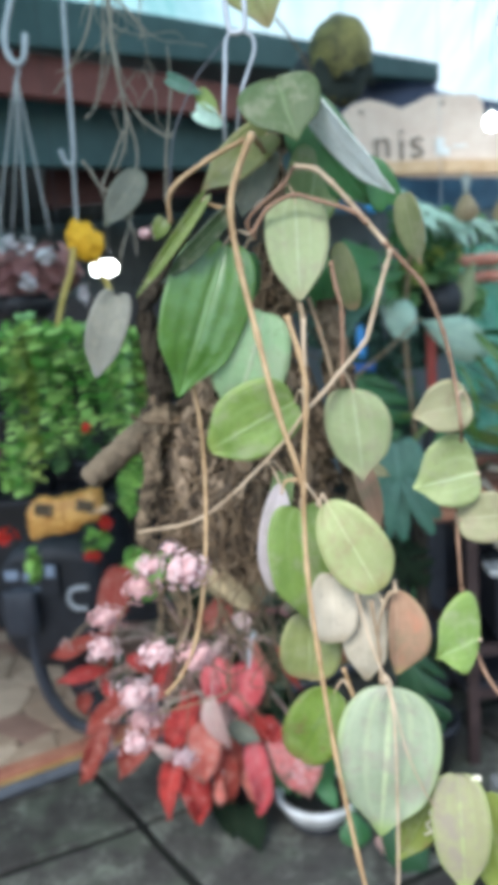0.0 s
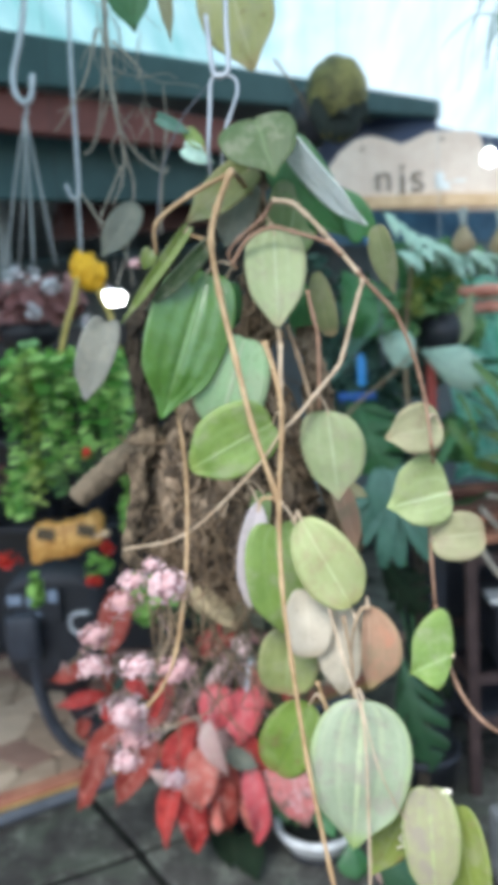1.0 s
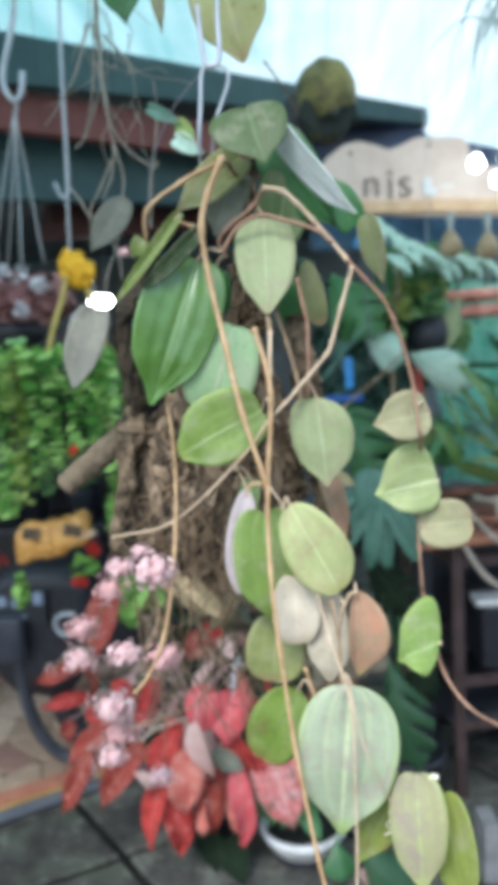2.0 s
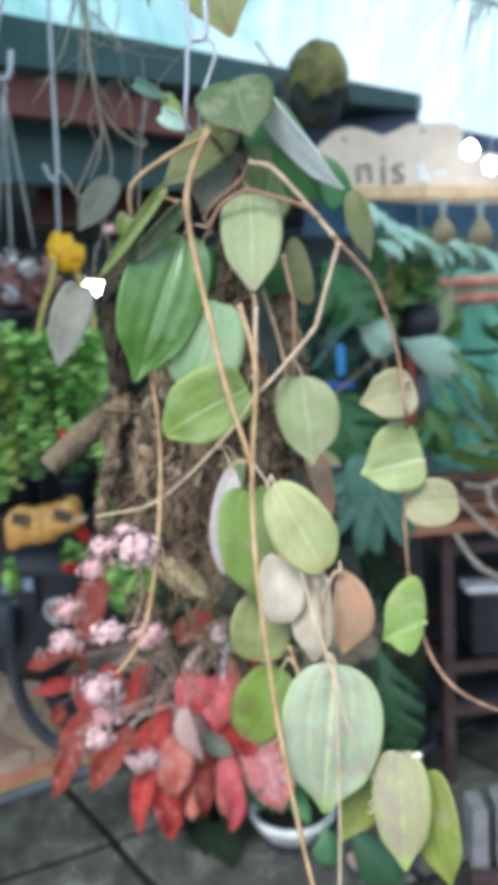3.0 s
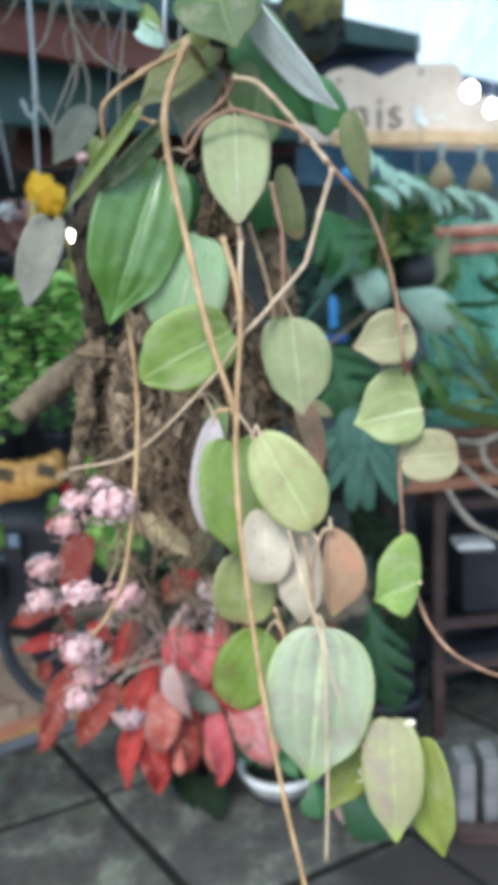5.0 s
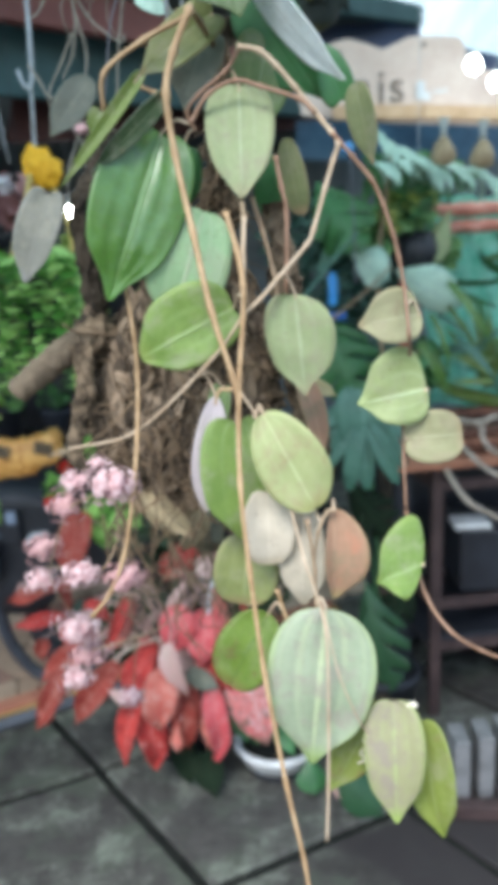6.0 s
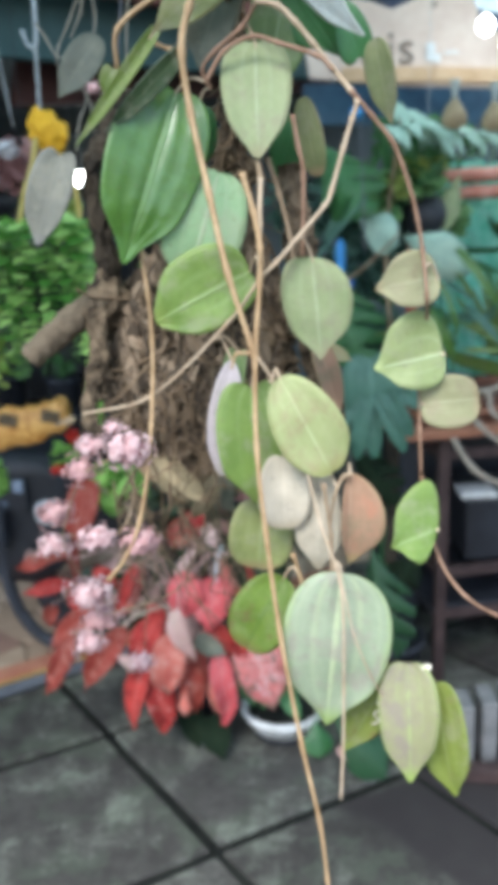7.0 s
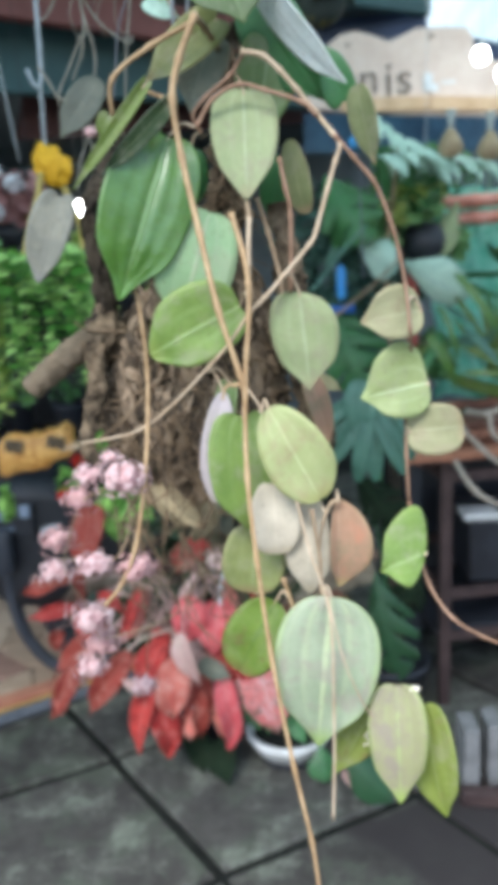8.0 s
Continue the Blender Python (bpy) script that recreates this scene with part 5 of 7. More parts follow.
for k, (x0, ln) in enumerate((((-0.288, 1.950, 1.511), 0.42), ((-0.275, 1.970, 1.480), 0.3), ((-0.324, 1.950, 1.231), 0.22))):
    trailing(strand_b, x0, ln, 0, 0.015, 0.02, M_CLUMP if k != 1 else M_CLUMPY, 140 + k)
part("cord", tube(bmesh.new(), local(strand_b, [Vector((-0.278, 2.05, 3.04))] + [(-0.278, 2.050, 1.928), (-0.285, 2.050, 1.721), (-0.295, 2.050, 1.487)]), 0.0008, 0.0008, 6), M_BLACKPL, strand_b)

down_pipe = thing("hanging_pipe", (-0.944, 2.9, 2.36), "pale grey pipe hanging from the shed roof", "pipe")
part("pipe_body", tube(bmesh.new(), [(0, 0, 0), (0, 0, -0.32), (0, 0, -0.66)], 0.024, 0.024, 14, 4), M_GREYPOST, down_pipe)
part("collar", lathe(bmesh.new(), [(0.026, -0.69), (0.03, -0.68), (0.03, -0.64), (0.026, -0.63)], (0, 0, 0), 14), M_GREYPOST, down_pipe)

# dry roots hanging by the roof edge, with a dull leaf
M_GREYROOT = plain("grey_dry_roots", (0.2, 0.18, 0.14), (0.42, 0.39, 0.32), 30, 0.85, bump=0.5, fine=250, spec=0.2)
roots = thing("dry_root_bundle", (-0.128, 1.250, 2.208), "pale dry roots and twigs hanging from the roof", "dry plant")
for k, pts in enumerate(([(-0.131, 1.250, 2.249), (-0.142, 1.250, 2.084), (-0.143, 1.250, 2.007), (-0.139, 1.250, 1.937), (-0.132, 1.250, 1.875), (-0.129, 1.250, 1.831), (-0.136, 1.250, 1.796), (-0.153, 1.250, 1.761)], [(-0.138, 1.240, 2.079), (-0.138, 1.240, 1.986), (-0.135, 1.240, 1.908), (-0.126, 1.240, 1.846), (-0.114, 1.240, 1.792), (-0.121, 1.240, 1.748)],
                         [(-0.150, 1.260, 2.037), (-0.156, 1.260, 1.959), (-0.166, 1.260, 1.898), (-0.181, 1.260, 1.859), (-0.195, 1.260, 1.847)], [(-0.134, 1.250, 1.884), (-0.110, 1.250, 1.843), (-0.084, 1.250, 1.819), (-0.063, 1.250, 1.807), (-0.059, 1.250, 1.817)],
                         [(-0.134, 1.250, 1.822), (-0.156, 1.250, 1.779), (-0.173, 1.250, 1.749), (-0.177, 1.250, 1.726)], [(-0.133, 1.250, 2.015), (-0.108, 1.250, 1.987), (-0.092, 1.250, 1.964), (-0.099, 1.250, 1.952)], [(-0.203, 1.250, 1.782), (-0.190, 1.250, 1.763), (-0.178, 1.250, 1.740), (-0.165, 1.250, 1.735)],
                         [(-0.159, 1.250, 1.743), (-0.144, 1.250, 1.697), (-0.132, 1.250, 1.669), (-0.130, 1.250, 1.632)], [(-0.135, 1.250, 1.751), (-0.133, 1.250, 1.696), (-0.153, 1.250, 1.643), (-0.160, 1.250, 1.606)], [(-0.159, 1.250, 2.034), (-0.179, 1.250, 1.966), (-0.211, 1.250, 1.916), (-0.237, 1.250, 1.883)], [(-0.077, 1.250, 1.711), (-0.070, 1.250, 1.791), (-0.056, 1.250, 1.879), (-0.057, 1.250, 1.940)])):
    part("root", tube(bmesh.new(), local(roots, pts), 0.003 if k < 2 else 0.0019, 0.0012, 7, 6, 0.15, 0.2), M_GREYROOT, roots)
part("cord", tube(bmesh.new(), local(roots, [(-0.131, 1.250, 2.245), (-0.130, 1.250, 2.650), (-0.130, 1.250, 3.060)]), 0.002, 0.002, 6), M_GREYROOT, roots)
leaf(roots, (-0.110, 1.240, 1.759), (-0.172, 1.220, 1.676), 0.0520, M_GREYLEAF, "dull grey leaf", 61, turn=10, heart=0.0, blunt=0.5)
rr = random.Random(12)
for k in range(18):
    a0 = Vector((-0.136, 1.250, 2.025)) + Vector((rr.uniform(-0.05, 0.05), rr.uniform(-0.03, 0.03), rr.uniform(-0.14, 0.12)))
    pts, d0 = [a0], Vector((rr.uniform(-0.8, 0.8), 0, rr.uniform(-1.2, -0.2)))
    for m in range(5):
        d0 = (d0 + Vector((rr.uniform(-0.7, 0.7), rr.uniform(-0.3, 0.3), rr.uniform(-0.6, 0.3)))).normalized()
        pts.append(pts[-1] + d0 * rr.uniform(0.015, 0.04))
    part("rootlet", tube(bmesh.new(), local(roots, pts), 0.0011, 0.0006, 5, 4), M_GREYROOT, roots)

# the hanging leaf overhead and small sprigs by the wire
upper = thing("hanging_vine", (0.075, 0.950, 2.014), "large yellowing leaf and sprigs hanging from above", "plant")
stem(upper, [(0.095, 0.950, 2.125), (0.082, 0.950, 2.014), (0.063, 0.950, 1.977), (0.051, 0.950, 1.959)], 0.003, 0.0025, M_STEM)
stem(upper, [(0.095, 0.950, 2.122), (0.104, 0.950, 2.500), (0.100, 0.950, 3.080)], 0.003, 0.003, M_STEM)
leaf(upper, (0.068, 0.950, 1.986), (0.098, 0.930, 1.845), 0.0936, M_YELLOW, "yellowing green leaf with brown blotches", 63, heart=0.05, blunt=0.6, taper=0.55, turn=5)
leaf(upper, (-0.062, 1.000, 2.010), (-0.052, 1.000, 1.926), 0.0628, M_MONSTD, seed=64)
leaf(upper, (-0.015, 1.000, 2.007), (-0.007, 1.000, 1.911), 0.0222, M_OLIVE, seed=65)
stem(upper, [(0.066, 1.000, 2.040), (0.004, 1.000, 2.072), (-0.052, 1.000, 2.050), (-0.061, 1.000, 2.010)], 0.0024, 0.002, M_STEM)
sprig = thing("hanging_sprig", (0.012, 0.950, 1.778), "small teal-green leaves caught on the wire", "plant")
leaf(sprig, (-0.020, 0.930, 1.800), (0.019, 0.920, 1.777), 0.0165, M_MONST, seed=66)
leaf(sprig, (0.015, 0.930, 1.782), (0.036, 0.920, 1.755), 0.0178, M_GREEN, seed=67)
leaf(sprig, (0.010, 0.930, 1.763), (0.045, 0.920, 1.741), 0.0233, M_TEALLF, seed=68)
stem(sprig, [(-0.018, 0.930, 1.800), (0.009, 0.930, 1.789), (0.025, 0.930, 1.775), (0.044, 0.900, 1.737)], 0.0012, 0.0012, M_STEM)

# the round mossy gourd
gourd = thing("hanging_gourd", (0.268, 1.950, 2.121), "round mossy brown gourd hanging on a cord", "gourd")
bm = bmesh.new()
bmesh.ops.create_uvsphere(bm, u_segments=44, v_segments=30, radius=1.0)
for vert in bm.verts:
    q = vert.co.copy()
    w = 1 + 0.06 * noise.noise(q * 2) + 0.04 * abs(noise.noise(q * 5)) + 0.02 * noise.noise(q * 12)
    vert.co = Vector((q.x * 0.074 * w, q.y * 0.074 * w, q.z * (0.09 if q.z > 0 else 0.108) * w * (1 - 0.08 * q.z)))
part("shell", bm, M_COCO, gourd)
bm = bmesh.new()
bmesh.ops.create_uvsphere(bm, u_segments=24, v_segments=14, radius=1.0)
for vert in bm.verts:
    q = vert.co.copy()
    vert.co = Vector((q.x * 0.06 - 0.06, q.y * 0.05 + 0.03, q.z * 0.07 - 0.045)) * (1 + 0.1 * noise.noise(q * 3))
part("husk", bm, M_BLACKPL, gourd, "dark husk beside the gourd")
# Close-fitting dark skin: the gourd's shaded bottom as a separate shell.
bm = bmesh.new()
bmesh.ops.create_uvsphere(bm, u_segments=36, v_segments=24, radius=1.0)
for vert in bm.verts:
    q = vert.co.copy()
    w = 1.035 + 0.06 * noise.noise(q * 2) + 0.04 * abs(noise.noise(q * 4 + Vector((3, 0, 0))))
    lip = -0.5 + 0.45 * noise.noise(Vector((q.x * 2.5, q.y * 2.5, 5.0)))
    vert.co = Vector((q.x * 0.074 * w, q.y * 0.074 * w, min(q.z, lip) * 0.112 * w))
part("pouch", bm, M_SLATEGREEN, gourd, "dark grey-green skin for the shaded lower half of the gourd")
part("cord", tube(bmesh.new(), local(gourd, [(0.305, 1.950, 2.607), (0.283, 1.950, 2.353), (0.271, 1.950, 2.197)]), 0.0012, 0.0012, 6), M_CORD, gourd)
part("cord", tube(bmesh.new(), local(gourd, [Vector((0.305, 1.950, 2.607)), Vector((gourd.location.x, 1.95, 2.85)), Vector((gourd.location.x, 1.95, 3.02))]), 0.0012, 0.0012, 6), M_CORD, gourd)
part("cord", tube(bmesh.new(), local(gourd, [(0.120, 1.900, 2.193), (0.154, 1.900, 2.143), (0.179, 1.900, 2.102), (0.197, 1.900, 2.062)]), 0.003, 0.002, 6), M_ROOT, gourd)

# wispy air plant top right
wisp = thing("hanging_grass", (0.575, 1.600, 2.190), "wispy green grass-like plant hanging from above", "plant")
wr = random.Random(4)
part("cord", tube(bmesh.new(), local(wisp, [(0.625, 1.600, 2.150), (0.625, 1.600, 2.600), (0.625, 1.600, 3.040)]), 0.001, 0.001, 6), M_CORD, wisp)
M_WISP = plain("pale_teal_grass", (0.12, 0.26, 0.2), (0.26, 0.42, 0.32), 30, 0.6, bump=0.1, translucent=0.2)
for k in range(26):
    a = Vector((0.600, 1.600, 2.150)) + Vector((wr.uniform(-0.02, 0.06), wr.uniform(-0.03, 0.03), wr.uniform(-0.03, 0.05)))
    dx, dz = wr.uniform(-0.15, 0.05), wr.uniform(-0.17, -0.03)
    pts = [a, a + Vector((dx * 0.45, wr.uniform(-0.03, 0.03), 0.02)), a + Vector((dx * 0.85, 0, dz * 0.4)), a + Vector((dx, 0, dz))]
    part("blade", tube(bmesh.new(), local(wisp, pts), 0.0019, 0.0005, 5, 5), M_WISP, wisp)

# ---- the sign and the shed behind ----
sign = thing("wooden_sign", (0.676, 3.100, 2.150), "pale wooden sign board with a wavy top edge and painted letters", "sign")
bm = bmesh.new()
outline = local(sign, [(0.278, 3.100, 2.154), (0.346, 3.100, 2.242), (0.412, 3.100, 2.289), (0.472, 3.100, 2.300), (0.531, 3.100, 2.284), (0.592, 3.100, 2.260), (0.641, 3.100, 2.276), (0.691, 3.100, 2.298), (0.790, 3.100, 2.298), (0.876, 3.100, 2.292), (0.897, 3.100, 2.259), (0.909, 3.100, 2.209), (0.961, 3.100, 2.178), (1.155, 3.100, 2.135), (1.154, 3.100, 1.973), (0.628, 3.100, 2.006), (0.451, 3.100, 2.026), (0.296, 3.100, 2.044)])
face_a = [bm.verts.new(p) for p in outline]
face_b = [bm.verts.new(p + Vector((0, 0.02, 0))) for p in outline]
bm.faces.new(face_a)
bm.faces.new(face_b[::-1])
for k in range(len(face_a)):
    bm.faces.new((face_a[(k + 1) % len(face_a)], face_a[k], face_b[k], face_b[(k + 1) % len(face_a)]))
bmesh.ops.recalc_face_normals(bm, faces=bm.faces)
bmesh.ops.triangulate(bm, faces=[f for f in bm.faces if len(f.verts) > 4])
part("board", bm, M_SIGN, sign, smooth=False)


def lettering(text, at, size, material, parent, deep=0.002):
    cu = bpy.data.curves.new("letters", "FONT")
    cu.body, cu.size, cu.extrude, cu.align_x = text, size, deep, "LEFT"
    tmp = bpy.data.objects.new("letters", cu)
    me = bpy.data.meshes.new_from_object(tmp)
    bpy.data.objects.remove(tmp)
    me.materials.clear()
    me.materials.append(material)
    ob = new("letter", me)
    ob.parent = parent
    ob.matrix_local = Matrix.Translation(Vector(at) - parent.location) @ pose(0, 0, 0, 90, 0, 0)
    return ob


lettering("n", (0.478, 3.094, 2.086), 0.155, M_INK, sign)
lettering("i", (0.572, 3.094, 2.072), 0.17, M_INK, sign)
lettering("s", (0.616, 3.094, 2.076), 0.165, M_INK, sign)
M_RAWWOOD = plain("bare_tan_wood", (0.52, 0.33, 0.19), (0.74, 0.53, 0.34), 14, 0.6, bump=0.3, fine=80)
bm = bmesh.new()
for x0, x1, za, zb in ((0.41, 0.74, 2.046, 2.036), (0.741, 1.15, 2.036, 2.012)):
    bar(bm, Vector((x0, 3.09, za)) - sign.location, Vector((x1, 3.09, zb)) - sign.location, 0.024, 0.052, 0.006)
part("lower_rail", bm, M_RAWWOOD, sign, "bare tan wooden rail along the lower edge", smooth=False)
for q in ((0.441, 3.094, 2.254), (0.746, 3.094, 2.268)):
    part("screw", lathe(bmesh.new(), [(0.001, -0.004), (0.009, -0.003), (0.009, 0.003), (0.001, 0.004)], Vector(q) - sign.location, 10), M_INK, sign)
# White tag on the sign, with its glare built as extra flat pieces.
tag = thing("glare_tag", (0.743, 3.090, 2.105), "white tag and glare patches on the sign, modelled as flat pieces", "tag")
for q, s in (((0.734, 3.090, 2.112), (0.032, 0.003, 0.062)), ((0.757, 3.087, 2.09), (0.026, 0.003, 0.03)), ((0.809, 3.090, 2.107), (0.05, 0.003, 0.01))):
    bm = bmesh.new()
    box(bm, s, Vector(q) - tag.location, None, 0.001)
    part("paper", bm, M_TAGGLARE, tag, smooth=False)

M_POD = plain("tan_seed_pod", (0.28, 0.2, 0.11), (0.5, 0.4, 0.25), 30, 0.6, bump=0.4)
lk = Nodes("lamp_glow")
lk.bsdf.inputs["Emission Color"].default_value = (0.95, 1.0, 1.0, 1)
lk.bsdf.inputs["Emission Strength"].default_value = 20.0
M_GLOW = lk.done((0.9, 0.9, 0.9), 0.3)


def bulb(at, r, top=2.8):
    ob = thing("lamp_bulb", at, "lit white round bulb in a hanging socket", "lamp", "lit bulbs in the shed")
    bm = bmesh.new()
    bmesh.ops.create_uvsphere(bm, u_segments=20, v_segments=14, radius=r)
    for vert in bm.verts:
        if vert.co.z > 0:
            vert.co.z *= 1.25
    part("globe", bm, M_GLOW, ob)
    part("socket", lathe(bmesh.new(), [(r * 0.5, r * 1.0), (r * 0.5, r * 1.9), (r * 0.2, r * 2.1)], (0, 0, 0), 14), M_WHITEPL, ob)
    part("cord", tube(bmesh.new(), [(0, 0, r * 2), (0.005, 0, (top - at[2]) * 0.5), (0, 0, top - at[2])], 0.0012, 0.0012, 6), M_CORD, ob)
    return ob


bulb((0.851, 2.800, 2.120), 0.0225, 2.98)
bulb((0.925, 2.800, 2.062), 0.02, 2.98)

tube_lamp = thing("tube_lamp", (-0.84, 4.2, 1.818), "short lit white tube lamp hung on two thin cords", "lamp")
bm = tube(bmesh.new(), [(-0.035, 0, 0), (0.0, 0, 0), (0.035, 0, 0)], 0.029, 0.029, 16, 6)
for sx in (-0.035, 0.035):
    made = bmesh.ops.create_uvsphere(bm, u_segments=16, v_segments=10, radius=0.029)["verts"]
    for vert in made:
        vert.co.x += sx
part("tube", bm, M_GLOW, tube_lamp)
for sx in (-0.03, 0.03):
    part("cord", tube(bmesh.new(), [(sx, 0, 0.03), (sx, 0, 0.3), (sx, 0, 0.62)], 0.0015, 0.0015, 6), M_CORD, tube_lamp)

for k, (x0, x1) in enumerate((((0.670, 2.420, 1.804), Vector((0.831, 3.100, 2.010))), ((0.784, 2.420, 1.793), Vector((0.979, 3.100, 2.001))))):
    pouch = thing("hanging_pouch", x0, "small brown seed pod in a clear bag hung under the sign", "pod", "pods under the sign")
    bm = bmesh.new()
    bmesh.ops.create_icosphere(bm, subdivisions=3, radius=1.0)
    for vert in bm.verts:
        q = vert.co.copy()
        w = 1 + 0.12 * noise.noise(q * 2.5 + Vector((k, 0, 0)))
        vert.co = Vector((q.x * 0.032 * w * (1 - 0.5 * q.z), q.y * 0.028 * w, q.z * 0.044 * w))
    part("pod", bm, M_POD, pouch)
    part("bag_neck", lathe(bmesh.new(), [(0.014, 0.03), (0.007, 0.05), (0.016, 0.09)], (0, 0, 0), 10), M_BAG, pouch)
    part("cord", tube(bmesh.new(), [(0, 0, 0.09), Vector(x1) - Vector(x0)], 0.002, 0.002, 6), M_CORD, pouch)

slab("tarp", (0.297, 3.600, 2.118), (1.420, 3.600, 2.060), (1.419, 3.600, 1.909), (0.290, 3.600, 1.953), 0.02, M_BLUETARP, "dark blue tarpaulin strip behind the sign", "tarp")


M_CORAL = plain("coral_band", (0.55, 0.16, 0.11), (0.8, 0.4, 0.32), 22, 0.6, bump=0.5)


def tarpaulin():
    bm = bmesh.new()
    a, b, c, d = (Vector(p) for p in ((0.744, 2.950, 1.729), (1.496, 2.950, 1.684), (1.500, 2.950, 0.922), (0.724, 2.950, 0.959)))
    n = 40
    grid = []
    for i in range(n + 1):
        row = []
        for j in range(n + 1):
            u, v = j / n, i / n
            p = (a * (1 - u) + b * u) * (1 - v) + (d * (1 - u) + c * u) * v
            w = 0.045 * math.sin(u * 30 + 2 * math.sin(v * 5)) + 0.09 * noise.noise(Vector((u * 9, v * 7, 0))) + 0.04 * abs(noise.noise(Vector((u * 19, v * 14, 4))))
            row.append(bm.verts.new(p + Vector((0, w, 0))))
        grid.append(row)
    for r, s in zip(grid, grid[1:]):
        for j in range(n):
            bm.faces.new((r[j], s[j], s[j + 1], r[j + 1]))
    tarp = thing("tarpaulin", a, "bright teal crumpled tarpaulin hanging in folds", "tarpaulin")
    for vert in bm.verts:
        vert.co -= tarp.location
    part("sheet", bm, M_TEAL, tarp)
    for q in ((0.735, 2.860, 1.664), (0.742, 2.860, 1.606)):
        bm = bmesh.new()
        tube(bm, [Vector(q) - tarp.location, Vector(q) - tarp.location + Vector((0.25, -0.01, 0.005)), Vector(q) - tarp.location + Vector((0.7, 0, 0.0))], 0.022, 0.022, 10, 9, 0, 0.2)
        part("hem", bm, M_CORAL, tarp, "coral red hem band")


tarpaulin()

post = thing("post", (0.614, 2.75, 0), "red painted upright post", "post")
bm = bmesh.new()
qa, qb = Vector((0.618, 2.750, 1.458)), Vector((0.614, 2.750, 1.132))
bar(bm, Vector((qa.x, 2.75, qb.z - 0.05)) - post.location, Vector((qa.x, 2.75, qa.z)) - post.location, 0.032, 0.032, 0.004)
part("shaft", bm, M_REDPOST, post, smooth=False)
bm = bmesh.new()
bar(bm, Vector((qa.x, 2.75, 0)) - post.location, Vector((qa.x, 2.75, qb.z - 0.05)) - post.location, 0.06, 0.06, 0.004)
part("foot", bm, M_SLATE, post, "dark grey foot sleeve", smooth=False)
clip = thing("blue_bottle", (0.363, 2.650, 1.368), "bright blue plastic spray bottle hung among the leaves", "bottle")
part("body", lathe(bmesh.new(), [(0.012, -0.01), (0.0155, 0.0), (0.0155, 0.08), (0.01, 0.092), (0.01, 0.1)], (0, 0, 0), 16), M_BLUE, clip)
bm = bmesh.new()
box(bm, (0.13, 0.03, 0.03), (-0.02, 0, -0.045), None, 0.008)
part("handle", bm, plain("deep_blue_plastic", (0.01, 0.06, 0.25), (0.02, 0.12, 0.4), 10, 0.4), clip)
ball = thing("blue_ball", (0.411, 2.600, 1.845), "small bright blue plastic ball", "ball")
bm = bmesh.new()
bmesh.ops.create_uvsphere(bm, u_segments=18, v_segments=12, radius=0.022)
for vert in bm.verts:
    vert.co.z *= 0.94
part("ball_shell", bm, M_BLUE, ball)


# ---- broad-leaved plants on the right ----
def lobed(parent, base, tip, width, material, seed, lobes=6, depth=0.6, turn=0.0, droop=0.45, sweep=0.34):
    """A broad split leaf: a midrib with fingers that arch out to both sides, joined near the rib."""
    o = parent.location
    base, tip = Vector(base) - o, Vector(tip) - o
    rng = random.Random(seed)
    axis = tip - base
    length = axis.length
    axis.normalize()
    n = Vector((0.13, 0, 1.6)) - o - base
    n = (n - axis * n.dot(axis)).normalized()
    n = Matrix.Rotation(radians(turn), 3, axis) @ n
    side = axis.cross(n)
    bm = bmesh.new()
    uvl = bm.loops.layers.uv.verify()
    steps = lobes * 14
    for sgn in (-1, 1):
        prev = None
        for i in range(steps + 1):
            v = i / steps
            ph = (v * lobes + (0.35 if sgn > 0 else 0)) % 1
            slit = lobes > 1 and ph < 0.2 and v > 0.1
            pf = max(0.0, (ph - 0.2) / 0.8)
            w = 0.5 * width * ovate(v * 0.98 + 0.01, 0.34, 0.5) * (0.8 + 0.24 * math.sin(math.pi * pf) ** 0.6 if lobes > 1 else 1)
            row = []
            for j in range(7):
                u = j / 6
                r = u * w * ((1 - depth) if slit and u > 1 - depth else 1)
                if slit:
                    r = min(r, (1 - depth) * w * (0.9 + 0.1 * u))
                uu = r / max(w, 1e-5)
                along = v * length + sweep * length * uu ** 1.6 * (1 - v)
                lift = -droop * r * uu * (1.2 + 0.8 * math.sin(seed + int(v * lobes) * 2.1 + sgn)) + 0.07 * length * math.sin(v * 3) + 0.06 * width * math.sin(pf * math.pi) * uu * uu
                p = base + axis * along + side * sgn * r + n * lift
                row.append((bm.verts.new(p), (sgn * u, v)))
            if prev:
                for j in range(6):
                    q = [prev[j], prev[j + 1], row[j + 1], row[j]]
                    f = bm.faces.new([x[0] for x in q])
                    for lp, x in zip(f.loops, q):
                        lp[uvl].uv = x[1]
            prev = row
    bmesh.ops.remove_doubles(bm, verts=bm.verts, dist=0.0004)
    bmesh.ops.recalc_face_normals(bm, faces=bm.faces)
    return part("leaf", bm, material, parent)


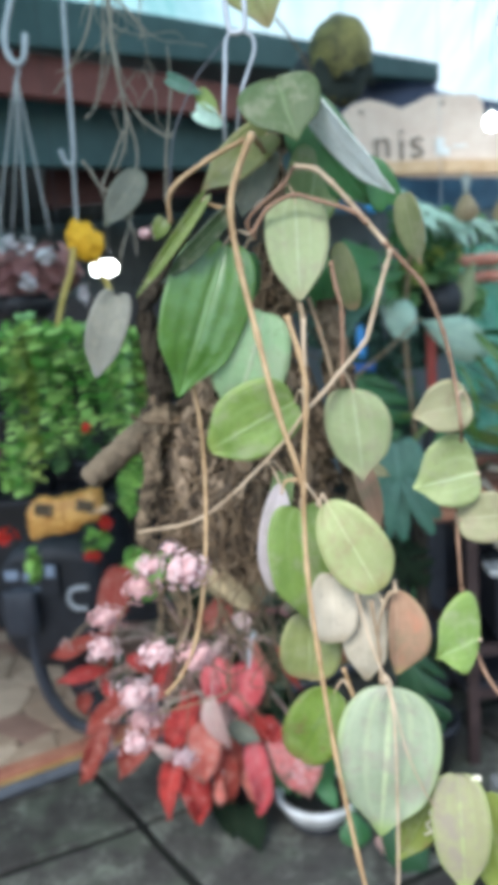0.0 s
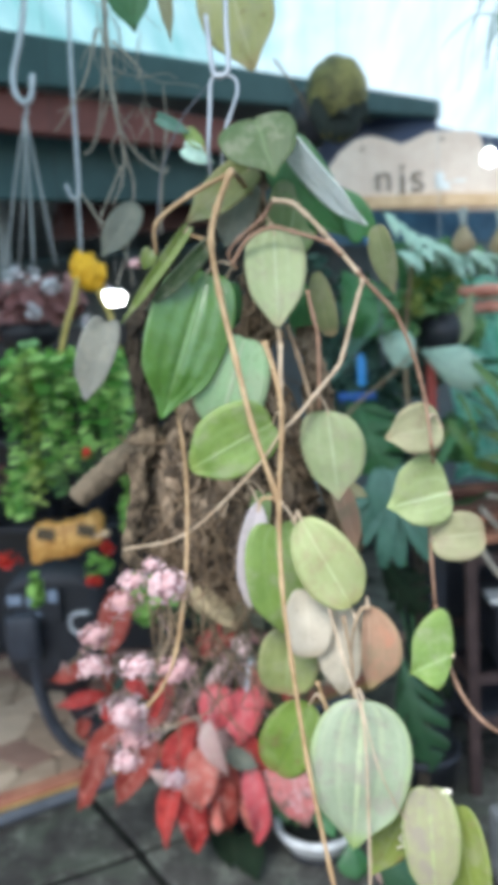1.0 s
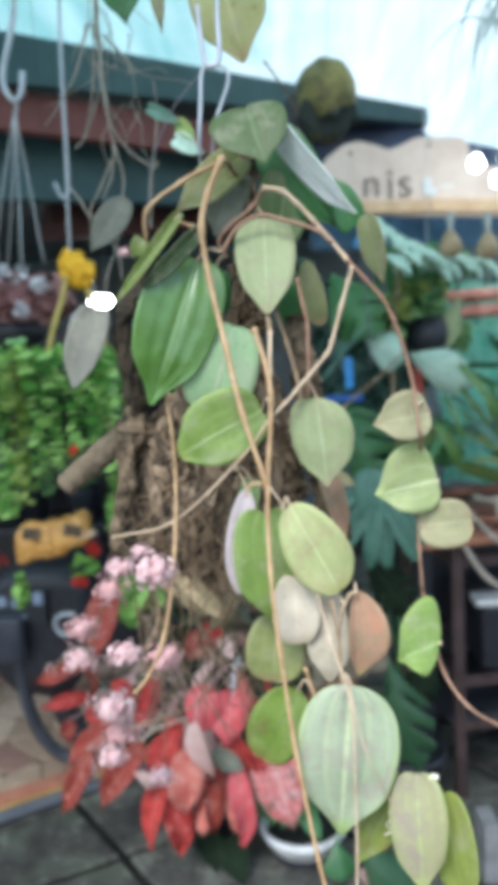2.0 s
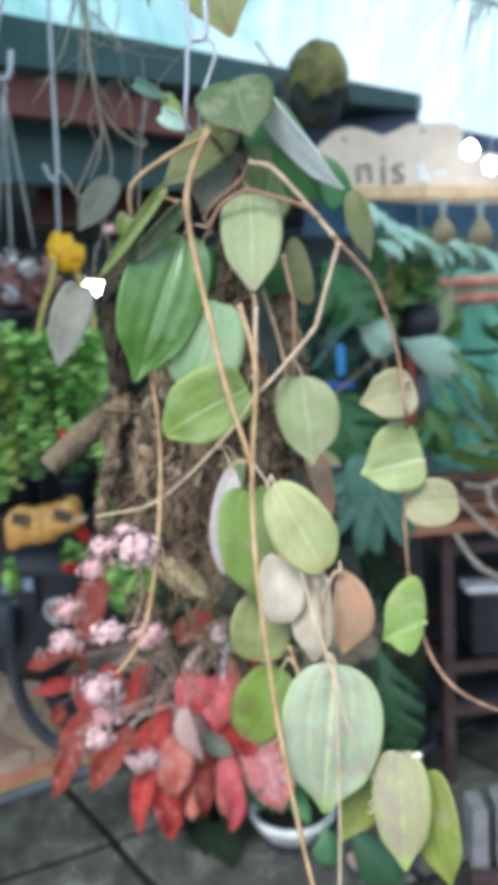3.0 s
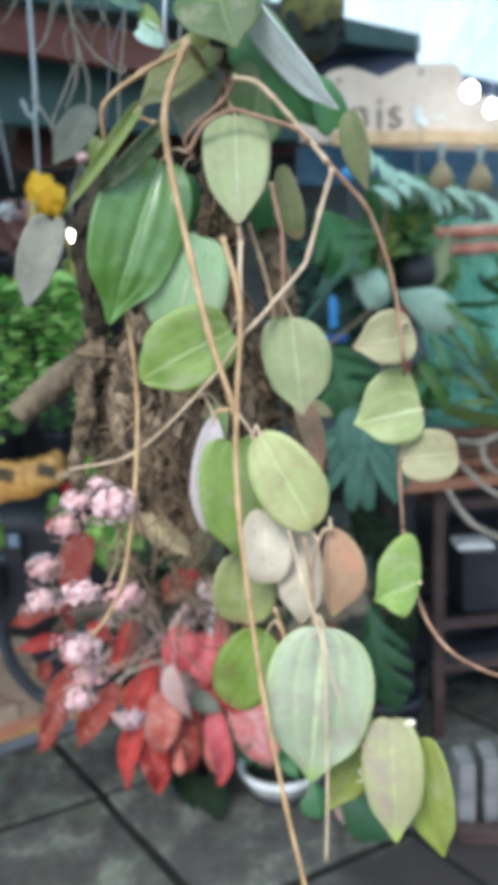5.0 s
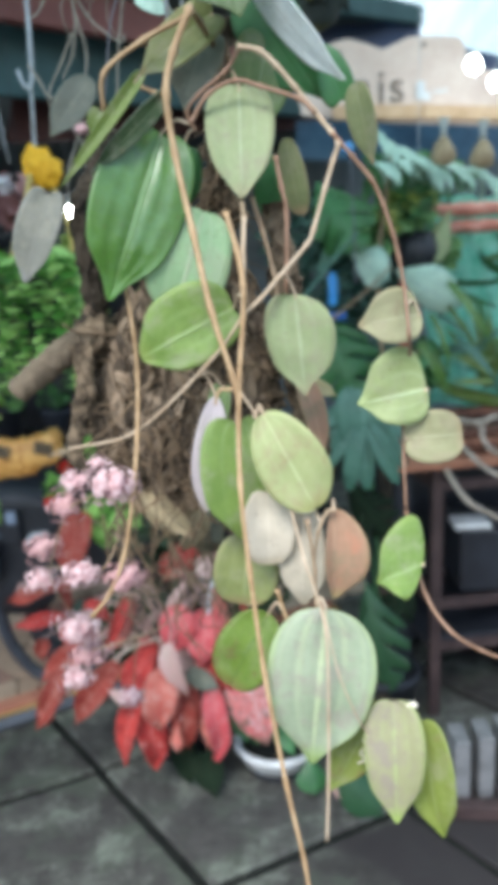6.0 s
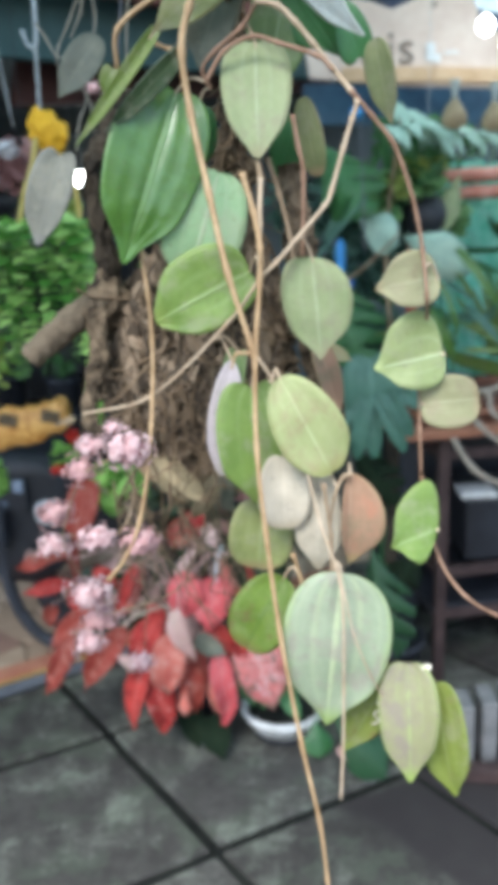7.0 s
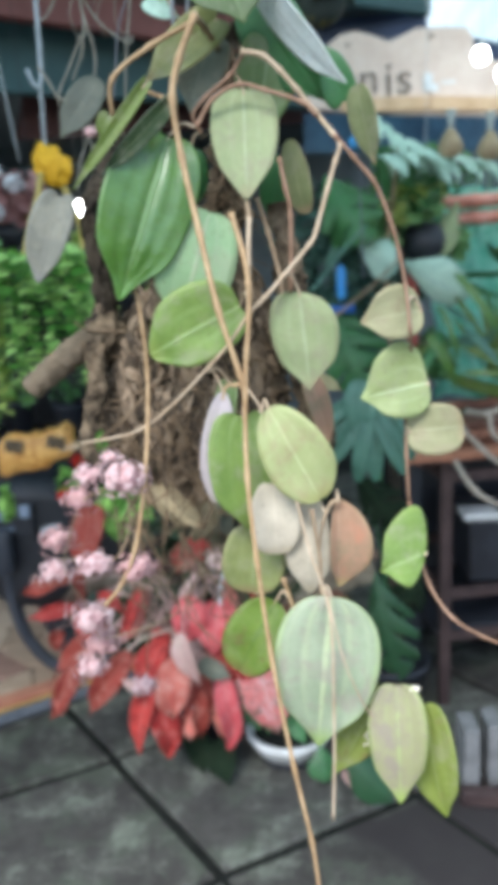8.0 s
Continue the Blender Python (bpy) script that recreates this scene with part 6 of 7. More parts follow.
def fingered(parent, base, down, length, width, material, seed, fingers=9, spread=75):
    """A broad split leaf hanging from its stalk: a joined upper part and long fingers fanned below it."""
    o = parent.location
    rng = random.Random(seed)
    b0, d0 = Vector(base) - o, Vector(down).normalized()
    eye = Vector((0.13, 0, 1.5)) - o - b0
    n = (eye - d0 * eye.dot(d0)).normalized()
    side = d0.cross(n)
    bm = bmesh.new()
    blade(bm, b0 - d0 * 0.03 * length, b0 + d0 * length * 0.66, width * 0.74, towards=n, heart=0.14, blunt=0.4, taper=0.5, bend=0.1, fold=0.05, drip=0.0, nl=12, nw=8)
    for k in range(fingers):
        f = -1 + 2 * k / (fingers - 1)
        a = radians(spread * f + rng.uniform(-5, 5))
        d = d0 * math.cos(a) + side * math.sin(a)
        root = b0 + d0 * length * (0.3 - 0.2 * abs(f)) + side * width * 0.16 * f
        reach = length * (0.72 - 0.3 * abs(f)) * rng.uniform(0.88, 1.08)
        tip = root + d * reach + d0 * 0.16 * length * abs(f) + n * rng.uniform(-0.02, 0.015)
        blade(bm, root + n * 0.003, tip, width * rng.uniform(0.2, 0.26), towards=n + side * 0.5 * f + d0 * 0.2, heart=0.0, blunt=0.35, taper=0.35, bend=rng.uniform(0.05, 0.14), fold=0.3, drip=0.2, nl=9, nw=6, seed=seed + k)
    return part("leaf", bm, material, parent)


def pot(parent, at, r, h, material, name="pot"):
    return part(name, lathe(bmesh.new(), [(r * 0.72, 0), (r * 0.95, h * 0.86), (r * 1.04, h * 0.88), (r * 1.04, h), (r * 0.94, h), (r * 0.9, h * 0.88), (r * 0.05, h * 0.85)], Vector(at) - parent.location, 28), material, parent)


split = thing("split_leaf_plant", (0.482, 2.345, 0.000), "potted plant with deep teal split leaves", "potted plant")
pot(split, split.location, 0.12, 0.2, M_BLACKPL)
so = Vector(split.location) + Vector((0, 0, 0.18))
# Lower and rear leaves take the shade-darkened materials.
for b0, t0, w, m, sd, lb, tn in (
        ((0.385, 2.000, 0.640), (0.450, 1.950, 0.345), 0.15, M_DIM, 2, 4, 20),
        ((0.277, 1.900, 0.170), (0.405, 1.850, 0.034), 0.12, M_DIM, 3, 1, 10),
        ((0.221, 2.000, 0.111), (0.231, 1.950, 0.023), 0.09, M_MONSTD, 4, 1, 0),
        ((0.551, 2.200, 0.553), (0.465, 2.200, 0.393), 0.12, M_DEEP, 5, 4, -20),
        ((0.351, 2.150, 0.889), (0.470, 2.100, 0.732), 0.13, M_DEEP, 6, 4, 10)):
    lobed(split, b0, t0, w, m, sd, lb, 0.65, tn, 0.4)
    stem(split, [so, so.lerp(Vector(b0), 0.5) + Vector((0.03, 0.08, 0.05)), b0], 0.006, 0.004, M_MONSTD, 0.0)
fingered(split, (0.376, 2.0, 1.163), (0.06, -0.08, -1), 0.27, 0.2, M_MONST, 3)
stem(split, [so, (0.44, 2.2, 0.75), (0.376, 2.02, 1.163)], 0.006, 0.004, M_MONSTD, 0.0)
leaf(split, (0.288, 1.900, 0.101), (0.348, 1.880, 0.029), 0.05, M_FADED, "faded dead leaf", 72)

stake = thing("wooden_stake", (0.469, 2.25, 0), "dark weathered wooden stake standing behind the leaves", "stake")
bm = bmesh.new()
bar(bm, (0, 0, 0), (0.01, 0, 0.932), 0.036, 0.036, 0.004)
part("shaft", bm, M_BARKDARK, stake, smooth=False)

climber = thing("climbing_plant", (0.546, 2.600, 1.669), "tall climbing plant with pale teal fingered leaves", "plant")
stem(climber, [Vector((0.584, 2.844, 0.000)), Vector((0.552, 2.700, 0.939)), Vector((0.513, 2.650, 1.435)), Vector((0.548, 2.600, 1.828))], 0.012, 0.008, M_STEMGREY, 0.1)
for b0, t0, w, m, sd, lb, tn in (
        ((0.470, 2.700, 1.846), (0.673, 2.600, 1.645), 0.22, M_MONSTD, 14, 5, 20),
        ((0.310, 2.600, 1.752), (0.439, 2.500, 1.527), 0.2, M_MONSTD, 15, 4, 0),
        ((0.546, 2.760, 1.669), (0.727, 2.720, 1.516), 0.16, M_MONSTD, 16, 4, 20),
        ((0.414, 2.600, 1.531), (0.527, 2.500, 1.444), 0.13, M_TEALLF, 17, 1, 30),
        ((0.559, 2.600, 1.471), (0.752, 2.500, 1.352), 0.17, M_TEALLF, 18, 1, 30),
        ((0.766, 2.720, 1.659), (0.670, 2.680, 1.475), 0.1, M_GREYGR, 20, 1, 10),
        ((0.308, 2.700, 1.463), (0.466, 2.700, 1.644), 0.1, M_MONST, 19, 1, 10),
        ((0.324, 2.700, 1.347), (0.442, 2.600, 1.041), 0.24, M_MONSTD, 24, 4, 10)):
    lobed(climber, b0, t0, w, m, sd, lb, 0.7 if lb > 1 else 0.0, tn)
stem(climber, [(0.375, 2.200, 1.763), (0.380, 2.200, 1.644), (0.383, 2.200, 1.528), (0.386, 2.200, 1.431)], 0.003, 0.003, M_GREYPIPE, 0.0)
stem(climber, [(0.254, 2.500, 1.390), (0.290, 2.500, 1.431), (0.352, 2.500, 1.506), (0.430, 2.500, 1.586)], 0.007, 0.005, M_MONST, 0.0)
stem(climber, [(0.287, 2.500, 1.266), (0.359, 2.500, 1.334), (0.447, 2.500, 1.400), (0.534, 2.500, 1.482)], 0.006, 0.004, M_STEMGREY, 0.0)
foliage(climber, [((0.705, 2.750, 1.768), (0.16, 0.1, 0.1)), ((0.558, 2.800, 1.685), (0.14, 0.1, 0.16)), ((0.482, 2.900, 1.247), (0.12, 0.1, 0.2)), ((0.702, 2.750, 1.148), (0.08, 0.1, 0.1))], 300, 0.028, M_CLUMPD, 31, stretch=0.5)
# Added dark foliage fills the gaps behind the climber in place of deep shade.
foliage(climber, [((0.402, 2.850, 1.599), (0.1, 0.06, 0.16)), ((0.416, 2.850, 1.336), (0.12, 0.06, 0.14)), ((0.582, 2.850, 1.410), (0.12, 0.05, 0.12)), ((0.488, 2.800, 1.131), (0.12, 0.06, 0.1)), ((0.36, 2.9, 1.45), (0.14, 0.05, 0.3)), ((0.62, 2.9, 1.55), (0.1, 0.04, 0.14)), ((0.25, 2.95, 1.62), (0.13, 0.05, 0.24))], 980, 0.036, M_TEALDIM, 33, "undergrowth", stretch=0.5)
foliage(climber, [((0.621, 2.640, 1.690), (0.09, 0.05, 0.035)), ((0.541, 2.650, 1.630), (0.06, 0.05, 0.05)), ((0.860, 2.600, 1.176), (0.05, 0.06, 0.05))], 110, 0.026, M_CLUMPY, 32, stretch=0.5)
foliage(climber, [((0.600, 2.660, 1.640), (0.12, 0.05, 0.05)), ((0.770, 2.780, 1.530), (0.05, 0.04, 0.07)), ((0.500, 2.680, 1.560), (0.07, 0.05, 0.06))], 150, 0.03, M_MIDCLUMP, 34, "mid_foliage", stretch=0.55)



def frond(parent, pts, count, ln, wd, material, seed):
    """A feathered leaf: an arched rib with narrow leaflets hanging off both sides."""
    rng = random.Random(seed)
    line = spline(local(parent, pts), 8)
    rib = part("frond", tube(bmesh.new(), local(parent, pts), 0.004, 0.0015, 6, 6), M_MONST, parent)
    n = len(line)
    for k in range(count):
        s = 0.08 + 0.9 * k / count
        i = int(s * (n - 1))
        p = line[i]
        d = (line[min(i + 1, n - 1)] - line[max(i - 1, 0)]).normalized()
        for sg in (-1, 1):
            e = (d * 0.5 + Vector((0, -0.75 * sg, -0.35 - 0.55 * rng.random())) + Vector((rng.uniform(-0.2, 0.2), 0, 0))).normalized()
            q = ln * (0.55 + 0.6 * math.sin(math.pi * (0.15 + 0.8 * s))) * rng.uniform(0.8, 1.1)
            bm = blade(bmesh.new(), p, p + e * q, wd * rng.uniform(0.8, 1.2), towards=(0.1 * sg, -0.6, 0.8), bend=0.14, fold=0.4, heart=0.0, blunt=0.5, taper=0.8, nl=7, nw=4, seed=k)
            part("leaflet", bm, material, rib)
    return rib


FRONDS = (([(0.441, 2.550, 1.926), (0.530, 2.550, 1.851), (0.619, 2.550, 1.802), (0.682, 2.550, 1.754)], 8, 0.12, 0.036, M_TEALLF), ([(0.458, 2.500, 1.786), (0.592, 2.500, 1.784), (0.734, 2.500, 1.763), (0.875, 2.500, 1.712)], 11, 0.12, 0.036, M_TEALLF))
for k, (pts, cnt, ln, wd, mt) in enumerate(FRONDS):
    frond(climber, pts, cnt, ln, wd, mt, 500 + k)
dark_pot = thing("hanging_pot", (0.653, 2.720, 1.529), "dark round nursery pot hung by a wire among the leaves", "pot")
bm = bmesh.new()
bmesh.ops.create_uvsphere(bm, u_segments=28, v_segments=18, radius=1.0)
for vert in bm.verts:
    q = vert.co.copy()
    vert.co = Vector((q.x * 0.075, q.y * 0.075, max(-0.85, min(q.z, 0.75)) * 0.085))
part("bowl", bm, M_BLACKPL, dark_pot)
part("wire", tube(bmesh.new(), [(0, 0, 0.06), (0.004, 0, 0.6), (0, 0, 1.491)], 0.0012, 0.0012, 6), M_CORD, dark_pot)
palm = thing("palm_plant", (1.05, 2.7, 0), "narrow-leaved green palm in a dark pot by the tarpaulin", "potted plant")
pot(palm, palm.location, 0.12, 0.22, M_BLACKPL)
stem(palm, [(1.05, 2.7, 0.2), (1.03, 2.68, 0.8), (1.0, 2.66, 1.25)], 0.014, 0.01, M_STEMGREY, 0.1)
pr2 = random.Random(31)
for k in range(16):
    a0 = Vector((1.0 + pr2.uniform(-0.12, 0.12), 2.66, pr2.uniform(0.95, 1.55)))
    ang = pr2.uniform(0, 2 * math.pi)
    ln = pr2.uniform(0.2, 0.42)
    d0 = Vector((math.cos(ang), 0.35 * math.sin(ang), pr2.uniform(-0.35, 0.7))).normalized()
    leaf(palm, a0 + d0 * 0.05, a0 + d0 * ln + Vector((0, 0, -0.06)), pr2.uniform(0.022, 0.06), (M_MONSTD, M_MONST, M_MONSTD, M_DARKLEAF, M_MOSS)[k % 5], seed=k, bend=0.2, fold=0.3, nl=8, nw=4, turn=pr2.uniform(-50, 50), taper=0.6, blunt=0.5)

gr = random.Random(46)
for k in range(18):
    b0 = Vector((0.738, 2.500, 1.261)) + Vector((gr.uniform(-0.13, 0.2), gr.uniform(-0.05, 0.05), gr.uniform(-0.1, 0.16)))
    t0 = b0 + Vector((gr.uniform(-0.16, 0.16), gr.uniform(-0.08, 0.02), gr.uniform(-0.2, 0.02)))
    leaf(palm, b0, t0, gr.uniform(0.014, 0.032), (M_MONST, M_DARKLEAF, M_MONSTD, M_MOSS)[k % 4], seed=k, bend=0.2, fold=0.4, turn=gr.uniform(-40, 40), taper=0.8, blunt=0.5, nl=9, nw=4)
    stem(palm, [(1.0, 2.66, 1.0), b0.lerp(Vector((1.0, 2.66, 1.0)), 0.4) + Vector((0, 0, 0.03)), b0], 0.0026, 0.002, M_MONST, 0.0)

for k, (b0, t0, w) in enumerate((
        ((0.859, 2.560, 1.133), (0.702, 2.500, 1.289), 0.030),
        ((0.874, 2.560, 1.146), (0.788, 2.500, 1.314), 0.028),
        ((0.882, 2.560, 1.117), (0.710, 2.500, 1.207), 0.026),
        ((0.893, 2.560, 1.135), (0.957, 2.500, 1.315), 0.030),
        ((0.874, 2.560, 1.098), (0.728, 2.500, 1.113), 0.024),
        ((0.871, 2.560, 1.165), (0.835, 2.500, 1.348), 0.020))):
    leaf(palm, b0, t0, w, M_LIMESTRAP, seed=80 + k, bend=0.16, fold=0.3, turn=10 * (k % 3) - 10, taper=0.7, blunt=0.5, nl=10, nw=4)

# ---- the rack with planks ----
rack = thing("metal_rack", (0.611, 2.338, 0.000), "dark brown steel plant rack with reddish planks on top", "rack")
ra = Vector((0.66, 2.38, 0))
rx, ry = Vector((0.985, 0.17, 0)), Vector((-0.17, 0.985, 0))
for ax, ay in ((0, 0), (0.75, 0), (0, 0.5), (0.75, 0.5)):
    q = ra + rx * ax + ry * ay
    bm = bmesh.new()
    bar(bm, q - rack.location, q + Vector((0, 0, 0.86)) - rack.location, 0.036, 0.036, 0.003)
    part("leg", bm, M_RACK, rack, smooth=False)
for z in (0.25, 0.40, 0.80):
    for a, b in (((0, 0), (0.75, 0)), ((0, 0.5), (0.75, 0.5)), ((0, 0), (0, 0.5)), ((0.75, 0), (0.75, 0.5))):
        bm = bmesh.new()
        bar(bm, ra + rx * a[0] + ry * a[1] + Vector((0, 0, z)) - rack.location, ra + rx * b[0] + ry * b[1] + Vector((0, 0, z)) - rack.location, 0.024, 0.034, 0.003)
        part("rail", bm, M_RACK, rack, smooth=False)
for k in range(5):
    bm = bmesh.new()
    bar(bm, ra - rx * 0.16 + ry * (k * 0.115) + Vector((0, 0, 0.875 + 0.004 * (k % 2))) - rack.location, ra + rx * 0.9 + ry * (k * 0.115 + 0.01) + Vector((0, 0, 0.88)) - rack.location, 0.1, 0.024, 0.003)
    part("plank", bm, M_PLANK, rack, smooth=False)
prng = random.Random(19)
for k in range(7):
    bm = bmesh.new()
    dz, off, sl = 0.905 + 0.027 * (k // 2), prng.uniform(0.0, 0.3), prng.uniform(-0.05, 0.05)
    bar(bm, ra - rx * prng.uniform(0.05, 0.15) + ry * off + Vector((0, 0, dz)) - rack.location, ra + rx * prng.uniform(0.7, 0.95) + ry * (off + sl) + Vector((0, 0, dz + prng.uniform(-0.006, 0.006))) - rack.location, prng.uniform(0.05, 0.09), 0.022, 0.003)
    part("plank", bm, M_PLANK, rack, smooth=False)
# Added black shelf that keeps the floor beneath the rack dark.
bm = bmesh.new()
box(bm, (0.8, 0.5, 0.02), ra + rx * 0.37 + ry * 0.25 + Vector((0, 0, 0.27)) - rack.location, Matrix.Rotation(math.atan2(rx.y, rx.x), 4, "Z"), 0.003)
part("lower_shelf", bm, M_BLACKPL, rack, smooth=False)
# Added black panel standing in for the darkness behind the rack.
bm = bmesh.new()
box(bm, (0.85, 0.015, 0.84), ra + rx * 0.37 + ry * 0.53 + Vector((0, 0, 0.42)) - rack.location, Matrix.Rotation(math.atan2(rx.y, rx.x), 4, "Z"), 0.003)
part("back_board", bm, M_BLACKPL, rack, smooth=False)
drift = thing("driftwood_branch", ra + Vector((0.2, 0.0, 0.9)), "pale bare driftwood branches lying on the rack", "driftwood")
for pts in ([(0.690, 2.360, 0.972), (0.730, 2.250, 0.924), (0.797, 2.250, 0.870), (0.898, 2.250, 0.839)], [(0.716, 2.360, 1.012), (0.760, 2.300, 1.016), (0.844, 2.300, 1.038), (0.945, 2.300, 0.999)], [(0.672, 2.360, 0.873), (0.712, 2.240, 0.797), (0.796, 2.240, 0.742), (0.897, 2.240, 0.693)], [(0.763, 2.280, 1.011), (0.775, 2.280, 0.959), (0.822, 2.280, 0.922), (0.889, 2.280, 0.928)]):
    part("limb", tube(bmesh.new(), local(drift, pts), 0.009, 0.006, 8, 6, 0.1, 0.15), M_DRIFT, drift)
dish = thing("white_tray", (0.775, 2.49, 0.643), "small white plastic tray on the dark crate", "tray")
bm = bmesh.new()
box(bm, (0.12, 0.1, 0.022), (0.02, 0, -0.004), None, 0.006)
part("tray_body", bm, M_WHITEPL, dish, smooth=False)
crate = thing("dark_crate", (1.0, 2.58, 0.418), "dark box standing on the rack's lower rails", "crate")
bm = bmesh.new()
box(bm, (0.5, 0.3, 0.21), (0, 0, 0.105), None, 0.01)
part("crate_body", bm, M_BLACKPL, crate, smooth=False)

blocks = ((0.642, 1.929, 0.000), (0.715, 1.949, 0.000), (0.787, 1.970, 0.000))
for k, q in enumerate(blocks):
    blk = thing("concrete_block", q, "light grey upright concrete block by the rack", "block", "blocks by the rack")
    bm = bmesh.new()
    box(bm, (0.045, 0.1, 0.19), (0, 0.05, 0.095), None, 0.006)
    for vert in bm.verts:
        vert.co += Vector((noise.noise(vert.co * 30 + Vector((k, 0, 0))), 0, noise.noise(vert.co * 25))) * 0.004
    part("block_body", bm, M_BLOCK, blk, smooth=False)
sill = thing("timber_strip", (0.653, 1.884, 0.000), "brown timber strip in front of the blocks", "timber")
bm = bmesh.new()
bar(bm, Vector((0.602, 1.890, 0.000)) + Vector((0, 0, 0.02)) - sill.location, Vector((0.814, 1.867, -0.000)) + Vector((0, 0, 0.02)) - sill.location, 0.04, 0.04, 0.004)
part("strip", bm, M_RACK, sill, smooth=False)

# ---- red-leaved plants on the floor ----
red = thing("red_leaf_plant", Vector((-0.16, 2.2, 0)), "potted plant with drooping red and coral leaves", "potted plant")
pot(red, red.location, 0.1, 0.16, M_BLACKPL)
rt = Vector((-0.15, 2.12, 0.42))
RED, ROSE, CORAL, BRICK, FADE = M_REDLEAF, M_ROSE, M_REDPINK, M_REDDARK, M_FADED


def red_leaf(base, tip, px, m, seed, turn=0.0, taper=0.75):
    leaf(red, base, tip, px * 0.84, m, seed=seed, turn=turn, bend=0.16, fold=0.35, heart=0.04, taper=taper, blunt=0.5, wave=0.17, twist=45 if seed % 2 else -25)
    stem(red, [rt + Vector((0, 0.05, -0.2)), rt.lerp(Vector(base), 0.5) + Vector((0, 0.02, 0.07)), base], 0.004, 0.003, M_FADED, 0.0)


red_leaf((-0.114, 2.000, 0.586), (-0.155, 1.950, 0.463), 0.1269, ROSE, 1)
red_leaf((-0.052, 2.000, 0.576), (-0.064, 1.950, 0.435), 0.1418, ROSE, 2, 10)
red_leaf((-0.188, 1.970, 0.471), (-0.289, 1.920, 0.360), 0.1018, RED, 3, 20)
red_leaf((-0.177, 1.930, 0.442), (-0.189, 1.900, 0.269), 0.1204, CORAL, 4)
red_leaf((-0.145, 1.900, 0.530), (-0.104, 1.880, 0.378), 0.0709, FADE, 5, 30)
red_leaf((-0.257, 1.960, 0.352), (-0.296, 1.930, 0.141), 0.0800, RED, 6, 20)
red_leaf((-0.223, 1.970, 0.294), (-0.213, 1.930, 0.130), 0.1091, RED, 7, -10)
red_leaf((-0.127, 1.970, 0.325), (-0.134, 1.950, 0.174), 0.0873, BRICK, 8)
red_leaf((-0.046, 1.970, 0.365), (-0.041, 1.950, 0.136), 0.0873, ROSE, 9, -15)
red_leaf((-0.303, 1.950, 0.452), (-0.431, 1.920, 0.272), 0.0902, BRICK, 10, 10)
red_leaf((-0.445, 1.980, 0.415), (-0.545, 1.950, 0.248), 0.0655, BRICK, 11, 10)
red_leaf((-0.376, 2.050, 0.479), (-0.545, 2.000, 0.347), 0.0746, BRICK, 12, 20)
red_leaf((-0.467, 2.100, 0.510), (-0.617, 2.050, 0.513), 0.0549, RED, 13, 20)
red_leaf((-0.407, 2.100, 0.833), (-0.428, 2.000, 0.672), 0.1148, BRICK, 14, 10)
red_leaf((-0.476, 2.100, 0.598), (-0.625, 2.050, 0.591), 0.0784, BRICK, 15, 30)
red_leaf((-0.125, 2.100, 0.705), (-0.172, 2.050, 0.634), 0.0941, BRICK, 16, 10)
red_leaf((-0.121, 2.150, 0.721), (-0.096, 2.100, 0.653), 0.0784, RED, 17)
red_leaf((-0.077, 2.100, 0.686), (-0.044, 2.050, 0.637), 0.0627, FADE, 18)
red_leaf((-0.068, 2.000, 0.434), (0.004, 1.970, 0.338), 0.1045, RED, 19, 20)
red_leaf((-0.263, 1.900, 0.355), (-0.315, 1.880, 0.409), 0.0425, FADE, 20)
red_leaf((-0.206, 2.000, 0.257), (-0.218, 1.980, 0.085), 0.0746, BRICK, 21, 20)
red_leaf((-0.106, 1.990, 0.360), (-0.121, 1.970, 0.155), 0.0822, BRICK, 40, 10)
red_leaf((-0.220, 1.970, 0.273), (-0.203, 1.950, 0.164), 0.0788, BRICK, 41, -10)
red_leaf((-0.266, 1.990, 0.300), (-0.252, 1.970, 0.187), 0.0563, RED, 42, 15)
red_leaf((-0.135, 1.940, 0.275), (-0.146, 1.920, 0.186), 0.0485, CORAL, 43, 25)
red_leaf((-0.022, 1.990, 0.404), (0.026, 1.970, 0.340), 0.0752, RED, 44, -20)
red_leaf((-0.061, 1.985, 0.303), (-0.031, 1.965, 0.141), 0.0658, CORAL, 45, 20)
red_leaf((0.068, 2.020, 0.384), (0.087, 2.000, 0.300), 0.0663, ROSE, 46, 30)
red_leaf((-0.477, 1.970, 0.384), (-0.518, 1.950, 0.256), 0.0621, CORAL, 47, 20)
leaf(red, (-0.108, 1.950, 0.420), (-0.024, 1.940, 0.369), 0.0610, M_GREYLEAF, "grey underside of a leaf", 49, turn=20, bend=0.1, heart=0.0)
xr = random.Random(77)
for k in range(16):
    q0 = Vector((-0.273, 2.020, 0.490)) + Vector((xr.uniform(-0.3, 0.32), xr.uniform(-0.04, 0.12), xr.uniform(-0.12, 0.16)))
    q1 = q0 + Vector((xr.uniform(-0.09, 0.09), xr.uniform(-0.06, 0.02), xr.uniform(-0.17, -0.06)))
    red_leaf(q0, q1, xr.uniform(0.03, 0.07), (BRICK, RED, CORAL, FADE)[k % 4], 300 + k, xr.uniform(-50, 50))
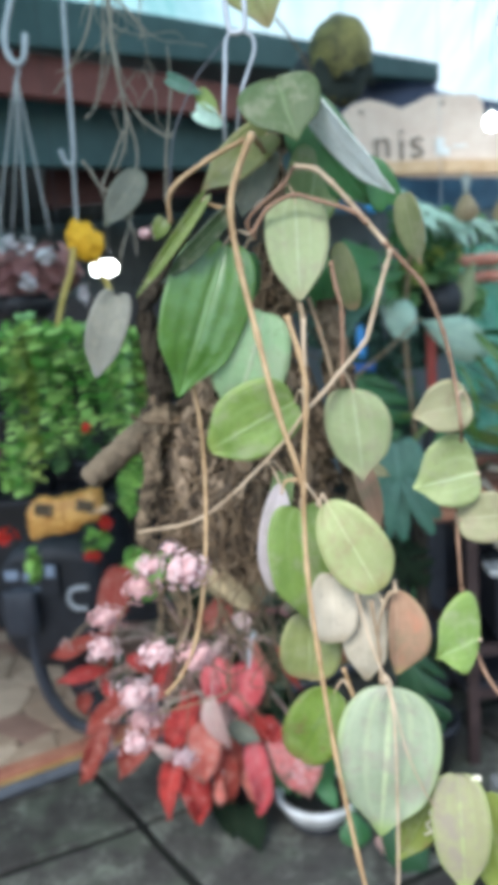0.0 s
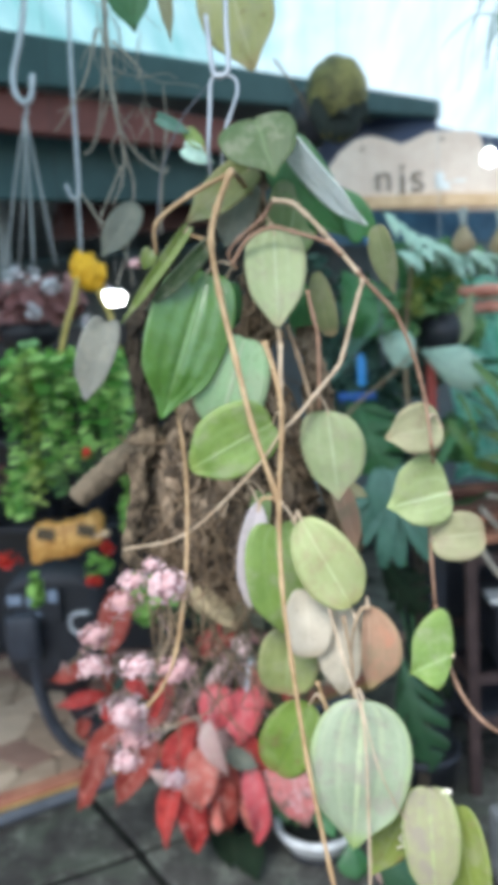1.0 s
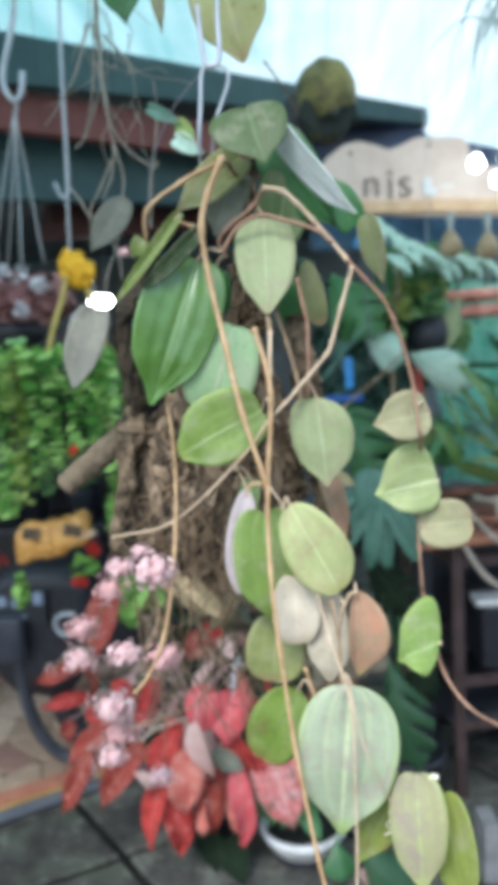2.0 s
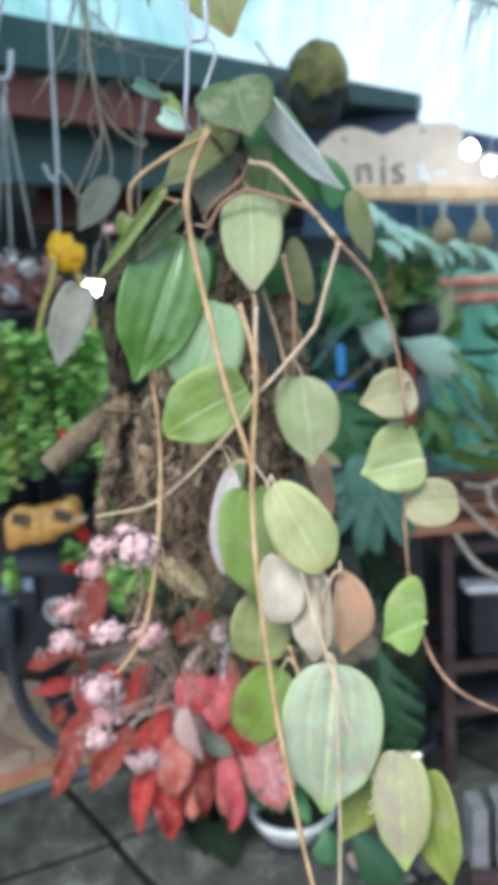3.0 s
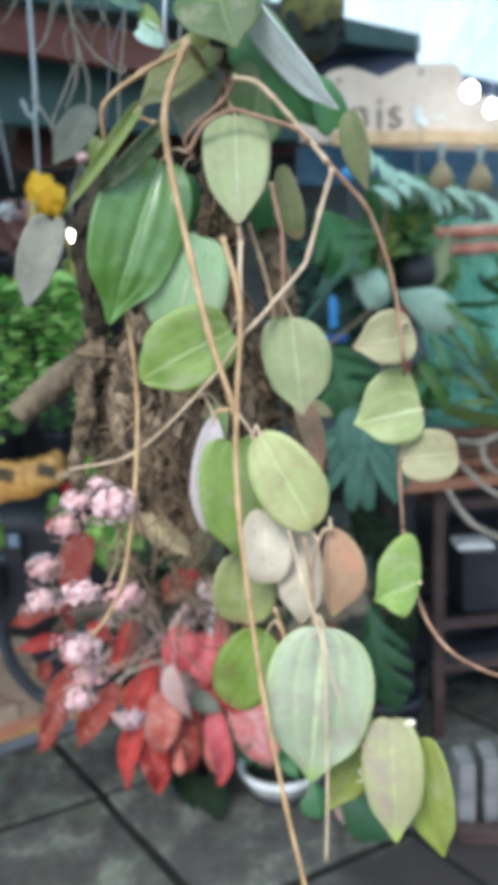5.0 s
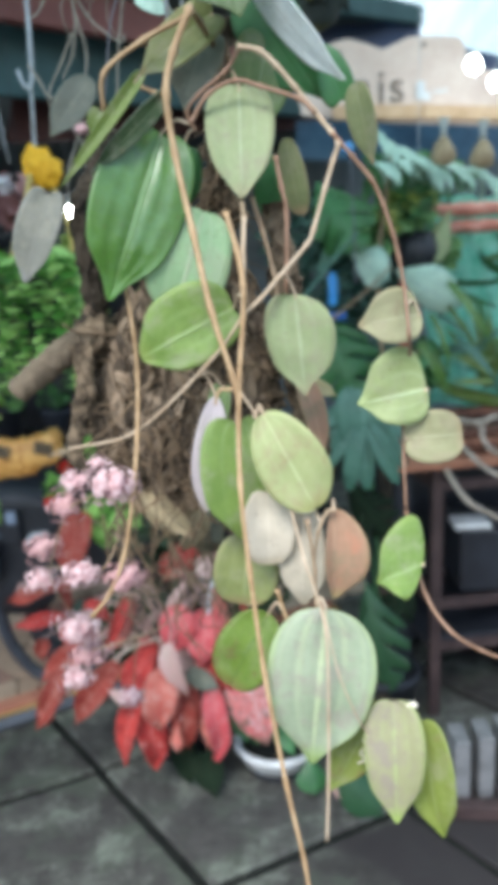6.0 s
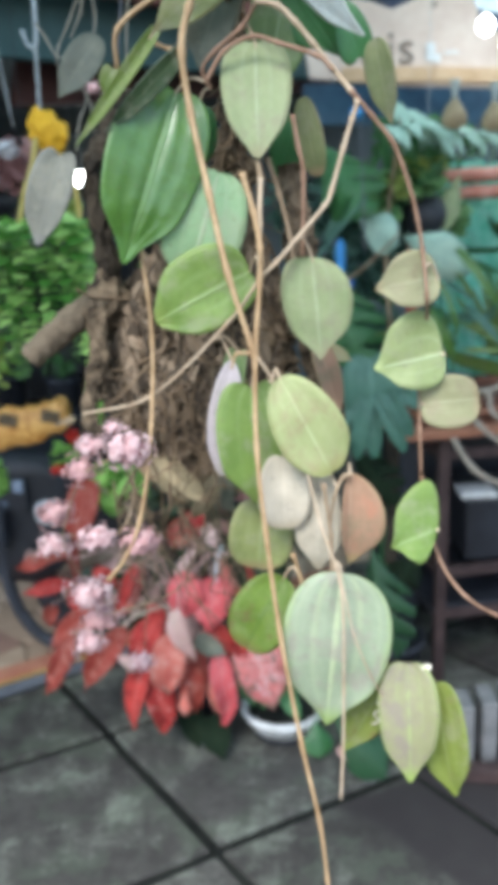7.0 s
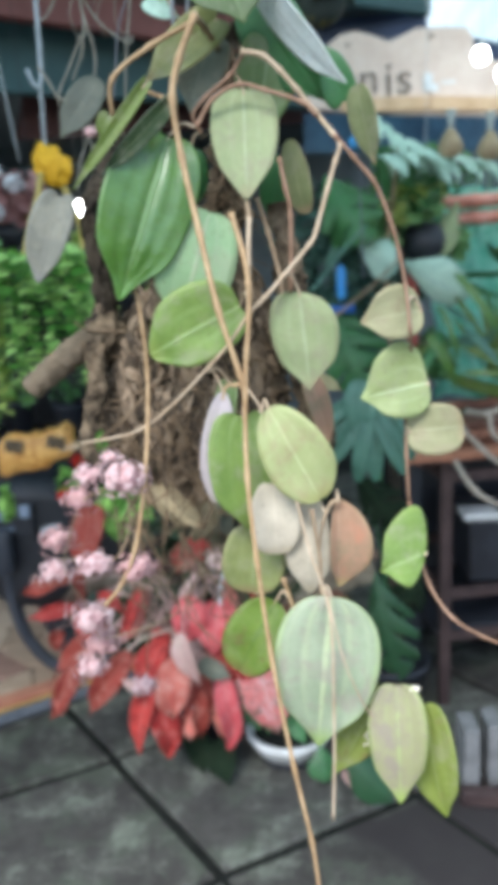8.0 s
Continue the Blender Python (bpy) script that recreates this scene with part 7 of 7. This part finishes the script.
for k in range(15):
    q0 = Vector((-0.371, 2.000, 0.604)) + Vector((xr.uniform(-0.22, 0.4), xr.uniform(-0.05, 0.1), xr.uniform(-0.1, 0.12)))
    q1 = q0 + Vector((xr.uniform(-0.14, 0.14), xr.uniform(-0.05, 0.05), xr.uniform(-0.2, 0.02)))
    part("dry_stalk", tube(bmesh.new(), local(red, [q0, q0.lerp(q1, 0.5) + Vector((0, 0, 0.03)), q1]), 0.003, 0.002, 6, 5), M_STEMGREY if k % 2 else M_FADED, red)
foliage(red, [((-0.355, 2.150, 0.798), (0.06, 0.05, 0.08)), ((-0.306, 2.200, 0.798), (0.05, 0.05, 0.05))], 60, 0.03, M_CLUMP, 41, stretch=0.7)
# Two floor leaves, coloured near black as shade.
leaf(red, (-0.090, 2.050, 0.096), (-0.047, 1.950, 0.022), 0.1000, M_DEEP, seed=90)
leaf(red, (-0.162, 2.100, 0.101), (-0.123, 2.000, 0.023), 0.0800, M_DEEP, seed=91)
stem(red, [rt + Vector((-0.02, 0.05, -0.25)), Vector((-0.302, 2.100, 0.504)), Vector((-0.295, 2.120, 0.755))], 0.006, 0.004, M_STEMGREY)
stem(red, [(-0.331, 1.970, 0.434), (-0.274, 1.970, 0.474), (-0.194, 1.970, 0.504), (-0.171, 1.970, 0.487), (-0.175, 1.970, 0.437)], 0.005, 0.004, M_DRIFT, 0.0)
stem(red, [(-0.044, 1.950, 0.582), (-0.037, 1.950, 0.647), (-0.023, 1.950, 0.686)], 0.005, 0.004, M_CORD, 0.0)

# Added backing plant; its dark leaves stand in for shade between the red ones.
under = thing("dark_filler_plant", (-0.12, 2.62, 0), "added dark filler plant behind the red leaves, shade put into its colour", "potted plant")
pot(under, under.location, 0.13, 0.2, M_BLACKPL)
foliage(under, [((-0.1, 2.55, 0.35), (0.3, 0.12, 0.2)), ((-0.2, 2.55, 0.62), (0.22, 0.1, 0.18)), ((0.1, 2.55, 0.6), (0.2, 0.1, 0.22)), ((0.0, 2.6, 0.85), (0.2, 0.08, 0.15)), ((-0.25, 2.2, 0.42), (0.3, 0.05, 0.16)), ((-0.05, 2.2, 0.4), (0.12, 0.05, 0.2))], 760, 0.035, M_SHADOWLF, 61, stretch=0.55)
foliage(under, [((-0.12, 2.48, 0.55), (0.25, 0.06, 0.25)), ((0.08, 2.48, 0.75), (0.15, 0.06, 0.12))], 90, 0.03, M_MAROON, 62, "withered_foliage", stretch=0.5)
stem(under, [(-0.12, 2.62, 0.18), (-0.1, 2.58, 0.5), (-0.02, 2.58, 0.9)], 0.008, 0.005, M_STEMGREY)

dried = thing("dried_leaf_bundle", (-0.028, 1.250, 1.089), "pale tan dried leaves and twigs below the driftwood", "dry plant")
for b0, t0, w, m, sd, tn in (((-0.040, 1.200, 1.162), (-0.002, 1.150, 1.111), 0.06, M_TAN, 1, 40), ((-0.077, 1.200, 1.144), (0.037, 1.200, 1.088), 0.05, M_RUSSET, 2, 50),
                             ((0.015, 1.200, 1.178), (-0.037, 1.200, 1.068), 0.05, M_RUSSET, 3, 40), ((-0.038, 1.220, 1.099), (0.005, 1.200, 1.080), 0.05, M_RUSSET, 4, 10),
                             ((0.025, 1.250, 1.097), (0.053, 1.200, 1.055), 0.08, M_GREYLEAF, 5, 20), ((-0.015, 1.000, 1.245), (0.027, 1.000, 1.213), 0.06, M_SHADEGR, 6, 20)):
    leaf(dried, b0, t0, w, m, seed=sd, turn=tn, wave=0.12, bend=0.2)
for b0, t0, w, sd, tn in (((-0.026, 1.150, 1.175), (-0.007, 1.120, 1.091), 0.065, 11, 20), ((0.032, 1.180, 1.156), (-0.030, 1.150, 1.101), 0.052, 12, -30), ((-0.038, 1.120, 1.193), (0.021, 1.100, 1.155), 0.0455, 13, 40), ((0.017, 1.200, 1.106), (-0.013, 1.200, 1.041), 0.039, 14, -20)):
    leaf(dried, b0, t0, w, M_TAN, seed=sd, turn=tn, wave=0.16, bend=0.22, fold=0.4)
leaf(dried, (-0.001, 0.870, 1.241), (0.046, 0.860, 1.186), 0.034, M_TAN, seed=15, turn=25, wave=0.16, bend=0.2, fold=0.3)
leaf(dried, (0.045, 0.880, 1.234), (0.010, 0.870, 1.192), 0.026, M_TAN, seed=16, turn=-35, wave=0.16, bend=0.2, fold=0.3)
dr = random.Random(9)
for k in range(34):
    a = Vector((-0.041, 1.250, 1.109)) + Vector((dr.uniform(-0.1, 0.1), dr.uniform(-0.05, 0.05), dr.uniform(-0.05, 0.05)))
    pts = [a]
    for m in range(3):
        pts.append(pts[-1] + Vector((dr.uniform(-0.05, 0.05), dr.uniform(-0.03, 0.03), dr.uniform(-0.11, 0.0))))
    part("twig", tube(bmesh.new(), local(dried, pts), 0.0018, 0.001, 5, 5), M_ROOT, dried)
part("cord", tube(bmesh.new(), local(dried, [Vector((-0.028, 1.250, 1.089)), Vector((0.014, 1.050, 1.200)), Vector((0.038, 0.920, 1.262))]), 0.003, 0.003, 6), M_STEMGREY, dried)

bowl = thing("white_pot_plant", (0.130, 2.119, 0.000), "white bowl pot with a pink and green leaved plant", "potted plant")
part("bowl", lathe(bmesh.new(), [(0.06, 0.018), (0.1, 0.034), (0.124, 0.075), (0.132, 0.088), (0.128, 0.1), (0.118, 0.1), (0.108, 0.08), (0.01, 0.07)], (0, 0, 0), 32), M_WHITEPL, bowl)
part("saucer", lathe(bmesh.new(), [(0.07, 0.0), (0.09, 0.006), (0.094, 0.018), (0.088, 0.019), (0.01, 0.018)], (0, 0, 0), 28), M_BLACKPL, bowl, "black saucer under the bowl")
part("soil", lathe(bmesh.new(), [(0.108, 0.078), (0.106, 0.086), (0.01, 0.09)], (0, 0, 0), 24), M_EARTH, bowl)
for b0, t0, w, m, sd, tn in (((0.129, 2.050, 0.197), (0.180, 1.980, 0.126), 0.0597, M_MONSTD, 5, 10), ((0.098, 2.050, 0.252), (0.069, 2.020, 0.138), 0.0746, M_MONSTD, 6, 0), ((0.048, 2.000, 0.379), (0.103, 1.950, 0.184), 0.15, M_VARIEG, 1, 0), ((0.096, 2.050, 0.402), (0.130, 2.000, 0.264), 0.0821, M_REDLEAF, 2, 20),
                             ((0.133, 2.100, 0.293), (0.176, 2.050, 0.160), 0.0821, M_MONSTD, 3, 10), ((0.030, 2.100, 0.206), (0.044, 2.050, 0.128), 0.0895, M_MONSTD, 4, 0)):
    leaf(bowl, b0, t0, w, m, seed=sd, turn=tn, bend=0.1, fold=0.2)
    stem(bowl, [Vector(bowl.location) + Vector((0, 0, 0.07)), Vector(bowl.location).lerp(Vector(b0), 0.6) + Vector((0, 0.03, 0.06)), b0], 0.004, 0.003, M_FADED, 0.0)

# ---- orange wood ornament and the dark things behind it ----
orn = thing("wooden_ornament", (-0.537, 2.100, 0.987), "orange varnished carved wooden ornament hung by a cord", "ornament")
bm = bmesh.new()
oa, ob2 = Vector((-0.650, 2.100, 0.980)) - orn.location, Vector((-0.443, 2.100, 1.025)) - orn.location
rows = []
for k in range(15):
    s = k / 14
    p = oa.lerp(ob2, s) + Vector((0, 0, 0.006 * math.sin(9 * s)))
    h = (0.056 - 0.008 * s) * (0.8 if k in (0, 14) else 1)
    row = []
    for a in range(12):
        t = 2 * math.pi * a / 12
        cx, cz = math.cos(t), math.sin(t)
        row.append(bm.verts.new(p + Vector((0, 0.032 * math.copysign(abs(cx) ** 0.5, cx), h * math.copysign(abs(cz) ** 0.3, cz) + 0.016 * noise.noise(Vector((k * 0.5, a * 0.4, 1)))))))
    rows.append(row)
for r, s in zip(rows, rows[1:]):
    for a in range(12):
        bm.faces.new((r[a], r[(a + 1) % 12], s[(a + 1) % 12], s[a]))
bm.faces.new(rows[0][::-1])
bm.faces.new(rows[-1])
bmesh.ops.recalc_face_normals(bm, faces=bm.faces)
part("body", bm, M_ORANGE, orn)
part("tail", tube(bmesh.new(), local(orn, [(-0.472, 2.080, 1.010), (-0.436, 2.080, 1.013), (-0.419, 2.080, 1.019)]), 0.016, 0.006, 8), M_RAWWOOD, orn, "pale carved end")
for q in ((-0.482, 2.060, 1.028), (-0.600, 2.060, 1.022)):
    bm = bmesh.new()
    box(bm, (0.05, 0.02, 0.032), Vector(q) + Vector((0, 0.008, 0)) - orn.location, Matrix.Rotation(0.2, 4, "Y"), 0.004)
    part("inlay", bm, M_BARK, orn, "dark brown inlay", smooth=False)
part("cord", tube(bmesh.new(), local(orn, [(-0.554, 2.100, 1.050), (-0.531, 2.100, 1.244), (-0.492, 2.100, 1.645)] + [Vector((-0.492, 2.1, 3.04))]), 0.0008, 0.0008, 5), M_BLACKPL, orn)

flowers = thing("red_flower_pot", (-0.841, 2.400, 0.760), "dark pot with small red flowers", "potted plant")
foliage(flowers, [((-0.828, 2.350, 0.881), (0.05, 0.04, 0.025)), ((-0.685, 2.300, 0.944), (0.025, 0.03, 0.015)), ((-0.537, 2.300, 0.808), (0.02, 0.02, 0.015)), ((-0.491, 2.300, 0.916), (0.015, 0.02, 0.02))], 70, 0.014, M_REDFL, 51, "red_flower")
foliage(flowers, [((-0.729, 2.300, 0.789), (0.02, 0.03, 0.06)), ((-0.537, 2.350, 0.839), (0.05, 0.04, 0.06)), ((-0.813, 2.400, 1.084), (0.04, 0.05, 0.1)), ((-0.389, 2.200, 1.034), (0.02, 0.03, 0.08))], 150, 0.016, M_CLUMP, 52)

M_PLATEBAR = plain("pale_blue_grey_paint", (0.16, 0.2, 0.27), (0.3, 0.36, 0.45), 30, 0.6)
scoot = thing("parked_scooter", (-0.743, 2.688, 0.000), "black parked scooter seen from behind", "scooter")
bm = bmesh.new()
bmesh.ops.create_cube(bm, size=1.0)
bmesh.ops.subdivide_edges(bm, edges=bm.edges, cuts=5, use_grid_fill=True)
cb = Vector((-0.790, 2.900, 0.540)) - scoot.location
for vert in bm.verts:
    q = vert.co * 2
    f = 1 - 0.25 * (q.x ** 2 * q.z ** 2)
    vert.co = Vector((q.x * 0.19 * f, q.y * 0.3, q.z * 0.24 * f)) + cb
part("body", bm, M_BLACKPL, scoot)
bm = bmesh.new()
box(bm, (0.12, 0.05, 0.17), Vector((-0.883, 2.550, 0.533)) - scoot.location, None, 0.02)
part("side_box", bm, M_SLATE, scoot, "slate grey side box")
part("mudguard", tube(bmesh.new(), local(scoot, [(-0.873, 2.620, 0.427), (-0.866, 2.620, 0.294), (-0.828, 2.620, 0.157), (-0.742, 2.620, 0.051), (-0.615, 2.620, 0.035)]), 0.026, 0.022, 12, 6), M_SLATE, scoot, "curved slate mudguard")
part("tyre", tube(bmesh.new(), local(scoot, [(-0.770, 2.720, 0.469), (-0.767, 2.720, 0.287), (-0.737, 2.720, 0.147), (-0.639, 2.720, 0.013), (-0.506, 2.720, 0.020)]), 0.05, 0.045, 12, 6), M_BLACKPL, scoot)
bm = bmesh.new()
box(bm, (0.2, 0.012, 0.12), Vector((-0.847, 2.580, 0.636)) - scoot.location, None, 0.003)
plate = part("plate", bm, M_BLACKPL, scoot, "black plate with pale bars", smooth=False)
for q, w, h in (((-0.912, 2.570, 0.664), 0.05, 0.035), ((-0.852, 2.570, 0.657), 0.035, 0.03), ((-0.772, 2.570, 0.674), 0.035, 0.045), ((-0.867, 2.570, 0.609), 0.1, 0.012)):
    bm = bmesh.new()
    box(bm, (w, 0.006, h), Vector(q) - scoot.location, None, 0.001)
    part("plate_bar", bm, M_PLATEBAR, plate, smooth=False)
ring = thing("white_cup", (-0.593, 2.300, 0.670), "white cup hanging on its side", "cup")
part("cup_body", tube(bmesh.new(), [(0.03, 0, 0.035), (-0.02, 0, 0.03), (-0.035, 0, 0.0), (-0.02, 0, -0.03), (0.02, 0, -0.035)], 0.007, 0.006, 8), M_WIRE, ring)

shelf = thing("dark_shelf", (-0.9, 3.5, 0), "dark shelf of black pots at the back of the shed", "shelf")
for z in (0.75, 1.15, 1.5):
    bm = bmesh.new()
    box(bm, (1.8, 0.4, 0.03), (0, 0, z), None, 0.003)
    part("board", bm, M_BLACKPL, shelf, smooth=False)
for x in (-0.88, 0.88):
    bm = bmesh.new()
    box(bm, (0.04, 0.4, 1.7), (x, 0, 0.85), None, 0.003)
    part("upright", bm, M_BLACKPL, shelf, smooth=False)
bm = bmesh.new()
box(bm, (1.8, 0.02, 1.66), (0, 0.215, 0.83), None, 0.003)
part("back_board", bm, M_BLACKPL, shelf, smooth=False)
pr = random.Random(2)
for k in range(12):
    p = thing("black_pot", (-1.55 + 0.24 * (k % 6), 3.5, (0.765, 1.165)[k // 6]), "black plastic nursery pot on the shelf", "pot", "pots on the shelf")
    pot(p, p.location, pr.uniform(0.06, 0.085), pr.uniform(0.12, 0.17), M_BLACKPL if k % 3 else M_SLATE, "pot_body")
    foliage(p, [(Vector(p.location) + Vector((0, -0.02, 0.2)), (0.09, 0.07, 0.07))], 40, 0.026, (M_CLUMPD, M_MAROON, M_CLUMP)[k % 3], 200 + k, stretch=0.6)

pavers()
flagstones()
